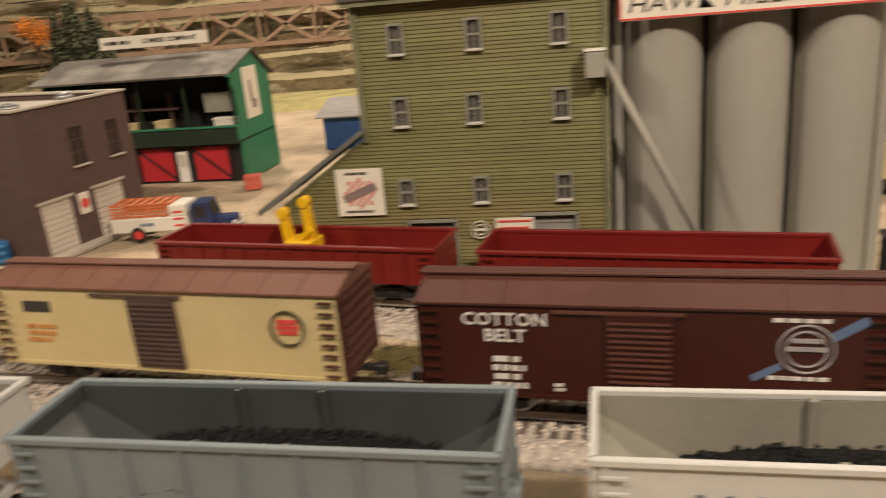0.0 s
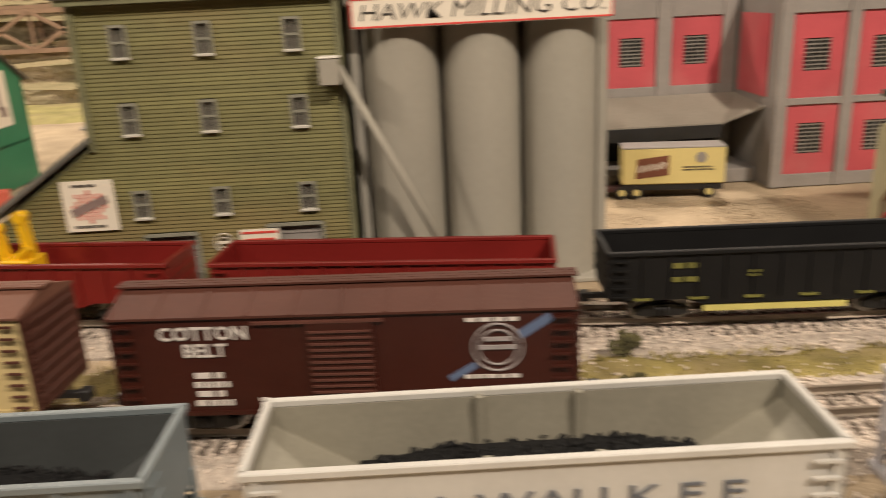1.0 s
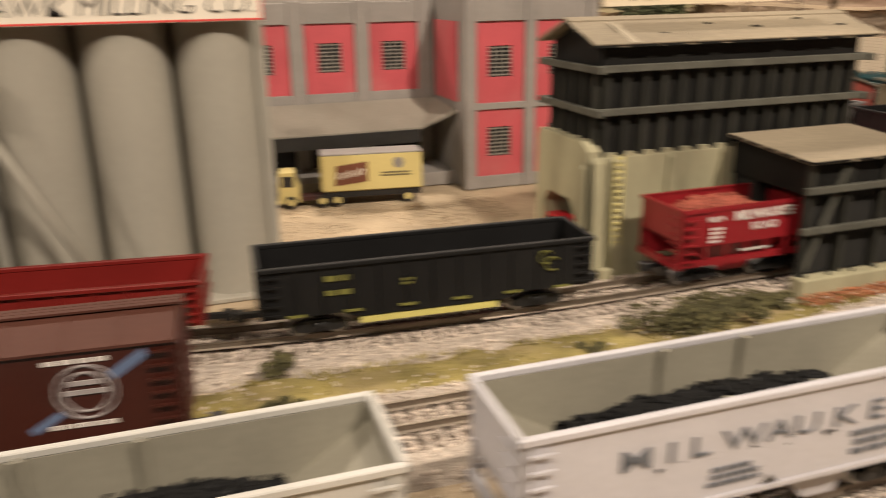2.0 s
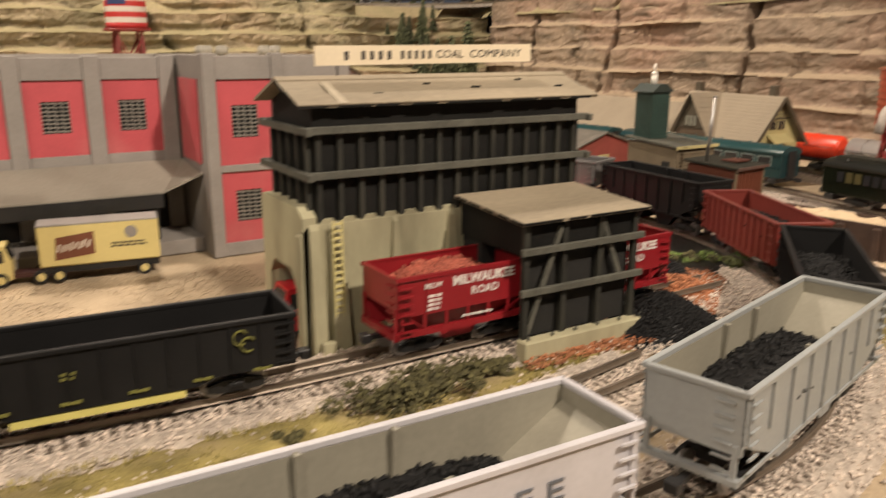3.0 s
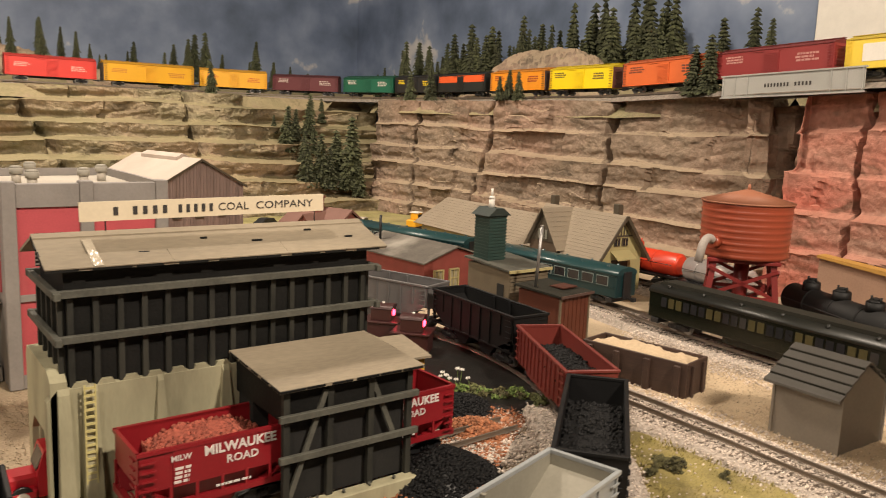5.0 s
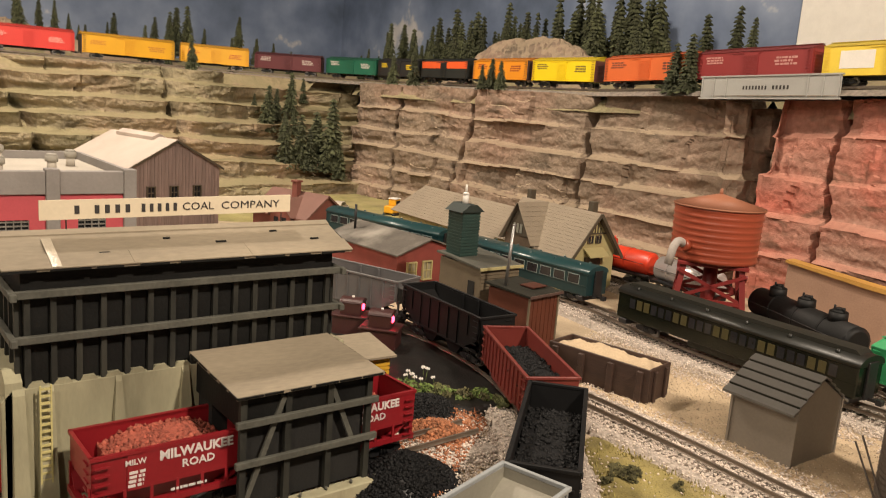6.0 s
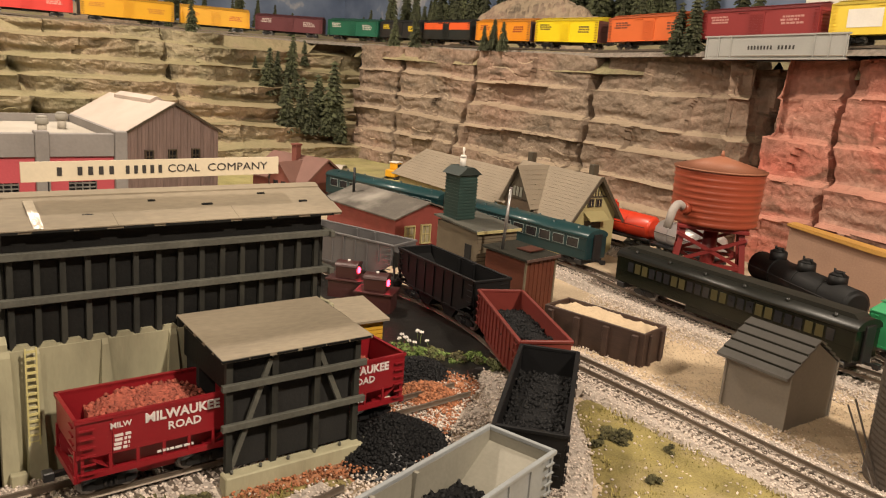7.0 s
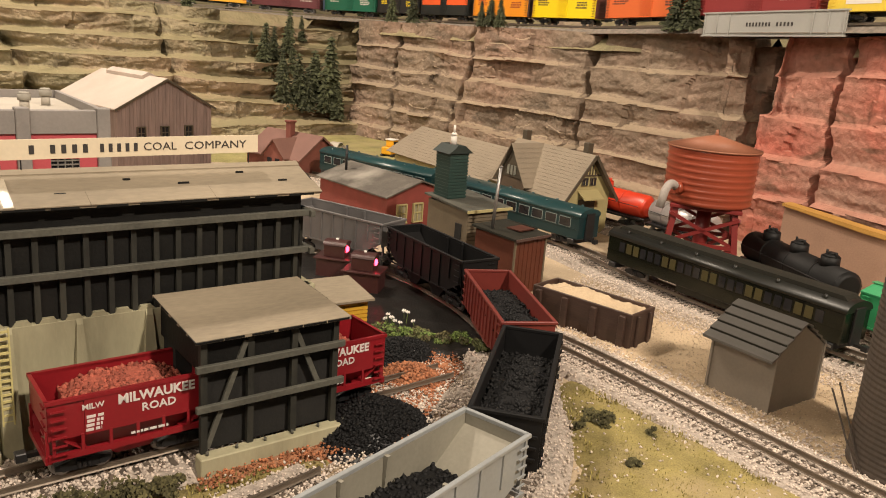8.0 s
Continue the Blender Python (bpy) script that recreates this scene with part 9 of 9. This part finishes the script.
def lumber_shed():
    t = thing("lumber_shed", pose(-0.16, 1.556, 0, 0, 0, -1.5), "green lumber shed with red cross-braced doors and grey roof", "lumber shed")
    W, D = 0.281, 0.112
    # ground floor
    part("ground_floor_wall", box(BM(), 0, 0.003, 0, W, 0.006, 0.052), BLACKMETAL, t)
    x = 0.004
    for k, (w, kind) in enumerate(((0.058, 1), (0.058, 1), (0.056, 1), (0.024, 0), (0.056, 1))):
        d = new("barn_door")
        d.parent = t
        if kind:
            part("door_panel", box(BM(), x + 0.001, 0.0005, 0.003, x + w - 0.001, 0.003, 0.048), LUMRED, d)
            for a, b in (((x + 0.001, 0.004), (x + w - 0.001, 0.047)), ((x + 0.001, 0.047), (x + w - 0.001, 0.004))) if k % 2 else (((x + 0.001, 0.047), (x + w - 0.001, 0.004)),):
                bm = BM()
                bar(bm, (a[0], -0.0002, a[1]), (b[0], -0.0002, b[1]), 0.0010, 0.0030)
                part("door_brace", bm, BLACKMETAL, d)
            for q in (x + 0.001, x + w - 0.0025):
                part("door_stile", box(BM(), q, -0.0006, 0.003, q + 0.002, 0.0006, 0.048), BLACKMETAL, d)
        else:
            part("door_panel", box(BM(), x + 0.002, 0.0, 0.001, x + 0.017, 0.003, 0.043), WHITE, d, "white entrance door")
            part("door_light", box(BM(), x + 0.004, -0.0008, 0.022, x + 0.015, 0.0, 0.039), DOORPALE, d)
        x += w + 0.001
    # deck, balcony and open storage floor
    part("deck", box(BM(), 0, -0.010, 0.052, W, D, 0.056, 0.0005), LUMDARK, t)
    part("balcony_front", box(BM(), 0, -0.010, 0.056, W, -0.007, 0.074, 0.0004), LUMDARK, t)
    part("balcony_rail", box(BM(), -0.001, -0.0115, 0.074, W + 0.001, -0.0055, 0.0765, 0.0003), LUMGREEN, t)
    for k in range(6):
        bm = BM()
        bar(bm, (0.02 + k * 0.05, -0.009, 0.057), (0.02 + k * 0.05, 0.002, 0.045), 0.002, 0.003)
        part("bracket", bm, LUMDARK, t)
    # Both walls carry the storage floor's shade in their near-black colour.
    part("back_wall", box(BM(), 0, D - 0.003, 0, W, D, 0.130), SHADEIN, t)
    part("inner_wall", box(BM(), 0.0, 0.045, 0.056, W - 0.004, 0.048, 0.135), SHADEIN, t)
    side = ((0.0, 0), (D, 0), (D, 0.132), (0.060, 0.166), (-0.004, 0.140), (-0.004, 0.128), (0.004, 0.118), (0.004, 0.078), (-0.008, 0.070), (-0.008, 0.054), (0.0, 0.052))
    for xx in (0.0, W - 0.003):
        part("end_wall", prism(BM(), side, "x", xx, xx + 0.003), LUMGREEN, t)
    for k in range(5):
        xx = 0.004 + k * (W - 0.008) / 4
        part("post", box(BM(), xx - 0.0015, -0.002, 0.056, xx + 0.0015, 0.001, 0.142), LUMDARK, t)
    part("roof_front", prism(BM(), ((-0.020, 0.1415), (0.060, 0.1665), (0.060, 0.1690), (-0.021, 0.1440)), "x", -0.006, W + 0.005), SLATE, t)
    part("roof_back", prism(BM(), ((D + 0.010, 0.1290), (0.060, 0.1665), (0.060, 0.1690), (D + 0.011, 0.1315)), "x", -0.006, W + 0.005), SLATE, t)
    part("gable_trim", box(BM(), W + 0.001, -0.02, 0.139, W + 0.004, 0.0, 0.1425), LUMGREEN, t)
    # poster on the end wall
    p = new("poster")
    p.parent = t
    part("sheet", box(BM(), W, 0.028, 0.078, W + 0.0006, 0.072, 0.146), PAPER, p, "white poster with a dark figure of a tool")
    bm = BM()
    box(bm, W + 0.0005, 0.044, 0.100, W + 0.001, 0.050, 0.128)
    box(bm, W + 0.0005, 0.048, 0.090, W + 0.001, 0.060, 0.102)
    part("poster_print", bm, GREYPRINT, p)
    # racks and a pale shelf in the dark storage floor
    for xx in (0.05, 0.11, 0.165):
        part("rack_post", box(BM(), xx, 0.030, 0.056, xx + 0.004, 0.034, 0.120), DKBROWN, t)
    part("rack_shelf", box(BM(), 0.045, 0.026, 0.096, 0.180, 0.044, 0.099), DKBROWN, t)
    part("hanging_panel", box(BM(), W - 0.052, 0.012, 0.092, W - 0.012, 0.014, 0.118), FRAMEGREY, t, "grey notice panel")
    return t


lumber_shed()


def crate(x, y, z, w, d, h, material, label, rot=0):
    t = thing("crate", pose(x, y, z, 0, 0, rot), label, "crate", "crates")
    part("crate_box", box(BM(), -w / 2, -d / 2, 0.0004, w / 2, d / 2, h - 0.001, 0.0004), material, t)
    for s in (-1, 1):
        for zz in (0.0, h - 0.003):
            part("slat", box(BM(), -w / 2 - 0.0004, min(s * d / 2, s * (d / 2 + 0.0008)), zz, w / 2 + 0.0004, max(s * d / 2, s * (d / 2 + 0.0008)), zz + 0.0025), material, t)
    part("lid", box(BM(), -w / 2 - 0.0006, -d / 2 - 0.0006, h - 0.001, w / 2 + 0.0006, d / 2 + 0.0006, h, 0.0002), material, t)
    return t


crate(-0.045, 1.568, 0.0565, 0.020, 0.014, 0.026, CREAM, "cream crate on the lumber shed deck")
crate(0.003, 1.567, 0.0565, 0.020, 0.014, 0.028, CREAM, "cream crate on the lumber shed deck")
crate(0.098, 1.566, 0.0565, 0.036, 0.014, 0.028, PAPER, "white crates stacked on the lumber shed deck")
crate(0.150, 1.500, 0.001, 0.020, 0.018, 0.017, mat("crate_salmon", (0.55, 0.12, 0.08), 0.6, var=0.1), "salmon red crate on the ground", 20)


def roof_name_board():
    t = thing("name_board", pose(-0.012, 1.606, 0.1765, 0, 0, 1), "long white name board on the lumber shed roof", "sign")
    part("board", box(BM(), -0.086, -0.0008, 0.004, 0.086, 0.0008, 0.0205), PAPER, t)
    lines_of_print(t, INK, -0.080, -0.034, 0.0085, 0.0160, -0.0011, 1, seed=41)
    words("LUMBER COMPANY", 0.0085, INK, t, pose(0.026, -0.0011, 0.0122, 90, 0, 0), stretch=1.15)
    for x in (-0.07, 0.07):
        part("board_post", rod(BM(), (x, 0.001, -0.010), (x, 0.001, 0.006), 0.0008, n=6), BLACKMETAL, t)
    t.scale = (0.93, 1, 1)


roof_name_board()


def delivery_truck():
    t = thing("delivery_truck", pose(0.152, 1.300, 0.001, 0, 0, 6), "white and blue delivery truck loaded with orange crates", "truck", "trucks")
    wh = mat("truck_white", (0.72, 0.68, 0.60), 0.35, var=0.04)
    nv = mat("truck_navy", (0.020, 0.032, 0.10), 0.3, var=0.1)
    org = mat("crate_orange", (0.55, 0.15, 0.05), 0.6, var=0.15)
    part("body", box(BM(), -0.064, -0.0155, 0.010, 0.018, 0.0155, 0.0255, 0.0012), wh, t)
    part("body_front", box(BM(), 0.000, -0.0155, 0.0255, 0.018, 0.0155, 0.0375, 0.001), wh, t)
    for k in range(5):
        for s in (-1, 1):
            part("rack_rail", box(BM(), -0.062, min(s * 0.0140, s * 0.0150), 0.0262 + k * 0.0030, 0.000, max(s * 0.0140, s * 0.0150), 0.0280 + k * 0.0030), org, t)
    for k in range(7):
        part("rack_slat", box(BM(), -0.062 + k * 0.010, -0.0140, 0.0380, -0.0575 + k * 0.010, 0.0140, 0.0395), org, t)
    truck_cab(t, nv, 0.022, 0.044, 0.0130, 0.0370)
    part("hood", box(BM(), 0.042, -0.0085, 0.010, 0.066, 0.0085, 0.0205, 0.0022), nv, t)
    part("fender", box(BM(), 0.044, -0.0140, 0.007, 0.066, 0.0140, 0.0130, 0.002), wh, t)
    part("bumper", box(BM(), 0.066, -0.013, 0.005, 0.0685, 0.013, 0.0080, 0.0004), STEEL, t)
    lines_of_print(t, BLUEINK, -0.034, -0.012, 0.016, 0.021, -0.0158, 1, seed=2)
    for k in range(3):
        part("side_marking", box(BM(), 0.004, -0.0159, 0.0150 + k * 0.007, 0.015, -0.0153, 0.0172 + k * 0.007), REDINK, t)
    for s in (-1, 1):
        for x in (0.056, -0.036):
            wheel(t, x, s * 0.0140, 0.0080, hub=REDINK)
        part("headlight", rod(BM(), (0.064, s * 0.011, 0.0150), (0.0670, s * 0.011, 0.0150), 0.0018, n=10), WHITE, t)
    return t


delivery_truck()


def blue_shed():
    t = thing("blue_shed", pose(0.205, 1.735, 0, 0, 0, 0), "blue board shed with a slatted grey roof", "shed")
    b = mat("shed_blue", (0.018, 0.065, 0.20), 0.6, var=0.15, scale=30)
    part("wall", box(BM(), -0.035, 0, 0, 0.05, 0.06, 0.050, 0.0005), b, t)
    for k in range(8):
        part("wall_board", box(BM(), -0.0346 + k * 0.0106, -0.0008, 0.002, -0.0252 + k * 0.0106, 0.0, 0.049), b, t)
    for k in range(5):
        y0, y1 = -0.010 + k * 0.016, 0.005 + k * 0.016
        part("roof_slat", prism(BM(), ((y0, 0.050 + k * 0.004), (y1, 0.054 + k * 0.004), (y1, 0.056 + k * 0.004), (y0, 0.052 + k * 0.004)), "x", -0.044, 0.058), GREYCONC, t)
    return t


blue_shed()
BLUEDRUM = mat("drum_blue", (0.03, 0.16, 0.36), 0.4, var=0.1)
for x, y in ((0.000, 1.228), (-0.018, 1.226), (-0.009, 1.243)):
    t = thing("oil_drum", pose(x, y, 0.001), "light blue steel drum beside the warehouse", "drum", "blue drums")
    bm = BM()
    for a, b, r in ((0, 0.006, 0.0075), (0.006, 0.007, 0.0080), (0.007, 0.013, 0.0075), (0.013, 0.014, 0.0080), (0.014, 0.020, 0.0075)):
        rod(bm, (0, 0, a), (0, 0, b), r, n=18)
    part("drum_body", bm, BLUEDRUM, t)
    part("drum_lid", rod(BM(), (0, 0, 0.020), (0, 0, 0.0207), 0.0070, n=18), BLUEDRUM, t)


def yellow_boom():
    t = thing("crane_part", siding_pose(TRACKA, 0.3635) @ pose(0, 0.0, 0.0198), "yellow forked crane part lying in the gondola", "crane part")
    y = mat("crane_yellow", (0.78, 0.46, 0.01), 0.4, var=0.06, scale=30, bump=0.05)
    part("cross_beam", box(BM(), -0.010, -0.010, 0.0, 0.013, 0.010, 0.022, 0.001), y, t)
    bm = BM()
    bar(bm, (-0.009, 0, 0.010), (-0.0125, 0, 0.041), 0.006, 0.0065, up=(0, 1, 0))
    part("fork_arm", bm, y, t)
    bm = BM()
    bar(bm, (0.010, 0, 0.010), (0.007, 0, 0.050), 0.006, 0.0065, up=(0, 1, 0))
    part("fork_arm", bm, y, t)
    for x, z in ((-0.0125, 0.041), (0.007, 0.050)):
        part("fork_tip", rod(BM(), (x, -0.004, z), (x, 0.004, z), 0.0042, n=14), y, t)
    bm = BM()
    bar(bm, (-0.004, -0.004, 0.018), (0.011, -0.004, 0.030), 0.004, 0.006, up=(0, 1, 0))
    part("gusset", bm, y, t)


yellow_boom()

TIMBER = mat("trestle_timber", (0.31, 0.205, 0.14), 0.75, var=0.2, scale=30, bump=0.3)


def truss_bridge():
    t = thing("truss_bridge", pose(0, 2.630, 0), "brown timber truss bridge in front of the rock slope", "bridge")
    z0, z1 = 0.122, 0.216
    n, x0, dx = 13, -1.84, 0.155
    for y in (0, 0.05):
        for z in (z0, z1):
            bm = BM()
            bar(bm, (x0, y, z), (x0 + n * dx, y, z), 0.010, 0.011)
            part("chord", bm, TIMBER, t)
        for k in range(n + 1):
            bm = BM()
            bar(bm, (x0 + k * dx, y, z0), (x0 + k * dx, y, z1), 0.006, 0.006, up=(0, 1, 0))
            part("upright", bm, TIMBER, t)
            if k < n and y == 0:
                for a, b in ((z0, z1), (z1, z0)):
                    bm = BM()
                    bar(bm, (x0 + k * dx, y - 0.003, a), (x0 + (k + 1) * dx, y - 0.003, b), 0.005, 0.0085)
                    part("diagonal", bm, TIMBER, t)
    part("deck", box(BM(), x0, -0.005, z1 + 0.006, x0 + n * dx, 0.055, z1 + 0.014), TIMBER, t)
    for k in (0, 4, 8, 12):
        for y in (0.0, 0.05):
            part("bent_post", box(BM(), x0 + k * dx - 0.007, y - 0.007, -0.003, x0 + k * dx + 0.007, y + 0.007, z0, 0.001), TIMBER, t)
    return t


truss_bridge()
AUTUMN = island(mat("autumn_leaves", (0.62, 0.20, 0.02), 0.8, var=0.3, scale=60), 0.4)


def leafy_tree(x, y, h, r, leaves, label, seed, z=0.0):
    rg = random.Random(seed)
    t = thing("deciduous_tree", pose(x, y, z), label, "tree")
    bm = BM()
    rod(bm, (0, 0, -0.003), (0.002, 0, h * 0.55), 0.004, 0.002, 8)
    tips = []
    for k in range(9):
        a = 6.28 * k / 9 + rg.random()
        p = Vector((math.cos(a) * r * rg.uniform(0.3, 0.7), math.sin(a) * r * rg.uniform(0.3, 0.7), h * rg.uniform(0.6, 0.95)))
        rod(bm, (0.001, 0, h * rg.uniform(0.35, 0.52)), p, 0.0016, 0.0006, 6)
        tips.append(p)
    part("trunk", bm, BARK, t)
    vs, fs = [], []
    for k in range(1500):
        c = tips[rg.randrange(len(tips))]
        p = c + Vector((rg.gauss(0, 1), rg.gauss(0, 1), rg.gauss(0, 0.8))) * (r * 0.26)
        a = Vector((rg.gauss(0, 1), rg.gauss(0, 1), rg.gauss(0, 1))).normalized() * 0.0028
        b = a.orthogonal().normalized() * 0.002
        i = len(vs)
        vs += [tuple(p - a), tuple(p + b), tuple(p + a), tuple(p - b)]
        fs.append((i, i + 1, i + 2, i + 3))
    me = bpy.data.meshes.new("crown")
    me.from_pydata(vs, [], fs)
    me.materials.append(leaves)
    o = new("crown", me)
    o.parent = t


leafy_tree(-0.94, 2.60, 0.175, 0.052, AUTUMN, "small tree with bright orange autumn leaves", 3, 0.070)
for x, y, h in ((-0.87, 2.54, 0.165), (-0.835, 2.55, 0.185), (-0.80, 2.54, 0.19), (-0.77, 2.55, 0.17), (-0.735, 2.54, 0.14), (0.09, 2.54, 0.19), (0.12, 2.55, 0.165)):
    pine(x, y + 0.06, 0.072, h * 1.08, 1.0, "grey-green model pine behind the lumber shed", "pines behind the lumber shed")


# striped water tank on red legs, beyond the factory
def striped_tank():
    t = thing("striped_water_tank", pose(1.056, 2.042, 0, 0, 0, 0), "red and white striped water tank on a red tower", "water tower")
    w = mat("tank_white", (0.70, 0.64, 0.58), 0.5, var=0.05)
    r_ = mat("tank_stripe_red", (0.52, 0.035, 0.035), 0.5, var=0.05)
    b = mat("tank_canton_blue", (0.03, 0.05, 0.16), 0.5, var=0.1)
    r, z0, z1 = 0.0325, 0.235, 0.312
    for k in range(9):
        za, zb = z0 + (z1 - z0) * k / 9, z0 + (z1 - z0) * (k + 1) / 9
        part("stripe", rod(BM(), (0, 0, za), (0, 0, zb), r, n=32, caps=k in (0, 8)), r_ if k % 2 == 0 else w, t)
    bm = BM()
    n = 10
    a0, a1 = radians(205), radians(262)
    for i in range(n):
        a, c = a0 + (a1 - a0) * i / n, a0 + (a1 - a0) * (i + 1) / n
        q = r + 0.0008
        v = [bm.verts.new(p) for p in ((q * math.cos(a), q * math.sin(a), 0.272), (q * math.cos(c), q * math.sin(c), 0.272), (q * math.cos(c), q * math.sin(c), z1), (q * math.cos(a), q * math.sin(a), z1))]
        bm.faces.new(v)
    part("canton", bm, b, t, "dark blue corner field")
    part("roof", rod(BM(), (0, 0, z1), (0, 0, z1 + 0.012), r * 1.08, 0.003, 32), COPING, t)
    part("platform", rod(BM(), (0, 0, z0 - 0.005), (0, 0, z0), r * 1.15, n=24), LEGRED, t)
    for k in range(4):
        a = radians(45 + 90 * k)
        c = radians(135 + 90 * k)
        bm = BM()
        bar(bm, (0.042 * math.cos(a), 0.042 * math.sin(a), 0), (0.026 * math.cos(a), 0.026 * math.sin(a), z0 - 0.005), 0.005, 0.005, up=(1, 0, 0))
        part("leg", bm, LEGRED, t)
        for za, zb in ((0.05, 0.13), (0.13, 0.05), (0.14, 0.22), (0.22, 0.14)):
            ra, rb = 0.042 - 0.016 * za / z0, 0.042 - 0.016 * zb / z0
            bm = BM()
            bar(bm, (ra * math.cos(a), ra * math.sin(a), za), (rb * math.cos(c), rb * math.sin(c), zb), 0.0025, 0.003)
            part("brace", bm, LEGRED, t)


striped_tank()


def motor_car(at, paint, label):
    t = thing("motor_car", at, label, "car", "parked cars")
    prof = ((-0.034, 0.006), (0.034, 0.006), (0.035, 0.013), (0.020, 0.016), (0.010, 0.025), (-0.014, 0.026), (-0.028, 0.018), (-0.035, 0.015))
    part("car_body", prism(BM(), prof, "y", -0.0125, 0.0125), paint, t)
    for s in (-1, 1):
        part("side_window", prism(BM(), ((-0.020, 0.0175), (0.013, 0.0175), (0.008, 0.0240), (-0.013, 0.0245)), "y", s * 0.0127 - 0.0002, s * 0.0127 + 0.0002), GLASSDARK, t)
        part("fender", box(BM(), 0.012, min(s * 0.010, s * 0.0155), 0.005, 0.033, max(s * 0.010, s * 0.0155), 0.0125, 0.002), paint, t)
        for x in (-0.021, 0.022):
            wheel(t, x, s * 0.0125, 0.0062)
    return t


motor_car(pose(1.70, 2.33, 0.001, 0, 0, 20), BLACKMETAL, "black model car parked below the slope")
motor_car(pose(1.86, 2.05, 0.001, 0, 0, 10), BLACKMETAL, "black model car parked by the cottage")
motor_car(pose(1.93, 2.27, 0.001, 0, 0, 40), COPING, "pale model car parked near the cliff")
t = thing("yellow_loader", pose(2.03, 2.17, 0.001, 0, 0, 25), "yellow toy loader standing near the cliff", "loader")
YL = mat("loader_yellow", (0.66, 0.33, 0.015), 0.45, var=0.08)
part("loader_body", box(BM(), -0.028, -0.014, 0.010, 0.022, 0.014, 0.028, 0.002), YL, t)
part("loader_cab", box(BM(), -0.012, -0.011, 0.028, 0.010, 0.011, 0.044, 0.0015), YL, t)
part("cab_glass", box(BM(), -0.010, -0.0115, 0.031, 0.008, -0.0109, 0.041), GLASSDARK, t)
part("cab_roof", box(BM(), -0.014, -0.0125, 0.044, 0.012, 0.0125, 0.0465, 0.0006), WHITE, t)
part("loader_bucket", prism(BM(), ((0.022, 0.004), (0.042, 0.003), (0.038, 0.016), (0.022, 0.018)), "y", -0.015, 0.015), YL, t)
for s in (-1, 1):
    part("crawler", box(BM(), -0.028, s * 0.0135 - 0.004, 0.0, 0.022, s * 0.0135 + 0.004, 0.011, 0.003), BLACKMETAL, t)
gable_house("teal_kiosk", pose(2.04, 1.80, 0), 0.035, 0.06, 0.040, 0.062, DEPOTWALL, mat("kiosk_teal_roof", (0.04, 0.26, 0.25), 0.5, var=0.08), "small kiosk with a teal green roof", "kiosk")


# diesel locomotive at the head of the train
def locomotive(at):
    t = thing("diesel_locomotive", at, "black and orange-red diesel locomotive leading the train", "locomotive")
    lo = mat("engine_red", (0.40, 0.035, 0.015), 0.35, var=0.1, scale=20)
    up = mat("engine_black", (0.030, 0.012, 0.012), 0.35, var=0.2, scale=20)
    h, w = 0.125, 0.0235
    part("lower_body", box(BM(), -h, -w, 0.014, h, w, 0.036, 0.001), lo, t)
    part("upper_body", box(BM(), -h, -w, 0.036, h - 0.03, w, 0.058, 0.001), up, t)
    part("nose", prism(BM(), ((h - 0.03, 0.036), (h, 0.036), (h - 0.004, 0.050), (h - 0.014, 0.060), (h - 0.03, 0.066)), "y", -w, w), lo, t)
    prof = [(w * math.cos(a), 0.058 + 0.009 * math.sin(a)) for a in [math.pi * k / 10 for k in range(11)]]
    part("roof", prism(BM(), prof, "x", -h, h - 0.03), up, t)
    for k in range(5):
        x = -h + 0.03 + k * 0.04
        part("roof_fan", rod(BM(), (x, 0, 0.066), (x, 0, 0.069), 0.010, 0.009, 18), up, t)
        for s in (-1, 1):
            part("side_grille", box(BM(), x - 0.012, min(s * w, s * (w + 0.0006)), 0.040, x + 0.012, max(s * w, s * (w + 0.0006)), 0.053), BLACKMETAL, t)
    for s in (-1, 1):
        part("marker_lamp", rod(BM(), (-h + 0.001, s * 0.014, 0.052), (-h - 0.0015, s * 0.014, 0.052), 0.0022, n=10), glow("marker_pink", (1.0, 0.05, 0.2), 6.0), t, "lit pink marker lamp")
        part("fuel_tank", rod(BM(), (-0.03, s * 0.012, 0.010), (0.03, s * 0.012, 0.010), 0.005, n=12), BLACKMETAL, t)
    for x in (-0.080, 0.080):
        bogie(t, x)
    couplers(t, h)


locomotive(on_main(1.285, 0.16))
